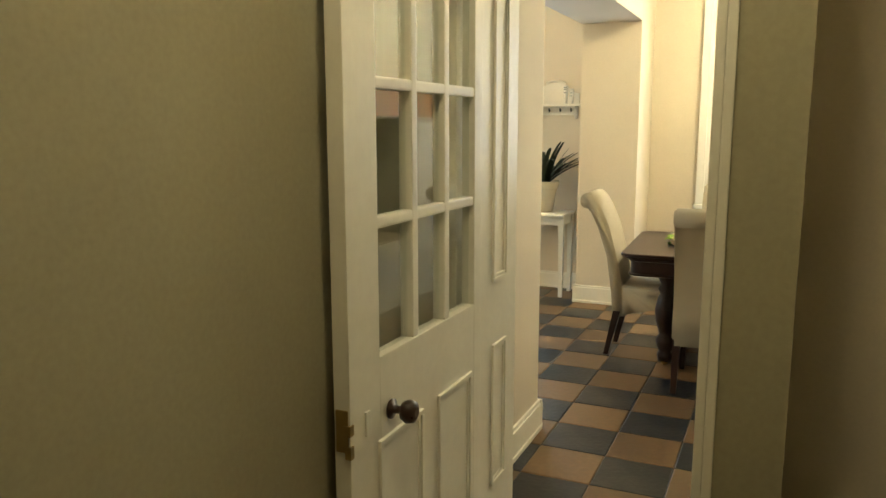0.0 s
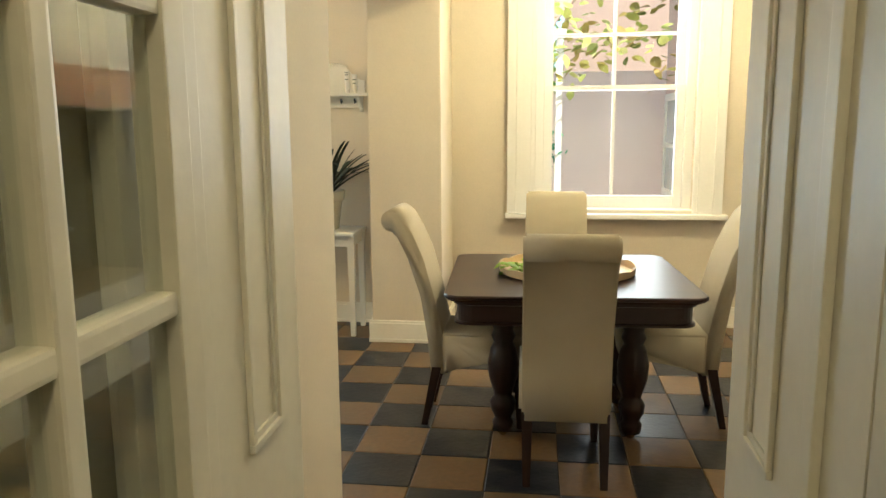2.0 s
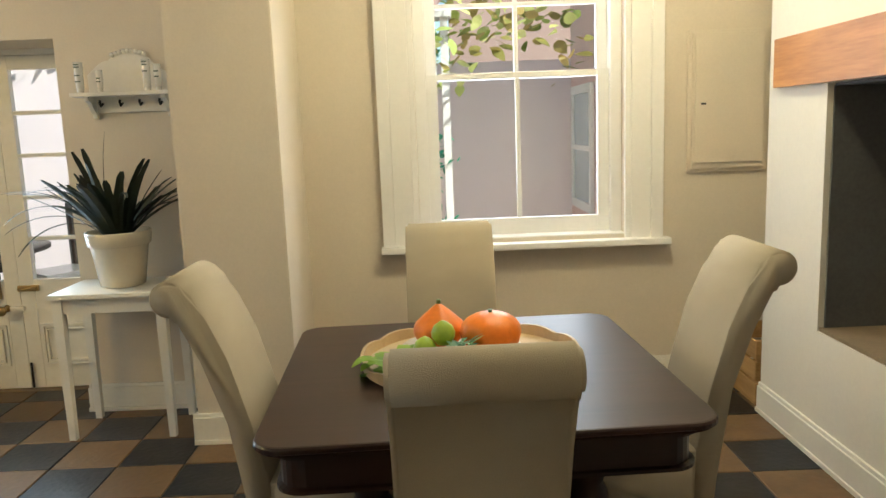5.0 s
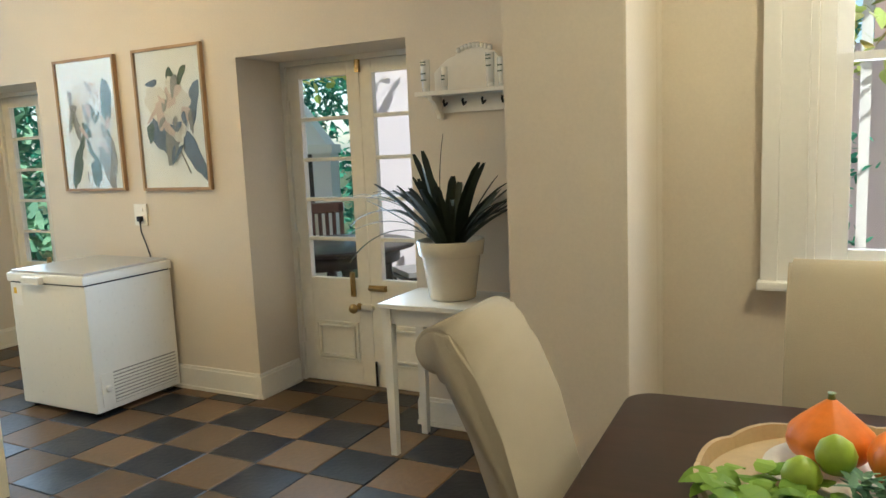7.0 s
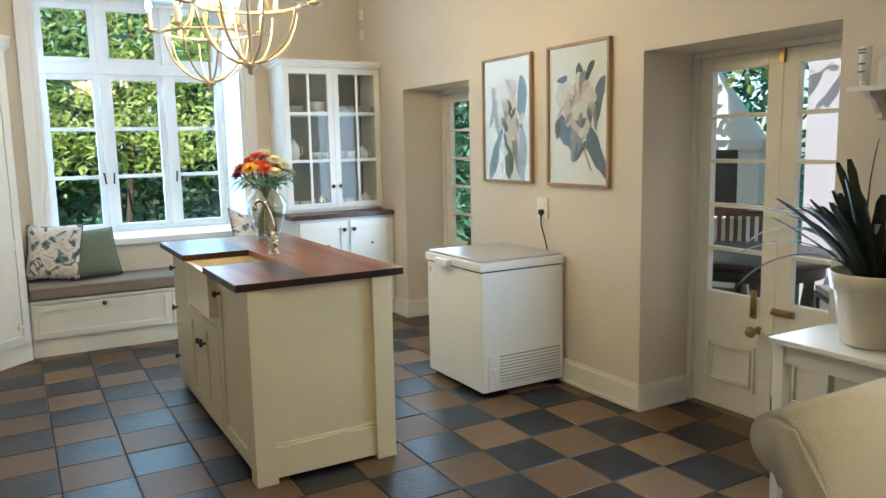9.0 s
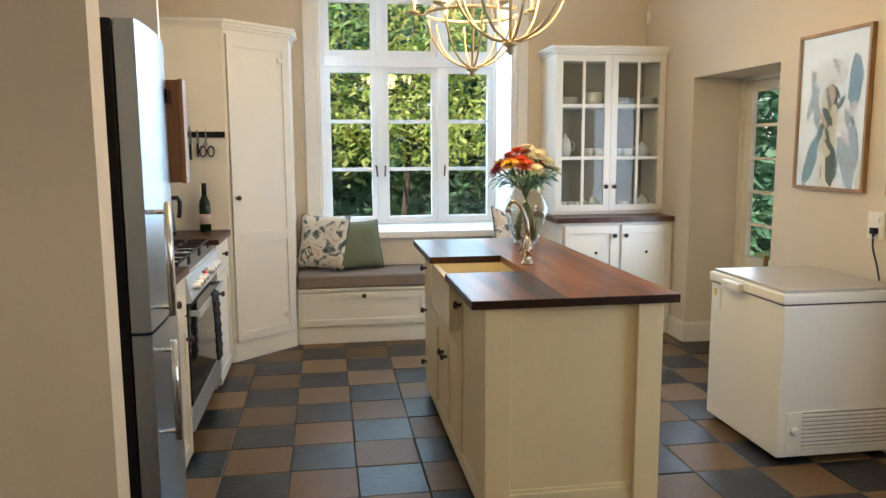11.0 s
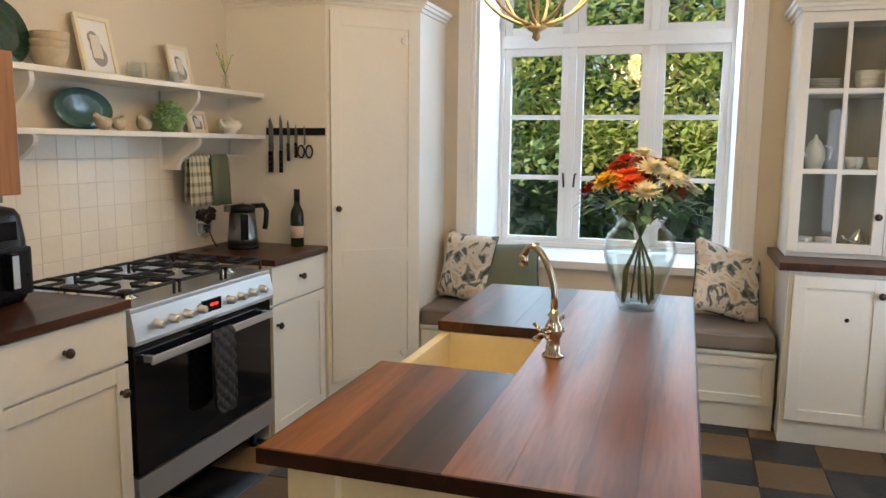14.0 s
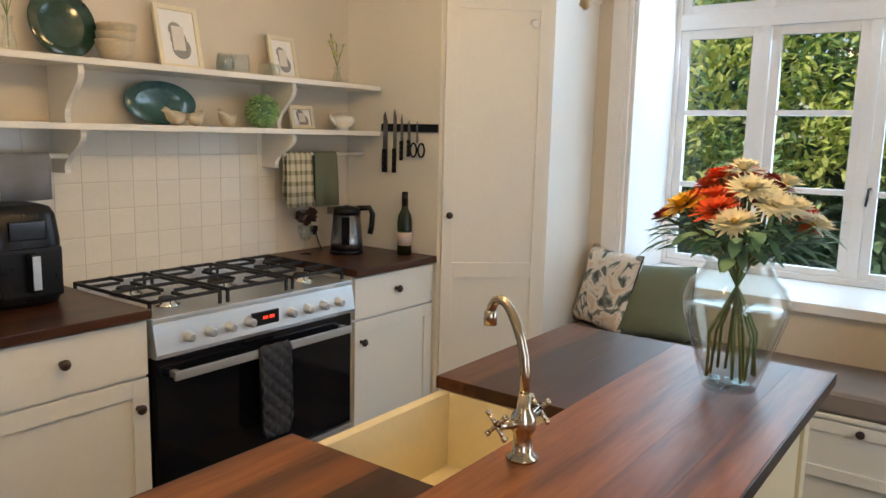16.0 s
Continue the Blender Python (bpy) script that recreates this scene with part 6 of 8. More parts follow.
def potted_plant():
    root = thing("potted_plant", "dark strap-leaved plant in a cream pot on the side table", "plant", (-2.175, 6.61, 0.738))
    part("pot", lathe(bmesh.new(), [(0.095, 0.0), (0.106, 0.005), (0.135, 0.20), (0.14, 0.203), (0.148, 0.205), (0.156, 0.268), (0.154, 0.273), (0.146, 0.272), (0.138, 0.235), (0.02, 0.232)], (0, 0, 0), 36), M["ceramic"], root, "cream plastic pot with a rolled rim")
    part("soil", lathe(bmesh.new(), [(0.137, 0.236), (0.10, 0.246), (0.004, 0.25)], (0, 0, 0), 20), M["soil"], root)
    rp = random.Random(21)

    def blade(a, lean, length, width, droop, n=9):
        verts, faces = [], []
        d = Vector((math.cos(a), math.sin(a), 0))
        s = Vector((-math.sin(a), math.cos(a), 0))
        p = Vector((0.05 * math.cos(a) * rp.uniform(0.2, 1.2), 0.05 * math.sin(a) * rp.uniform(0.2, 1.2), 0.235))
        ang = lean
        for k in range(n + 1):
            t = k / n
            w = width * (0.75 + 0.25 * math.sin(math.pi * min(1, t * 1.3))) * (1 if t < 0.9 else 1 - 0.55 * (t - 0.9) / 0.1) * 0.5
            fold = Vector((0, 0, 1)) * w * 0.25
            verts += [tuple(p - s * w + fold), tuple(p), tuple(p + s * w + fold)]
            p = p + (d * math.sin(ang) + Vector((0, 0, 1)) * math.cos(ang)) * (length / n)
            ang += droop / n
        for k in range(n):
            b = 3 * k
            faces += [(b, b + 1, b + 4, b + 3), (b + 1, b + 2, b + 5, b + 4)]
        me = bpy.data.meshes.new("leaf")
        me.from_pydata(verts, [], faces)
        me.materials.append(M["strap"])
        ob = new("leaf", me)
        ob.parent = root
    for k in range(34):
        blade(rp.uniform(0, 6.28), rp.uniform(0.08, 0.95), rp.uniform(0.33, 0.48), rp.uniform(0.044, 0.062), rp.uniform(0.1, 0.7))
    for a in (3.2, 3.55, 2.9, 3.8, 4.1, 3.35, 0.2, -0.25, 5.2, 4.5, 0.5):
        blade(a, rp.uniform(0.35, 0.8), rp.uniform(0.48, 0.62), rp.uniform(0.022, 0.034), rp.uniform(1.1, 1.9), 14)
    blade(3.4, 0.15, 0.52, 0.022, -0.35, 14)


potted_plant()


def sensor(z):
    root = thing("alarm_sensor", "small white alarm sensor high on the wall", "sensor", (-7.18, YN, z))
    part("case", boxes(((-0.025, -0.03, -0.045), (0.025, 0, 0.045)), bevel=0.008), M["enamel"], root)
    part("lens", boxes(((-0.015, -0.034, -0.03), (0.015, -0.029, 0.0)), bevel=0.004), M["china"], root)


sensor(2.70)
sensor(2.52)

# ---- cooker wall ----
SZ = (1.545, 1.775)


def kitchen_shelf():
    root = thing("wall_shelves", "two long white painted shelves on curved brackets", "shelf")
    for z in SZ:
        part("board", boxes(((-6.375, YS + 0.002, z - 0.024), (-4.195, 3.145, z)), bevel=0.004), M["white"], root)

    def curve(z0, z1, d0, d1):
        pts = [(YS + 0.002, z1), (YS + 0.002 + d1, z1)]
        for k in range(1, 13):
            t = k / 12
            pts.append((YS + 0.002 + d1 + (d0 - d1) * (0.5 - 0.5 * math.cos(math.pi * t)) + 0.012 * math.sin(2 * math.pi * t), z1 + (z0 - z1) * t))
        return pts + [(YS + 0.002, z0)]
    for x in (-5.80, -4.80):
        part("bracket", prism(bmesh.new(), curve(SZ[0], SZ[1] - 0.024, 0.12, 0.22), x - 0.011, x + 0.011, "X"), M["white"], root)
        part("lower_bracket", prism(bmesh.new(), curve(1.36, SZ[0] - 0.024, 0.10, 0.22), x - 0.011, x + 0.011, "X"), M["white"], root)
    part("towel_rail", tube(bmesh.new(), [(-6.378, 3.02, 1.425), (-5.80, 3.02, 1.425)], 0.010, 10), M["white"], root)
    part("towel_rail", tube(bmesh.new(), [(-4.80, 3.02, 1.425), (-4.195, 3.02, 1.425)], 0.010, 10), M["white"], root)


kitchen_shelf()


def key_cupboard():
    root = thing("key_cupboard", "narrow brown varnished wooden cupboard beside the fridge", "wall cupboard")
    part("case", boxes(((-4.232, 3.576, 1.350), (-4.165, 3.632, 1.735)), bevel=0.002), M["board"], root)
    part("door", boxes(((-4.234, 3.633, 1.346), (-4.163, 3.65, 1.739)), bevel=0.004), M["board"], root)


key_cupboard()
structure("fridge_end_panel", boxes(((-4.192, YS, 0), (-4.158, 3.575, 2.3)), bevel=0.002), M["cabinet"], "tall cream end panel between fridge and worktop", "panel")


def cloth(name, x0, x1, z0, material, label, stripes=False, y=3.02, z1=1.435):
    root = thing(name, label, "towel", group="towels on the rail")
    bm = bmesh.new()
    n = 16
    cols = []
    for k in range(n + 1):
        t = k / n
        x = x0 + (x1 - x0) * t
        w = 0.006 * math.sin(9 * t + x0 * 7)
        path = [(y - 0.016 + w, z0 + 0.03), (y - 0.014, z1 - 0.02), (y - 0.006, z1 + 0.002), (y + 0.006, z1 + 0.002), (y + 0.016, z1 - 0.015), (y + 0.022 + w, (z0 + z1) / 2), (y + 0.026 + w * 1.6, z0)]
        cols.append([bm.verts.new((x, yy, zz)) for yy, zz in path])
    for a, b in zip(cols, cols[1:]):
        for k in range(len(a) - 1):
            bm.faces.new((a[k], b[k], b[k + 1], a[k + 1])).smooth = True
    ob = part("cloth", bm, material, root)
    md = ob.modifiers.new("thickness", "SOLIDIFY")
    md.thickness = 0.004
    return root


def check_mat():
    m, t, p = nodes_of("checked_cotton")
    n, l = t.nodes, t.links
    tc = n.new("ShaderNodeTexCoord")
    total = None
    for axis in ("X", "Z"):
        wv = n.new("ShaderNodeTexWave")
        wv.bands_direction = axis
        wv.inputs["Scale"].default_value = 9.0 if axis == "X" else 6.0
        l.new(tc.outputs["Object"], wv.inputs["Vector"])
        r = n.new("ShaderNodeMapRange")
        r.inputs[1].default_value, r.inputs[2].default_value = 0.55, 0.75
        l.new(wv.outputs["Fac"], r.inputs[0])
        if total is None:
            total = r.outputs[0]
        else:
            a = n.new("ShaderNodeMath")
            a.operation = "ADD"
            l.new(total, a.inputs[0])
            l.new(r.outputs[0], a.inputs[1])
            total = a.outputs[0]
    c = n.new("ShaderNodeValToRGB")
    c.color_ramp.elements[0].color, c.color_ramp.elements[1].color = (0.62, 0.56, 0.40, 1), (0.18, 0.17, 0.10, 1)
    h = n.new("ShaderNodeMath")
    h.operation = "MULTIPLY"
    h.inputs[1].default_value = 0.5
    l.new(total, h.inputs[0])
    l.new(h.outputs[0], c.inputs[0])
    l.new(c.outputs[0], p.inputs["Base Color"])
    p.inputs["Roughness"].default_value = 0.95
    return m


def floral_mat():
    m, t, p = nodes_of("floral_cotton")
    n, l = t.nodes, t.links
    tc = n.new("ShaderNodeTexCoord")
    nz = n.new("ShaderNodeTexNoise")
    nz.inputs["Scale"].default_value, nz.inputs["Detail"].default_value, nz.inputs["Distortion"].default_value = 9.0, 3, 1.6
    l.new(tc.outputs["Object"], nz.inputs["Vector"])
    c = n.new("ShaderNodeValToRGB")
    e = c.color_ramp.elements
    e[0].position, e[0].color = 0.34, (0.07, 0.09, 0.08, 1)
    e[1].position, e[1].color = 0.74, (0.52, 0.33, 0.24, 1)
    for pos, col in ((0.42, (0.26, 0.28, 0.27, 1)), (0.46, (0.74, 0.70, 0.64, 1)), (0.55, (0.74, 0.69, 0.62, 1)), (0.60, (0.62, 0.48, 0.38, 1)), (0.66, (0.70, 0.60, 0.50, 1))):
        q = e.new(pos)
        q.color = col
    l.new(nz.outputs["Fac"], c.inputs[0])
    l.new(c.outputs[0], p.inputs["Base Color"])
    p.inputs["Roughness"].default_value = 0.9
    return m


M["check"], M["floral"] = check_mat(), floral_mat()
cloth("dish_towel", -5.99, -5.83, 1.17, M["check"], "cream and brown checked dish towel over the rail")
cloth("dish_towel", -6.165, -6.01, 1.165, M["green_cloth"], "plain olive green dish towel over the rail")
cloth("dish_towel", -4.72, -4.54, 1.27, M["grey_cloth"], "plain grey cloth over the short rail")


def dish(name, x, y, z, rx, rz, material, label, tilt=12, depth=0.018):
    """A plate standing on edge, leaning on the wall."""
    bm = bmesh.new()
    n = 44
    rings = []
    for s, d in ((0.70, 0.0), (1.0, depth), (0.985, depth + 0.005), (0.72, 0.007), (0.69, 0.011), (0.64, 0.007), (0.02, 0.007)):
        rings.append([bm.verts.new((rx * s * math.cos(2 * math.pi * k / n), d, rz * s * math.sin(2 * math.pi * k / n) + rz)) for k in range(n)])
    for a, b in zip(rings, rings[1:]):
        for k in range(n):
            bm.faces.new((a[k], a[(k + 1) % n], b[(k + 1) % n], b[k])).smooth = True
    bm.faces.new(rings[0][::-1]), bm.faces.new(rings[-1])
    ob = single(name, bm, M[material], label, "plate")
    ob.matrix_basis = pose(x, y, z, tilt, 0, 0)


dish("display_plate", -4.825, 2.975, SZ[1], 0.125, 0.128, "green_glaze", "round dark green glazed plate leaning on the wall")
dish("oval_platter", -5.215, 2.965, SZ[0], 0.165, 0.09, "teal_glaze", "oval dark teal glazed platter leaning on the wall", 10)


def bowls():
    for k in range(3):
        o = 0.03 * k
        single("bowl", lathe(bmesh.new(), [(0.035, 0.0), (0.055, 0.02), (0.072, 0.07), (0.073, 0.085), (0.070, 0.085), (0.062, 0.06), (0.03, 0.02), (0.002, 0.018)], (0, 0, 0), 28), M["stone_ware"], "cream stoneware bowl stacked on the shelf", "bowl", (-5.0 - 0.004 * k, 3.01, SZ[1] + o), 0, "stacked bowls")


bowls()


def stand_frame(x, z, w, h, label):
    root = thing("photo_frame", label, "picture frame")
    root.matrix_basis = pose(x, 2.985, z, 12, 0, 0)
    a, t = w / 2, 0.020
    part("frame", boxes(((-a, -0.0, 0), (-a + t, 0.016, h)), ((a - t, 0.0, 0), (a, 0.016, h)), ((-a + t, 0.0, 0), (a - t, 0.016, t)), ((-a + t, 0.0, h - t), (a - t, 0.016, h)), bevel=0.003), M["candle"], root)
    part("mount", boxes(((-a + t, 0.001, t), (a - t, 0.008, h - t))), M["paper"], root)
    bm = bmesh.new()
    for k in range(3):
        lathe(bm, [(0.22 * w - 0.03 * w * k, 0.0085), (0.21 * w - 0.03 * w * k, 0.0095)], (0.01 * (k - 1), 0, h * (0.34 + 0.14 * k)), 18, "Y")
    part("sketch", bm, M["print_line"], root, "grey pencil sketch")
    part("sketch_field", boxes(((-w * 0.14, 0.0098, h * 0.30), (w * 0.14, 0.0104, h * 0.68))), M["print_cream"], root)
    part("strut", boxes(((-0.012, -0.004, h * 0.1), (0.012, 0.0, h * 0.7))), M["board"], root)


stand_frame(-5.305, SZ[1], 0.205, 0.265, "cream framed pencil sketch leaning on the wall")
stand_frame(-5.865, SZ[1], 0.165, 0.205, "small cream framed sketch leaning on the wall")
stand_frame(-5.975, SZ[0], 0.15, 0.115, "tiny cream framed card on the lower shelf")


def tumbler(x, y, z, r, h, label):
    single("glass", lathe(bmesh.new(), [(r * 0.8, 0.0), (r, h * 0.2), (r * 1.02, h * 0.6), (r * 0.85, h), (r * 0.8, h), (r * 0.94, h * 0.6), (r * 0.9, h * 0.2), (r * 0.1, h * 0.1)], (0, 0, 0), 18), M["vase"], label, "glass", (x, y, z), 0, "upturned glasses")


for k, (x, y) in enumerate(((-5.49, 3.03), (-5.56, 3.05), (-5.53, 2.97), (-5.69, 3.06), (-5.75, 3.03))):
    tumbler(x, y, SZ[1], 0.036, 0.085 if k < 3 else 0.062, "clear ribbed glass on the upper shelf")


def bird(x, turn, s):
    root = thing("bird_ornament", "small pale stoneware bird ornament on the shelf", "ornament", (x, 3.06, SZ[0]), turn, "bird ornaments")
    bm = bmesh.new()
    n = 14
    prof = [(-0.055, 0.012, 0.045), (-0.045, 0.016, 0.04), (-0.02, 0.028, 0.032), (0.01, 0.032, 0.033), (0.035, 0.024, 0.042), (0.048, 0.017, 0.058), (0.058, 0.014, 0.064), (0.068, 0.006, 0.063), (0.078, 0.002, 0.061)]
    rings = [[bm.verts.new((x0 * s, r * s * math.cos(2 * math.pi * k / n), (zc + r * math.sin(2 * math.pi * k / n)) * s)) for k in range(n)] for x0, r, zc in prof]
    for a, b in zip(rings, rings[1:]):
        for k in range(n):
            bm.faces.new((a[k], a[(k + 1) % n], b[(k + 1) % n], b[k])).smooth = True
    bm.faces.new(rings[0]), bm.faces.new(rings[-1][::-1])
    part("body", bm, M["stone_ware"], root)


bird(-5.22, 10, 0.95)
bird(-5.31, 200, 0.9)
bird(-5.475, 20, 1.0)

rb = random.Random(3)
v, f = [], []
for k in range(900):
    d = Vector((rb.gauss(0, 1), rb.gauss(0, 1), rb.gauss(0, 1))).normalized()
    leaf_blade(v, f, d * 0.060, (d + Vector((rb.uniform(-1, 1), rb.uniform(-1, 1), rb.uniform(-1, 1)))).normalized(), d.orthogonal(), 0.024, 0.010, 0.2, 2)
ball = thing("topiary_ball", "round artificial box-leaf ball on the shelf", "ornament", (-5.69, 3.03, SZ[0] + 0.075))
ob = leaf_object("leaves", v, f, M["leaf"])
ob.parent = ball
part("core", lathe(bmesh.new(), [(0.002, -0.062), (0.03, -0.055), (0.055, -0.028), (0.062, 0), (0.055, 0.028), (0.03, 0.055), (0.002, 0.062)], (0, 0, 0), 16), M["leaf_dark"], ball)


def gravy_pot():
    root = thing("teapot", "small cream china pot with a spout and handle", "teapot", (-6.22, 3.02, SZ[0]))
    part("body", lathe(bmesh.new(), [(0.03, 0.0), (0.035, 0.006), (0.028, 0.012), (0.055, 0.03), (0.065, 0.05), (0.055, 0.07), (0.04, 0.076), (0.012, 0.084), (0.010, 0.092), (0.003, 0.094)], (0, 0, 0), 24), M["china"], root)
    part("spout", tube(bmesh.new(), [(0.05, 0, 0.035), (0.08, 0, 0.055), (0.092, 0, 0.078)], 0.013, 10, 0.007), M["china"], root)
    part("handle", tube(bmesh.new(), [(-0.05, 0, 0.065), (-0.08, 0, 0.07), (-0.088, 0, 0.05), (-0.06, 0, 0.035)], 0.006, 8), M["china"], root)


gravy_pot()


def bud_vase(x, y, z, h, seed, n):
    root = thing("bud_vase", "small clear glass vase with thin green sprigs", "vase", (x, y, z))
    part("glass", lathe(bmesh.new(), [(0.02, 0.0), (0.026, 0.02), (0.02, h * 0.5), (0.012, h * 0.75), (0.02, h), (0.017, h), (0.009, h * 0.75), (0.016, h * 0.5), (0.02, 0.02), (0.003, 0.01)], (0, 0, 0), 16), M["vase"], root)
    rs = random.Random(seed)
    for k in range(n):
        a, l = rs.uniform(0, 6.28), rs.uniform(0.10, 0.17)
        tip = Vector((0.05 * math.cos(a), 0.05 * math.sin(a), h + l))
        st = part("sprig", tube(bmesh.new(), [(0, 0, 0.02), (0, 0, h), tip * 0.6 + Vector((0, 0, 0.4 * h)), tip], 0.0016, 5), M["stem"], root)
        v, f = [], []
        for q in range(14):
            t = rs.uniform(0.3, 1)
            p = Vector((0, 0, h)).lerp(tip, t)
            leaf_blade(v, f, p, (rs.uniform(-1, 1), rs.uniform(-1, 1), rs.uniform(-0.2, 1)), (0, 0, 1), 0.024, 0.012, 0.2, 2)
        lf = leaf_object("leaves", v, f, M["leaf_sun"])
        lf.parent = st


bud_vase(-6.17, 3.03, SZ[1], 0.085, 4, 4)
bud_vase(-4.60, 3.04, SZ[1], 0.12, 8, 6)

# ---- magnetic knife rack on the cupboard side ----


def knife_rack():
    XK = -6.381
    root = thing("knife_rack", "black magnetic knife strip on the cupboard side", "knife rack")
    part("strip", boxes(((XK, 3.155, 1.545), (XK + 0.014, 3.52, 1.585)), bevel=0.003), M["black"], root)
    for y, top, blade, handle, w in ((3.185, 1.645, 0.19, 0.12, 0.032), (3.25, 1.66, 0.20, 0.125, 0.022), (3.297, 1.63, 0.13, 0.10, 0.018), (3.345, 1.605, 0.10, 0.085, 0.018)):
        k = thing("kitchen_knife", "steel kitchen knife with a black riveted handle", "knife", (XK + 0.0155, y, top), 0, "knives on the strip")
        out = [(0.0, 0.0), (w * 0.55, -0.05), (w * 0.6, -blade), (-w * 0.4, -blade), (-w * 0.35, -0.02)]
        part("blade", prism(bmesh.new(), out, 0.0, 0.0025, "X"), M["blade"], k)
        part("handle", boxes(((-0.005, -w * 0.4, -blade - handle), (0.011, w * 0.42, -blade)), bevel=0.004), M["black"], k)
        for q in (0.25, 0.5, 0.75):
            part("rivet", lathe(bmesh.new(), [(0.003, 0.011), (0.003, 0.012)], (0, 0, -blade - handle * q), 8, "X"), M["blade"], k)
    s = thing("scissors", "kitchen scissors with black handles on the strip", "scissors", (XK + 0.0155, 3.405, 1.60))
    part("blade", prism(bmesh.new(), [(-0.010, 0.0), (0.002, -0.10), (-0.004, -0.11), (-0.014, -0.03)], 0.0, 0.002, "X"), M["blade"], s)
    part("blade", prism(bmesh.new(), [(-0.006, 0.0), (-0.012, -0.11), (-0.004, -0.11), (0.0, -0.03)], 0.0022, 0.004, "X"), M["blade"], s)
    for y in (-0.028, 0.022):
        bm = tube(bmesh.new(), [(0.003, y + 0.020 * math.cos(2 * math.pi * k / 16), -0.145 + 0.034 * math.sin(2 * math.pi * k / 16)) for k in range(17)], 0.005, 6)
        part("handle", bm, M["black"], s)


knife_rack()

# ---- worktop things ----


def kettle():
    root = thing("electric_kettle", "black and steel electric kettle on the worktop", "kettle", (-6.13, 3.14, IZ), 130)
    part("base", lathe(bmesh.new(), [(0.085, 0.0), (0.085, 0.018), (0.075, 0.022)], (0, 0, 0), 24), M["black"], root)
    part("jug", lathe(bmesh.new(), [(0.082, 0.022), (0.080, 0.06), (0.068, 0.20)], (0, 0, 0), 28), M["blade"], root, "brushed steel jug")
    part("window_strip", boxes(((-0.02, -0.083, 0.05), (0.02, -0.066, 0.19)), bevel=0.004), M["dark_glass"], root)
    part("collar", lathe(bmesh.new(), [(0.070, 0.198), (0.070, 0.222), (0.062, 0.235), (0.02, 0.24), (0.003, 0.245)], (0, 0, 0), 24), M["black"], root)
    part("spout", prism(bmesh.new(), [(-0.03, 0.20), (0.03, 0.20), (0.02, 0.235), (-0.02, 0.235)], -0.095, -0.05, "X"), M["black"], root)
    part("handle", tube(bmesh.new(), [(0.05, 0, 0.228), (0.115, 0, 0.232), (0.13, 0, 0.20), (0.125, 0, 0.13), (0.118, 0, 0.10)], 0.014, 10), M["black"], root)


kettle()


def wine_bottle():
    root = thing("wine_bottle", "dark wine bottle with a small label on the worktop", "bottle", (-6.30, 3.38, IZ))
    part("glass", lathe(bmesh.new(), [(0.034, 0.0), (0.0375, 0.01), (0.0375, 0.17), (0.033, 0.20), (0.016, 0.235), (0.0145, 0.30), (0.016, 0.302), (0.016, 0.315), (0.012, 0.315)], (0, 0, 0), 24), M["wine"], root)
    part("foil", lathe(bmesh.new(), [(0.0165, 0.25), (0.0165, 0.318), (0.002, 0.319)], (0, 0, 0), 18), M["black"], root)
    part("label", lathe(bmesh.new(), [(0.0381, 0.05), (0.0381, 0.115)], (0, 0, 0), 24), M["print_pink"], root, "pale orange paper label")


wine_bottle()


def dried_rose():
    root = thing("stemmed_glass", "stemmed glass with dark dried flowers", "vase", (-5.96, 3.02, IZ))
    part("glass", lathe(bmesh.new(), [(0.033, 0.0), (0.03, 0.004), (0.004, 0.01), (0.004, 0.06), (0.025, 0.075), (0.036, 0.11), (0.036, 0.145), (0.034, 0.145), (0.034, 0.11), (0.02, 0.08), (0.001, 0.07)], (0, 0, 0), 20), M["vase"], root)
    rs = random.Random(6)
    for k in range(4):
        v, f = [], []
        for q in range(26):
            d = Vector((rs.uniform(-1, 1), rs.uniform(-1, 1), rs.uniform(-0.2, 1))).normalized()
            leaf_blade(v, f, (0, 0, 0), d, d.orthogonal(), 0.032, 0.028, 0.6, 3)
        ob = leaf_object("dried_bloom", v, f, M["knob"])
        ob.parent = root
        ob.location = (rs.uniform(-0.025, 0.025), rs.uniform(-0.025, 0.025), 0.165 + 0.012 * k)


dried_rose()
socket(-6.10, YS, 1.06, 180, "white wall socket with a black plug above the worktop")
single("kettle_cord", tube(bmesh.new(), [(-6.11, 2.935, 1.03), (-6.11, 2.96, 0.97), (-6.10, 3.0, 0.92), (-6.08, 3.05, 0.912), (-6.10, 3.09, 0.912)], 0.004, 6), M["black"], "black kettle cord running to the socket", "cord")


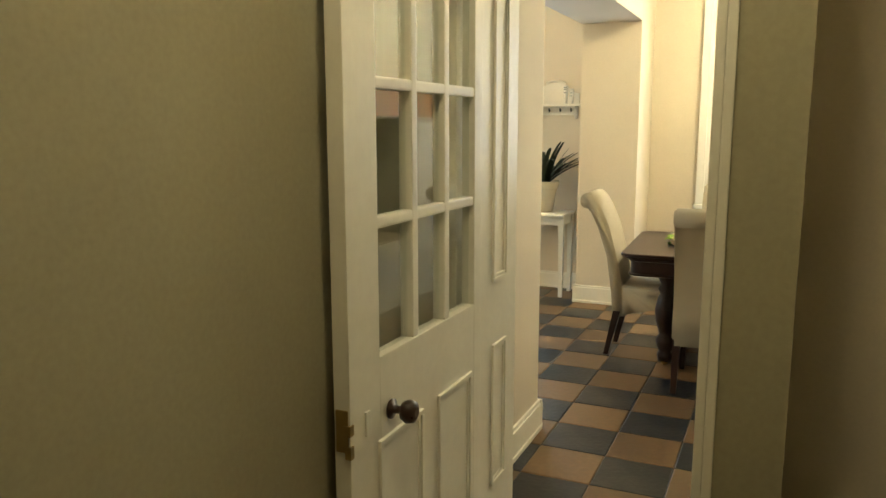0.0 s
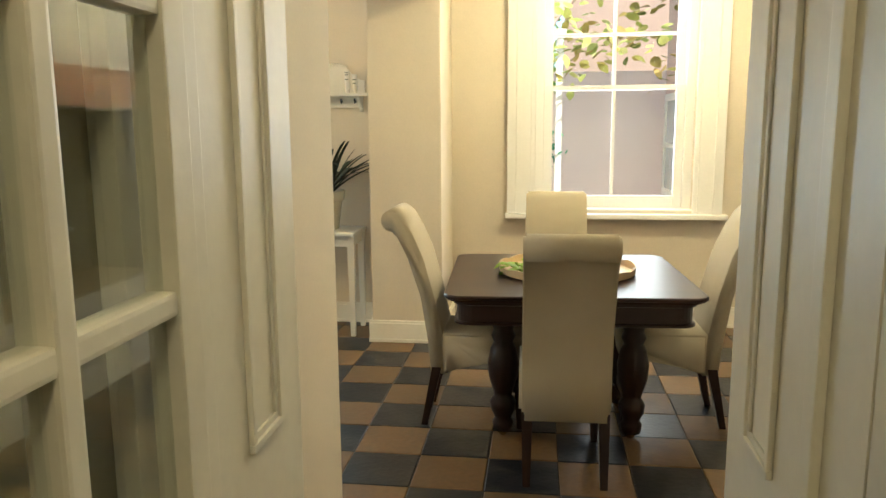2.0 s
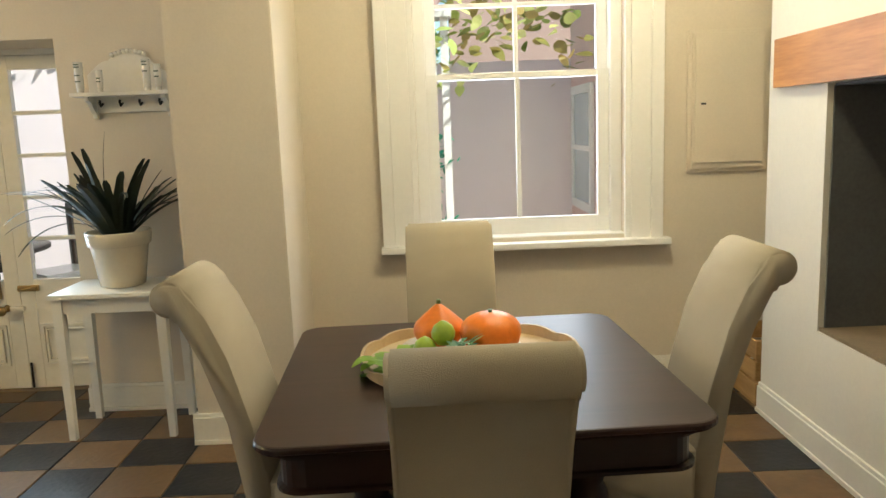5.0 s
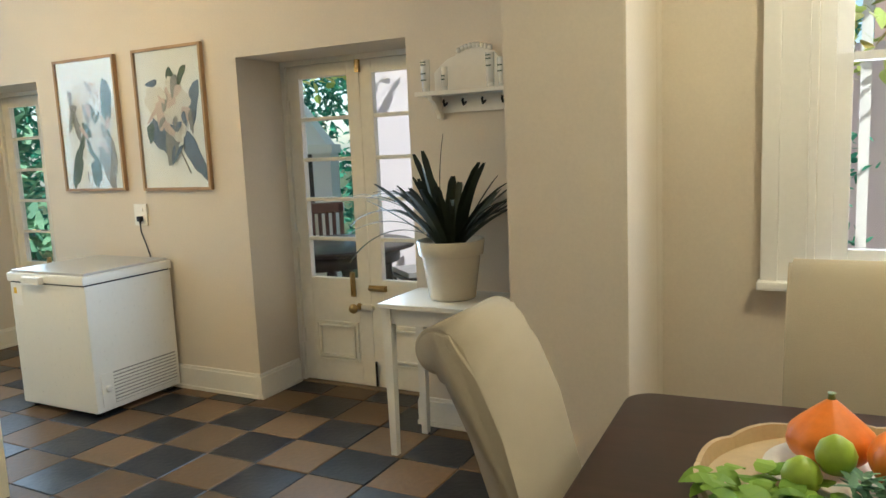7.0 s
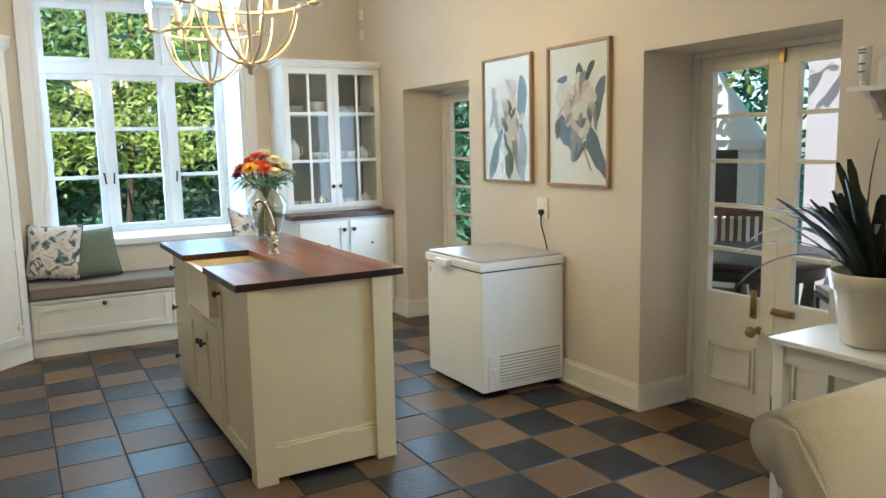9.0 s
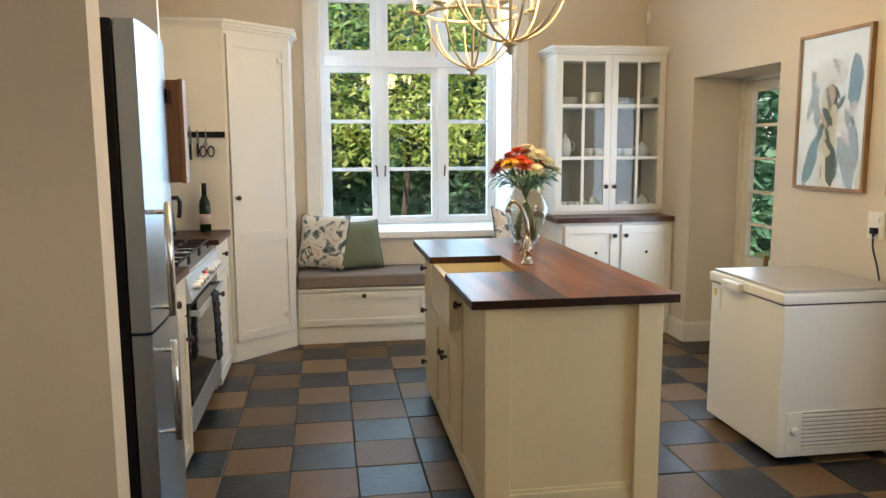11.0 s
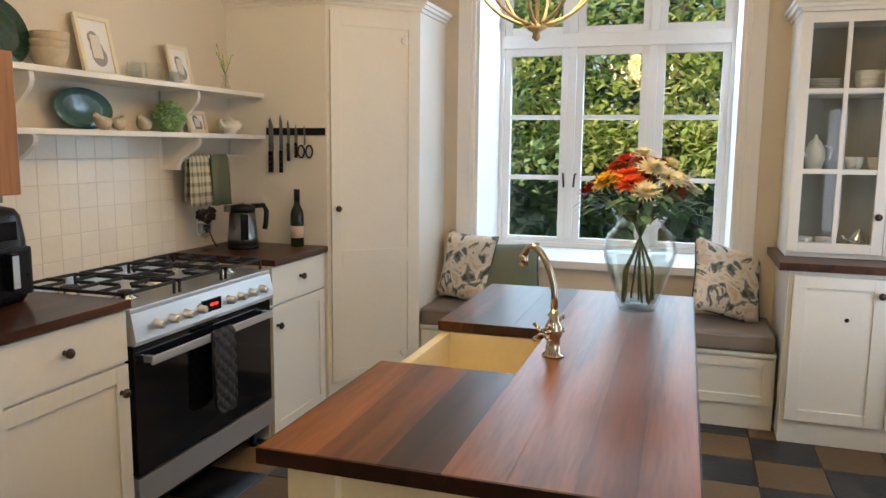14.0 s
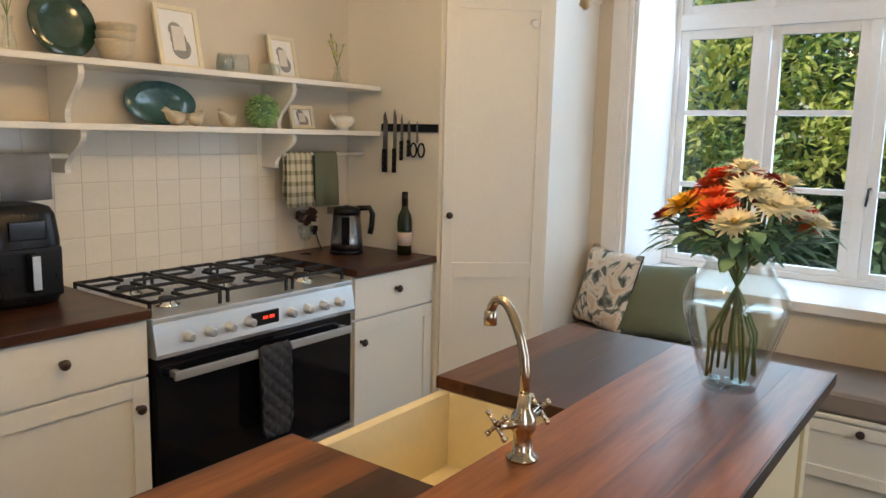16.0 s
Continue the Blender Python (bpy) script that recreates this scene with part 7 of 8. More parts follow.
def air_fryer():
    root = thing("air_fryer", "glossy black air fryer on the worktop", "air fryer", (-4.545, 3.09, IZ))
    n = 40

    def loop(k):
        out = []
        for q in range(n):
            a = 2 * math.pi * q / n
            c, s = math.cos(a), math.sin(a)
            r = 1 / (abs(c) ** 4 + abs(s) ** 4) ** 0.25
            out.append((0.135 * k * r * c, 0.135 * k * r * s))
        return out
    bm = bmesh.new()
    rings = [[bm.verts.new((x, y, z)) for x, y in loop(k)] for k, z in ((0.86, 0.0), (0.95, 0.02), (1.0, 0.10), (0.97, 0.22), (0.90, 0.305), (0.80, 0.33), (0.55, 0.34))]
    for a, b in zip(rings, rings[1:]):
        for k in range(n):
            bm.faces.new((a[k], a[(k + 1) % n], b[(k + 1) % n], b[k])).smooth = True
    bm.faces.new(rings[0][::-1]), bm.faces.new(rings[-1])
    part("body", bm, M["black"], root)
    d = part("drawer", boxes(((-0.105, 0.105, 0.03), (0.105, 0.143, 0.20)), bevel=0.012), M["black"], root)
    part("handle", boxes(((-0.016, 0.143, 0.055), (0.016, 0.178, 0.185)), bevel=0.008), M["black"], d)
    part("handle_trim", boxes(((-0.013, 0.1785, 0.065), (0.013, 0.182, 0.178)), bevel=0.002), M["steel"], d, "steel handle trim")
    part("control_panel", boxes(((-0.06, 0.118, 0.225), (0.06, 0.131, 0.29)), bevel=0.004), M["dark_glass"], root)


air_fryer()


def oven_mitt():
    root = thing("oven_mitt", "grey quilted oven glove draped over the oven handle", "oven glove", (-5.29, 3.556, 0.013))
    bm = bmesh.new()
    nu, nv = 24, 64
    grid = []
    for i in range(nu + 1):
        col = []
        for j in range(nv + 1):
            u, w = -0.075 + 0.15 * i / nu, j / nv
            z = 0.70 - 0.37 * w
            y = 0.014 + 0.008 * w + 0.013 * (abs(math.sin(math.pi * (i / nu * 2.5 + j / nv * 6.5))) * abs(math.sin(math.pi * (i / nu * 2.5 - j / nv * 6.5)))) ** 0.6
            if w < 0.05:
                y -= 0.014 * (1 - w / 0.05)
            if w > 0.93:
                u *= 1 - 0.35 * (w - 0.93) / 0.07
            col.append(bm.verts.new((u, y, z)))
        grid.append(col)
    for a, b in zip(grid, grid[1:]):
        for j in range(nv):
            bm.faces.new((a[j], b[j], b[j + 1], a[j + 1])).smooth = True
    ob = part("cloth", bm, M["quilt"], root)
    md = ob.modifiers.new("thickness", "SOLIDIFY")
    md.thickness = 0.009
    part("edging", tube(bmesh.new(), [(-0.076, 0.012, 0.69), (-0.077, 0.020, 0.52), (-0.076, 0.024, 0.37), (-0.05, 0.025, 0.332), (0.05, 0.025, 0.332), (0.076, 0.024, 0.37), (0.077, 0.020, 0.52), (0.076, 0.012, 0.69)], 0.005, 6), M["black"], root)


oven_mitt()

# ---- vase of flowers on the island ----


def flower_vase():
    root = thing("flower_vase", "clear glass vase of red, yellow and cream flowers", "vase", (-5.27, 5.285, IZ))
    root.scale = (1.15, 1.15, 1.0)
    part("glass", lathe(bmesh.new(), [(0.055, 0.0), (0.058, 0.012), (0.075, 0.07), (0.105, 0.18), (0.109, 0.22), (0.098, 0.26), (0.075, 0.29), (0.066, 0.31), (0.088, 0.352), (0.085, 0.353), (0.062, 0.312), (0.071, 0.288), (0.094, 0.257), (0.105, 0.22), (0.10, 0.18), (0.071, 0.07), (0.05, 0.02), (0.002, 0.018)], (0, 0, 0), 36), M["vase"], root)
    part("water", lathe(bmesh.new(), [(0.002, 0.0185), (0.049, 0.0205), (0.070, 0.07), (0.098, 0.175), (0.1, 0.20), (0.002, 0.20)], (0, 0, 0), 32), M["water"], root)
    rs = random.Random(15)

    def head(tip, d, material, r, n, layers, centre):
        d = Vector(d).normalized()
        v, f = [], []
        u = d.orthogonal().normalized()
        w = d.cross(u)
        for q in range(layers):
            m = n - 3 * q
            for k in range(m):
                a = 2 * math.pi * (k + 0.5 * q) / m + rs.uniform(-0.1, 0.1)
                out = u * math.cos(a) + w * math.sin(a)
                dirn = out + d * (0.15 + 0.45 * q)
                leaf_blade(v, f, Vector(tip) + d * 0.004 * q + out * 0.006, dirn, d, r * (1 - 0.2 * q) * rs.uniform(0.85, 1.08), r * 0.21, rs.uniform(-0.1, 0.25), 3)
        ob = leaf_object("bloom", v, f, M[material])
        ob.parent = root
        c = part("eye", lathe(bmesh.new(), [(0.002, 0.0), (0.009, 0.004), (0.008, 0.010), (0.002, 0.013)], tip, 8), M[centre], ob)

    heads = []
    for k in range(24):
        a = 2.399 * k
        rr = 0.135 * math.sqrt((k + 0.5) / 24)
        # warm colours gather on one side, cream on the other
        x, y = rr * math.cos(a) * 0.95, rr * math.sin(a) * 1.15
        z = 0.415 + 0.105 * (1 - (rr / 0.135) ** 2) + rs.uniform(-0.03, 0.02)
        heads.append((x, y, z))
    for k, (x, y, z) in enumerate(heads):
        d = (x * 3.2, y * 3.2, 0.55)
        s = y - 0.35 * x
        if y < -0.095:
            m = ("petal_yellow", "petal_dark")[k % 2]
        elif s < -0.03:
            m = "petal_red"
        elif x < -0.05:
            m = ("petal_red", "petal_dark")[k % 2]
        else:
            m = "petal_cream"
        head((x, y, z), d, m, rs.uniform(0.042, 0.052), 26, 4, "petal_yellow" if m == "petal_cream" else "knob")
        st = [(-x * 0.45 + rs.uniform(-0.012, 0.012), -y * 0.45 + rs.uniform(-0.012, 0.012), 0.03), (-x * 0.42, -y * 0.42, 0.14), (x * 0.2, y * 0.2, 0.31), (x * 0.7, y * 0.7, 0.38), (x, y, z)]
        part("stem", tube(bmesh.new(), st if k % 2 == 0 else st[2:], 0.0034, 6), M["stem"], root)
    v, f = [], []
    for k in range(230):
        a, r = rs.uniform(0, 6.28), rs.uniform(0.02, 0.15)
        leaf_blade(v, f, (r * math.cos(a), r * math.sin(a), rs.uniform(0.34, 0.42)), (math.cos(a), math.sin(a), rs.uniform(-0.3, 0.9)), (0, 0, 1), rs.uniform(0.04, 0.08), rs.uniform(0.015, 0.032), 0.4, 3)
    ob = leaf_object("foliage", v, f, M["leaf_dark"])
    ob.parent = root
    tagged(ob, kind="stuff")
    for k in range(7):
        a = 1.2 + rs.uniform(-0.9, 0.9)
        tip = Vector((0.20 * math.cos(a) - 0.02, 0.20 * math.sin(a), rs.uniform(0.36, 0.50)))
        v, f = [], []
        for q in range(26):
            t = 0.35 + 0.65 * q / 26
            p = Vector((0, 0, 0.33)).lerp(tip, t)
            for s in (-1, 1):
                leaf_blade(v, f, p, Vector((math.cos(a) * 0.5 - s * math.sin(a), math.sin(a) * 0.5 + s * math.cos(a), 0.1)), (0, 0, 1), 0.03 * (1.1 - t * 0.6), 0.007, 0.1, 1)
        ob = leaf_object("fern_frond", v, f, M["leaf_dark"])
        ob.parent = root


flower_vase()

# ---- cushions on the bench ----


def scatter_cushion(x, y, z, size, rot, material, label, thick=0.07):
    root = thing("scatter_cushion", label, "cushion", group="cushions on the window bench")
    root.matrix_basis = pose(x, y, z, *rot)
    bm = bmesh.new()
    n = 14
    sheets = []
    for s in (-1, 1):
        g = []
        for i in range(n + 1):
            row = []
            for j in range(n + 1):
                u, w = -1 + 2 * i / n, -1 + 2 * j / n
                edge = max(abs(u), abs(w))
                t = thick * (1 - edge ** 3.2) ** 0.75
                pin = 1 - 0.07 * (1 - abs(w) ** 2) * abs(u) ** 4
                pin2 = 1 - 0.07 * (1 - abs(u) ** 2) * abs(w) ** 4
                row.append(bm.verts.new((u * size / 2 * pin, s * t + 0.004 * math.sin(5 * u + 3 * w), w * size / 2 * pin2 + size / 2)))
            g.append(row)
        sheets.append(g)
        for a, b in zip(g, g[1:]):
            for j in range(n):
                bm.faces.new((a[j], b[j], b[j + 1], a[j + 1])).smooth = True
    bmesh.ops.remove_doubles(bm, verts=bm.verts, dist=0.004)
    part("cover", bm, material, root)
    c = size / 2 * 0.985
    pts = [(-c, 0, 0.01), (-c * 0.94, 0, c), (-c, 0, 2 * c), (0, 0, 2 * c - 0.02), (c, 0, 2 * c), (c * 0.94, 0, c), (c, 0, 0.01), (0, 0, 0.02), (-c, 0, 0.01)]
    part("piping", tube(bmesh.new(), pts, 0.004, 6), M["quilt"], root)


scatter_cushion(-7.03, 4.11, 0.53, 0.44, (-16, 0, 60), M["floral"], "floral cotton scatter cushion propped on the bench")
scatter_cushion(-7.0, 4.43, 0.528, 0.40, (-20, 0, 108), M["green_cloth"], "plain sage green scatter cushion leaning on the floral one")
scatter_cushion(-7.00, 5.68, 0.55, 0.45, (-26, 16, 118), M["floral"], "floral cotton scatter cushion at the dresser end of the bench")

# ---- crockery in the dresser ----


def crockery():
    xb = -7.0
    rc = random.Random(9)
    for z, items in ((1.793, ("stack", "bowl", "stack", "stack")), (1.388, ("jug", "cups", "cups", "pot")), (0.963, ("cups", "silver", "cups", "pot"))):
        for k, kind in enumerate(items):
            y = 6.09 + 0.215 * k + rc.uniform(-0.02, 0.02)
            if kind == "stack":
                for q in range(5):
                    single("plate", lathe(bmesh.new(), [(0.05, 0.0), (0.075, 0.008), (0.082, 0.012), (0.075, 0.012), (0.04, 0.006)], (0, 0, 0), 20), M["china"], "white china plate in a stack behind glass", "plate", (xb, y, z + 0.0135 * q), 0, "stacked plates in the dresser")
            elif kind == "bowl":
                for q in range(3):
                    single("bowl", lathe(bmesh.new(), [(0.03, 0.0), (0.06, 0.02), (0.075, 0.06), (0.071, 0.06), (0.055, 0.022), (0.004, 0.012)], (0, 0, 0), 20), M["china"], "white china bowl in a stack behind glass", "bowl", (xb, y, z + 0.022 * q), 0, "stacked bowls in the dresser")
            elif kind == "cups":
                for q in (-1, 1):
                    cup = thing("tea_cup", "white china tea cup behind the dresser glass", "cup", (xb + 0.03, y + 0.052 * q, z), 0, "tea cups in the dresser")
                    cup.scale = (1.3, 1.3, 1.3)
                    part("bowl", lathe(bmesh.new(), [(0.02, 0.0), (0.03, 0.02), (0.036, 0.055), (0.033, 0.055), (0.027, 0.02), (0.002, 0.01)], (0, 0, 0), 18), M["china"], cup)
                    part("handle", tube(bmesh.new(), [(0.034, 0, 0.045), (0.052, 0, 0.04), (0.05, 0, 0.02), (0.03, 0, 0.015)], 0.004, 6), M["china"], cup)
            else:
                silver = kind == "silver"
                tall = kind == "jug"
                pot = thing("coffee_pot" if tall else "sugar_pot", "tarnished silver pot in the dresser" if silver else "white china pot with a curved spout in the dresser", "pot", (xb, y, z))
                s = 1.5 if tall else 1.0
                m = M["chrome"] if silver else M["china"]
                part("body", lathe(bmesh.new(), [(0.035, 0.0), (0.04, 0.008), (0.052, 0.04 * s), (0.05, 0.07 * s), (0.035, 0.09 * s), (0.036, 0.095 * s), (0.012, 0.11 * s), (0.010, 0.12 * s), (0.002, 0.125 * s)], (0, 0, 0), 20), m, pot)
                part("spout", tube(bmesh.new(), [(0.02, -0.045, 0.05 * s), (0.03, -0.075, 0.07 * s), (0.035, -0.085, 0.09 * s)], 0.010, 8, 0.006), m, pot)
                part("handle", tube(bmesh.new(), [(0, 0.045, 0.085 * s), (0, 0.08, 0.075 * s), (0, 0.075, 0.04 * s), (0, 0.05, 0.035 * s)], 0.005, 6), m, pot)


crockery()
for y in (6.22, 6.63):
    single("vent_hole", lathe(bmesh.new(), [(0.011, 0.0), (0.011, 0.002), (0.008, 0.003)], (-6.6495, y, 0.66), 12, "X"), M["black"], "small dark round vent plug in the dresser door", "vent plug", group="dresser vents")

# ---- outside ----
structure("ground", boxes(((-45, 7.6, -0.30), (30, 50, -0.16)), ((-45, -30, -0.30), (-8.2, 7.6, -0.16))), M["lawn"], "garden lawn reaching to the trees", "ground")
structure("patio", boxes(((-9.5, 7.35, -0.16), (3.5, 9.8, -0.05))), M["paving"], "brown paved patio behind the house, lightened to bounce light", "paving")
structure("garden_wall", boxes(((-4.50, 9.55, -0.05), (-0.72, 9.75, 4.2)), ((-0.72, 9.55, -0.05), (3.4, 9.75, 2.0))), M["lilac"], "pale lilac rendered patio wall", "wall")
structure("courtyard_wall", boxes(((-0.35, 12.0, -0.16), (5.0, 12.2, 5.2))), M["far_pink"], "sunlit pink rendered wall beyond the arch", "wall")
ac = [(0.98 + 1.02 * math.cos(radians(q)) * -1 - 0.62, 2.02 + 0.95 * math.sin(radians(q))) for q in range(0, 181, 10)]
structure("arch_wall", prism(bmesh.new(), [(3.4, 2.0), (3.4, 4.2), (-0.72, 4.2), (-0.72, 2.0)] + ac, 9.55, 9.75, "Y"), M["pink"], "pink rendered wall with a round arch", "wall")
structure("porch_pier", boxes(((0.62, 8.55, -0.05), (1.6, 9.55, 3.4))), M["pink"], "pink rendered porch pier", "pier")
structure("porch_trellis", boxes(((-0.51, 8.95, -0.05), (-0.45, 9.01, 2.35)), ((-0.66, 9.1, -0.05), (-0.63, 9.13, 2.3)), ((-0.70, 8.93, 2.3), (-0.42, 9.16, 2.36))), M["window"], "white painted timber trellis post", "trellis")


def porch_window():
    root = tagged(thing("window_3", "white painted window in the porch pier", "window", (0.62, 9.02, 0), 0), kind="structure")
    part("frame", boxes(((-0.03, -0.40, 0.75), (0.0, -0.33, 1.75)), ((-0.03, 0.33, 0.75), (0.0, 0.40, 1.75)), ((-0.03, -0.33, 1.68), (0.0, 0.33, 1.75)), ((-0.03, -0.33, 0.75), (0.0, 0.33, 0.82)), ((-0.03, -0.33, 1.23), (0.0, 0.33, 1.27)), bevel=0.004), M["window"], root)
    part("pane", boxes(((-0.012, -0.33, 0.82), (-0.004, 0.33, 1.68))), M["sky_glass"], root)


porch_window()


def braai():
    root = thing("outdoor_fireplace", "white plastered outdoor fireplace with a tapering chimney", "outdoor fireplace", (-6.45, 10.4, -0.16), 28)
    part("base", boxes(((-0.75, -0.35, 0), (-0.62, 0.35, 0.85)), ((0.62, -0.35, 0), (0.75, 0.35, 0.85)), ((-0.06, -0.35, 0), (0.06, 0.35, 0.85)), ((-0.75, 0.25, 0), (0.75, 0.35, 0.85)), ((-0.78, -0.38, 0.85), (0.78, 0.38, 0.95))), M["ceiling"], root)
    part("firebox", boxes(((-0.75, -0.35, 0.95), (-0.55, 0.35, 1.55)), ((0.55, -0.35, 0.95), (0.75, 0.35, 1.55)), ((-0.75, 0.28, 0.95), (0.75, 0.35, 1.55)), ((-0.78, -0.38, 1.55), (0.78, 0.38, 1.65))), M["ceiling"], root)
    part("firebrick", boxes(((-0.55, 0.2, 0.95), (0.55, 0.279, 1.55)), ((-0.35, -0.1, 0.95), (0.2, 0.15, 1.15))), M["soot"], root, "sooty firebrick lining")
    bm = bmesh.new()
    lo = [bm.verts.new(p) for p in ((-0.72, -0.34, 1.65), (0.72, -0.34, 1.65), (0.72, 0.34, 1.65), (-0.72, 0.34, 1.65))]
    hi = [bm.verts.new(p) for p in ((-0.22, -0.16, 2.4), (0.22, -0.16, 2.4), (0.22, 0.3, 2.4), (-0.22, 0.3, 2.4))]
    top = [bm.verts.new(p) for p in ((-0.22, -0.16, 3.4), (0.22, -0.16, 3.4), (0.22, 0.3, 3.4), (-0.22, 0.3, 3.4))]
    for a, b in ((lo, hi), (hi, top)):
        for k in range(4):
            bm.faces.new((a[k], a[(k + 1) % 4], b[(k + 1) % 4], b[k]))
    bm.faces.new(lo[::-1]), bm.faces.new(top)
    part("chimney", bm, M["ceiling"], root)


braai()


def patio_table():
    root = thing("patio_table", "round dark wooden patio table", "table", (-4.15, 8.45, -0.05))
    part("tabletop", lathe(bmesh.new(), [(0.58, 0.70), (0.62, 0.71), (0.62, 0.735), (0.60, 0.745), (0.01, 0.745)], (0, 0, 0), 40), M["leg_wood"], root)
    part("apron", lathe(bmesh.new(), [(0.50, 0.60), (0.50, 0.70)], (0, 0, 0), 32), M["leg_wood"], root)
    for k in range(4):
        a = math.pi / 4 + math.pi / 2 * k
        part("leg", lathe(bmesh.new(), [(0.03, 0.0), (0.045, 0.1), (0.03, 0.2), (0.055, 0.35), (0.035, 0.5), (0.05, 0.60)], (0.4 * math.cos(a), 0.4 * math.sin(a), 0), 14), M["leg_wood"], root)


patio_table()


def patio_chair():
    root = thing("patio_chair", "dark slatted wooden patio chair with a pale cushion", "chair", group="patio chairs")
    m = M["leg_wood"]
    part("seat", boxes(((-0.22, -0.22, 0.41), (0.22, 0.22, 0.44)), bevel=0.004), m, root)
    part("cushion", boxes(((-0.21, -0.21, 0.441), (0.21, 0.20, 0.485)), bevel=0.015), M["china"], root, "pale seat cushion")
    for x in (-0.2, 0.2):
        part("leg", boxes(((x - 0.02, -0.22, 0), (x + 0.02, -0.18, 0.41))), m, root)
        part("back_post", boxes(((x - 0.02, 0.18, 0), (x + 0.02, 0.22, 0.98))), m, root)
    for x in (-0.13, -0.065, 0.0, 0.065, 0.13):
        part("slat", boxes(((x - 0.018, 0.19, 0.44), (x + 0.018, 0.205, 0.92))), m, root)
    part("top_rail", boxes(((-0.22, 0.18, 0.90), (0.22, 0.22, 1.0)), bevel=0.01), m, root)
    return root


pc = patio_chair()
pc.matrix_basis = pose(-3.65, 8.95, -0.05, 0, 0, -40)
copy_thing(pc, pose(-4.75, 9.05, -0.05, 0, 0, 40))


def foliage(name, label, count, size, material, place, seed, lean=(0, 0, 0.2), bend=0.3, category="hedge", wide=1.0):
    """Thousands of small pointed leaves in tufts with gaps between them."""
    rf = random.Random(seed)
    v, f = [], []
    while len(f) < count * 2:
        c = Vector(place(rf))
        n = rf.randint(5, 12)
        for k in range(n):
            d = Vector((rf.gauss(0, 1) + lean[0], rf.gauss(0, 1) + lean[1], rf.gauss(0, 0.8) + lean[2]))
            p = c + Vector((rf.gauss(0, 1), rf.gauss(0, 1), rf.gauss(0, 1))) * size * 1.1
            leaf_blade(v, f, p, d, (rf.gauss(0, 0.5), rf.gauss(0, 0.5), 1), size * rf.uniform(0.7, 1.4), size * rf.uniform(0.4, 0.65) * wide, bend, 2 if wide == 1.0 else 4)
    ob = leaf_object(name, v, f, material)
    return tagged(ob, label, category, kind="stuff")


def wob(y, z):
    return 0.45 * math.sin(1.9 * y + 0.6) + 0.35 * math.sin(2.7 * z + 1.3 * y) + 0.25 * math.sin(4.3 * y - 2.1 * z)


# sun and shade by leaf colour: dark behind and low, bright above
foliage("hedge", "deep hedge tinted for shade behind the kitchen window", 26000, 0.28, M["leaf_dark"], lambda r: (lambda y, z: (-12.3 + 0.4 * wob(y, z), y, z))(r.uniform(-1.5, 11), r.uniform(-0.2, 6.0)), 1)
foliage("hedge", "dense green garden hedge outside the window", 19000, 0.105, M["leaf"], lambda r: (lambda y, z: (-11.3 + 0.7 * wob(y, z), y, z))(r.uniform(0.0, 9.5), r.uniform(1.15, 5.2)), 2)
foliage("hedge", "shrub leaves tinted yellow-green as if sunlit", 11000, 0.10, M["leaf_sun"], lambda r: (lambda y, z: (-10.7 + 0.6 * wob(y + 1, z * 1.3), y, z))(r.uniform(0.5, 9.0), min(5.0, 1.25 + abs(r.gauss(0, 1.3)))), 3)
foliage("hedge", "cool green tree leaves beyond the patio", 30000, 0.14, M["leaf_teal"], lambda r: (lambda x, z: (x, 12.0 + 0.4 * wob(x, z), z))(r.uniform(-15, -3.5), r.uniform(-0.2, 5.5)), 4)
foliage("hedge", "tree leaves beyond the arch", 6000, 0.16, M["leaf_sun"], lambda r: (lambda x, z: (x, 12.6 + 0.5 * wob(x, z), z))(r.uniform(-3.5, 5), r.uniform(0.5, 5.5)), 5)
foliage("vine", "autumn vine leaves hanging over the patio", 300, 0.10, M["vine"], lambda r: (r.uniform(-0.95, 0.55), r.uniform(8.3, 9.3), 1.95 + abs(r.gauss(0, 0.42))), 6, category="vine", wide=1.6)
foliage("vine", "green vine leaves hanging over the patio", 300, 0.095, M["leaf_sun"], lambda r: (r.uniform(-1.0, 0.45), r.uniform(8.2, 9.2), 1.85 + abs(r.gauss(0, 0.5))), 7, category="vine", wide=1.6)
foliage("vine", "leafy vine climbing the trellis", 260, 0.05, M["leaf_teal"], lambda r: (-0.57 + r.gauss(0, 0.035), 9.06 + r.gauss(0, 0.04), r.uniform(0.2, 2.3)), 8, category="vine", wide=1.6)
foliage("vine", "vine leaves over the patio table", 1500, 0.09, M["leaf_sun"], lambda r: (r.uniform(-7.0, -3.6), r.uniform(9.2, 10.2), 2.15 + abs(r.gauss(0, 0.4))), 9, category="vine", wide=1.6)


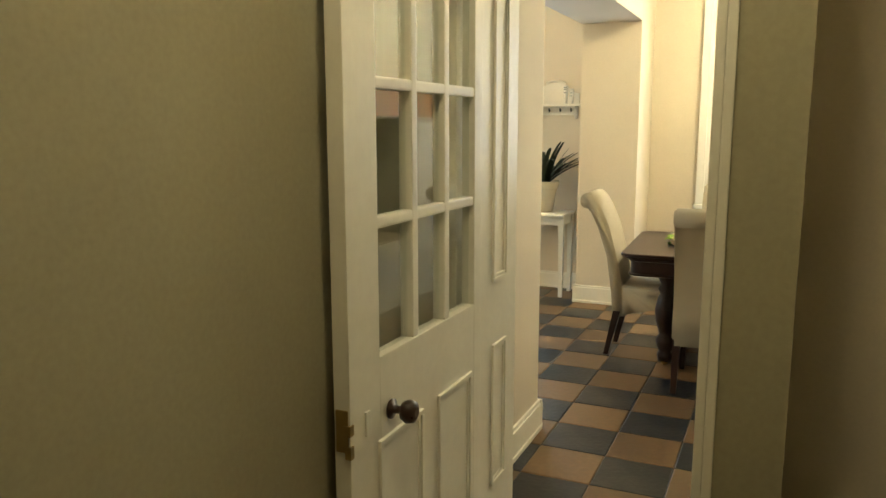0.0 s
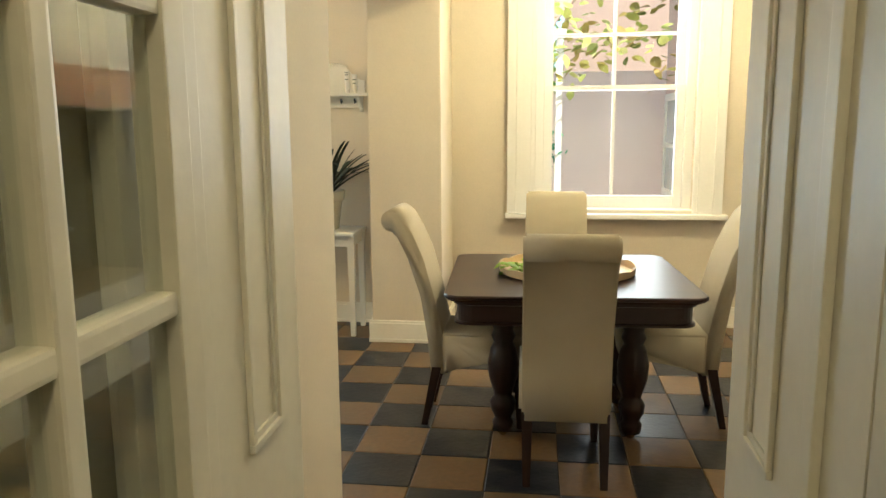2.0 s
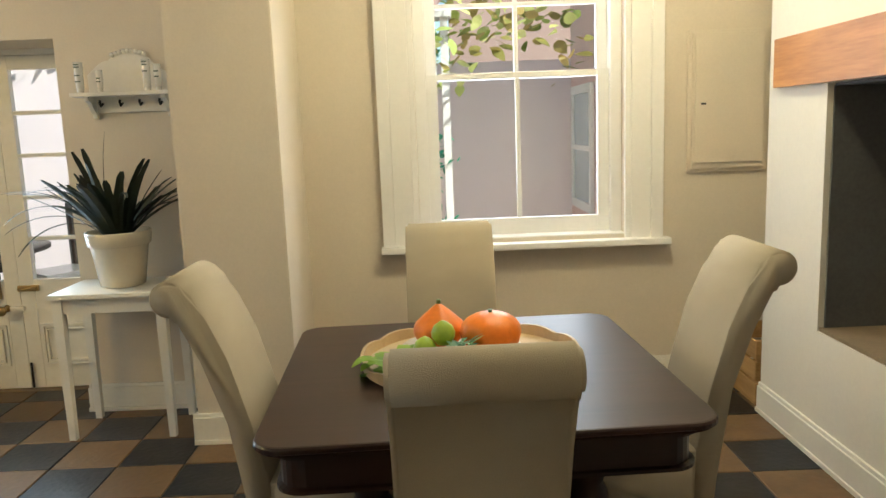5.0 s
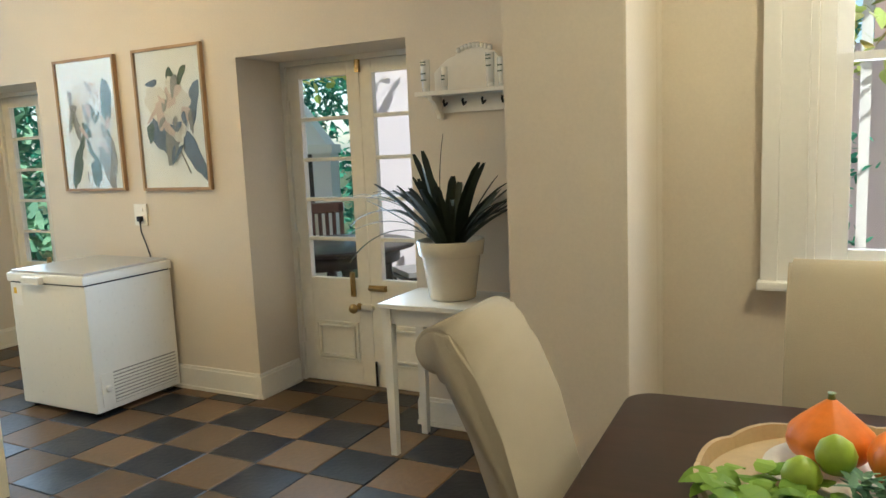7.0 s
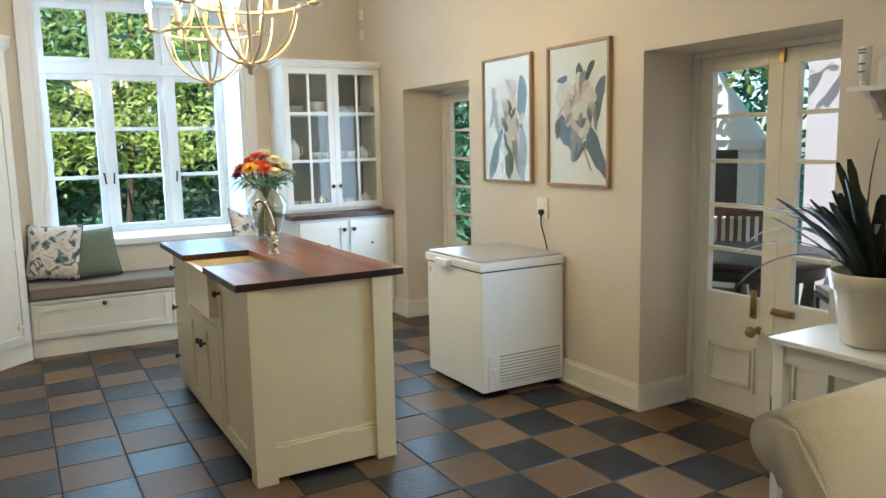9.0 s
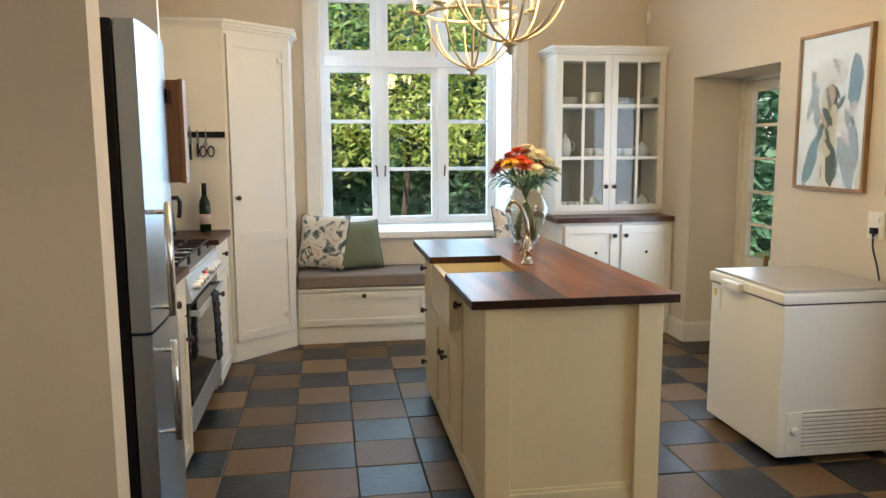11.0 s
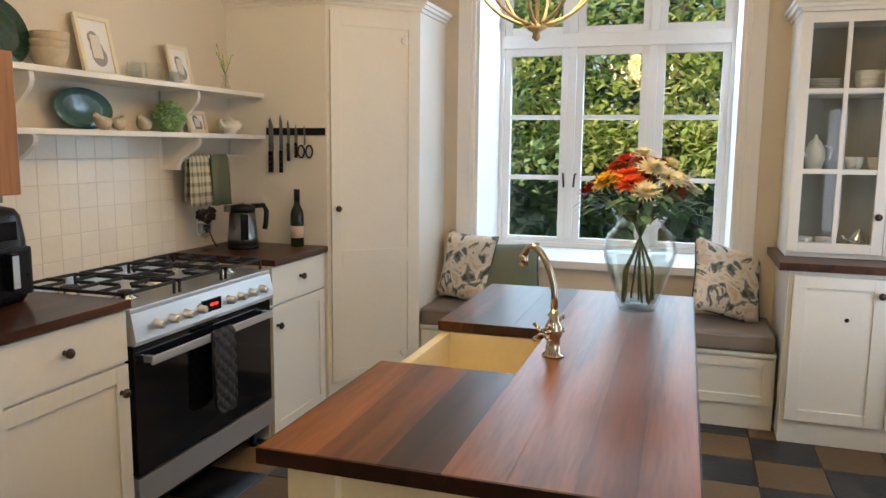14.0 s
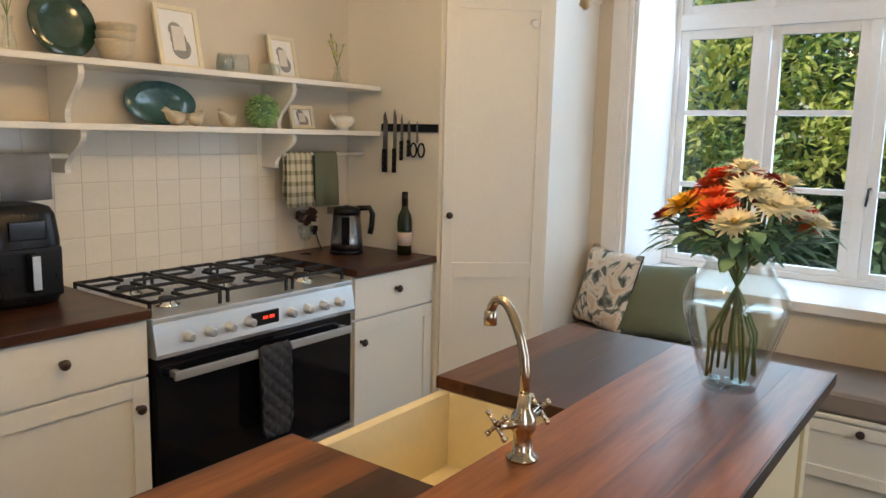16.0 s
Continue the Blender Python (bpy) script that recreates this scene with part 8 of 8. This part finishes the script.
def tree(x, y, h, seed):
    rt = random.Random(seed)
    root = thing("tree", "bare-stemmed garden tree in the hedge", "tree", (x, y, -0.16))
    part("trunk", tube(bmesh.new(), [(0, 0, 0), (0.05, 0.1, h * 0.3), (-0.03, 0.2, h * 0.65), (0.05, 0.25, h)], 0.05, 10, 0.02), M["bark"], root)
    for k in range(5):
        z = h * (0.25 + 0.13 * k)
        a = rt.uniform(0, 6.28)
        part("limb", tube(bmesh.new(), [(0.02, 0.12, z), (0.35 * math.cos(a), 0.6 * math.sin(a), z + 0.35), (0.5 * math.cos(a), 1.1 * math.sin(a), z + 0.5)], 0.02, 8, 0.005), M["bark"], root)
    v, f = [], []
    for k in range(260):
        a = rt.uniform(0, 6.28)
        leaf_blade(v, f, (0.6 * rt.gauss(0, 1), 0.6 * rt.gauss(0, 1), h + rt.gauss(0, 0.4)), (math.cos(a), math.sin(a), rt.uniform(-0.5, 0.5)), (0, 0, 1), 0.12, 0.06, 0.3, 2)
    ob = leaf_object("crown", v, f, M["leaf"])
    ob.parent = root


tree(-10.9, 5.1, 3.4, 31)

# ---- wall tiles behind the cooker ----
T = 0.108
splash = structure("tiled_splashback", boxes(((-5.87, YS + 0.0005, 0.90), (-4.14, YS + 0.004, 1.52))), M["splash_grout"], "white square-tiled splashback", "splashback")
bm = bmesh.new()
a, e = T / 2 - 0.0014, 0.002
lo = [bm.verts.new((x, 0.0, z)) for x, z in ((-a, -a), (a, -a), (a, a), (-a, a))]
mid = [bm.verts.new((x, 0.0016, z)) for x, z in ((-a, -a), (a, -a), (a, a), (-a, a))]
hi = [bm.verts.new((x, 0.0024, z)) for x, z in ((-a + e, -a + e), (a - e, -a + e), (a - e, a - e), (-a + e, a - e))]
for p, q in ((lo, mid), (mid, hi)):
    for k in range(4):
        bm.faces.new((p[k], p[(k + 1) % 4], q[(k + 1) % 4], q[k]))
bm.faces.new(hi)
wall_tile = mesh_of("wall_tile", bm, M["splash"])
rw = random.Random(12)
for i in range(16):
    for j in range(6):
        x, z = -5.87 + T * (i + 0.5), 0.882 + T * (j + 0.5)
        if z > 1.50:
            continue
        ob = new("wall_tile", wall_tile)
        ob.parent = splash
        ob.matrix_basis = pose(x, YS + 0.003, z, rw.uniform(-0.4, 0.4), 0, rw.uniform(-0.4, 0.4))

# ---- floor tiles ----
P, G = 0.305, 0.0018


def tile_mesh(name, material, sx=P, sy=P):
    bm = bmesh.new()
    a, b, e = sx / 2 - G, sy / 2 - G, 0.004
    lo = [bm.verts.new((x, y, -0.012)) for x, y in ((-a, -b), (a, -b), (a, b), (-a, b))]
    mid = [bm.verts.new((x, y, -0.003)) for x, y in ((-a, -b), (a, -b), (a, b), (-a, b))]
    hi = [bm.verts.new((x, y, 0.0)) for x, y in ((-a + e, -b + e), (a - e, -b + e), (a - e, b - e), (-a + e, b - e))]
    for p, q in ((lo, mid), (mid, hi)):
        for k in range(4):
            bm.faces.new((p[k], p[(k + 1) % 4], q[(k + 1) % 4], q[k]))
    bm.faces.new(hi)
    return mesh_of(name, bm, material)


dark_tile, light_tile = tile_mesh("tile", M["tile_dark"]), tile_mesh("tile", M["tile_light"])
rng = random.Random(4)
rest = {0: [], 1: []}
count = 0
for i in range(-9, 21):
    for j in range(-20, 11):
        cx, cy = -4.83 + P * (i + 0.5), 3.98 + P * (j + 0.5)
        kitchen = -7.4 < cx < -1.5 and 2.8 < cy < 7.3
        nook = -1.6 < cx < 1.5 and 2.1 < cy < 7.1
        passage = -1.4 < cx < 0.5 and -2.3 < cy < 2.3
        if not (kitchen or nook or passage):
            continue
        k = (i + j) % 2
        tilt = pose(cx + rng.uniform(-0.0015, 0.0015), cy + rng.uniform(-0.0015, 0.0015), rng.uniform(-0.0012, 0.0008), rng.uniform(-0.12, 0.12), rng.uniform(-0.12, 0.12), rng.uniform(-0.35, 0.35))
        near = cy > 3.2 and -6.9 < cx < 1.2 and not (-5.4 < cx < -3.9 and 4.85 < cy < 5.3)
        if near and count < 300:
            count += 1
            ob = new("tile", light_tile if k else dark_tile)
            ob.parent = floor
            ob.matrix_basis = tilt
        else:
            rest[k].append(tilt)
for k, rows in rest.items():
    bm = bmesh.new()
    for m in rows:
        bm.from_mesh(light_tile if k else dark_tile)
        bm.verts.ensure_lookup_table()
        for v in bm.verts[-12:]:
            v.co = m @ v.co
    ob = part("tiles", bm, M["tile_light" if k else "tile_dark"], floor)
    tagged(ob, kind="stuff")
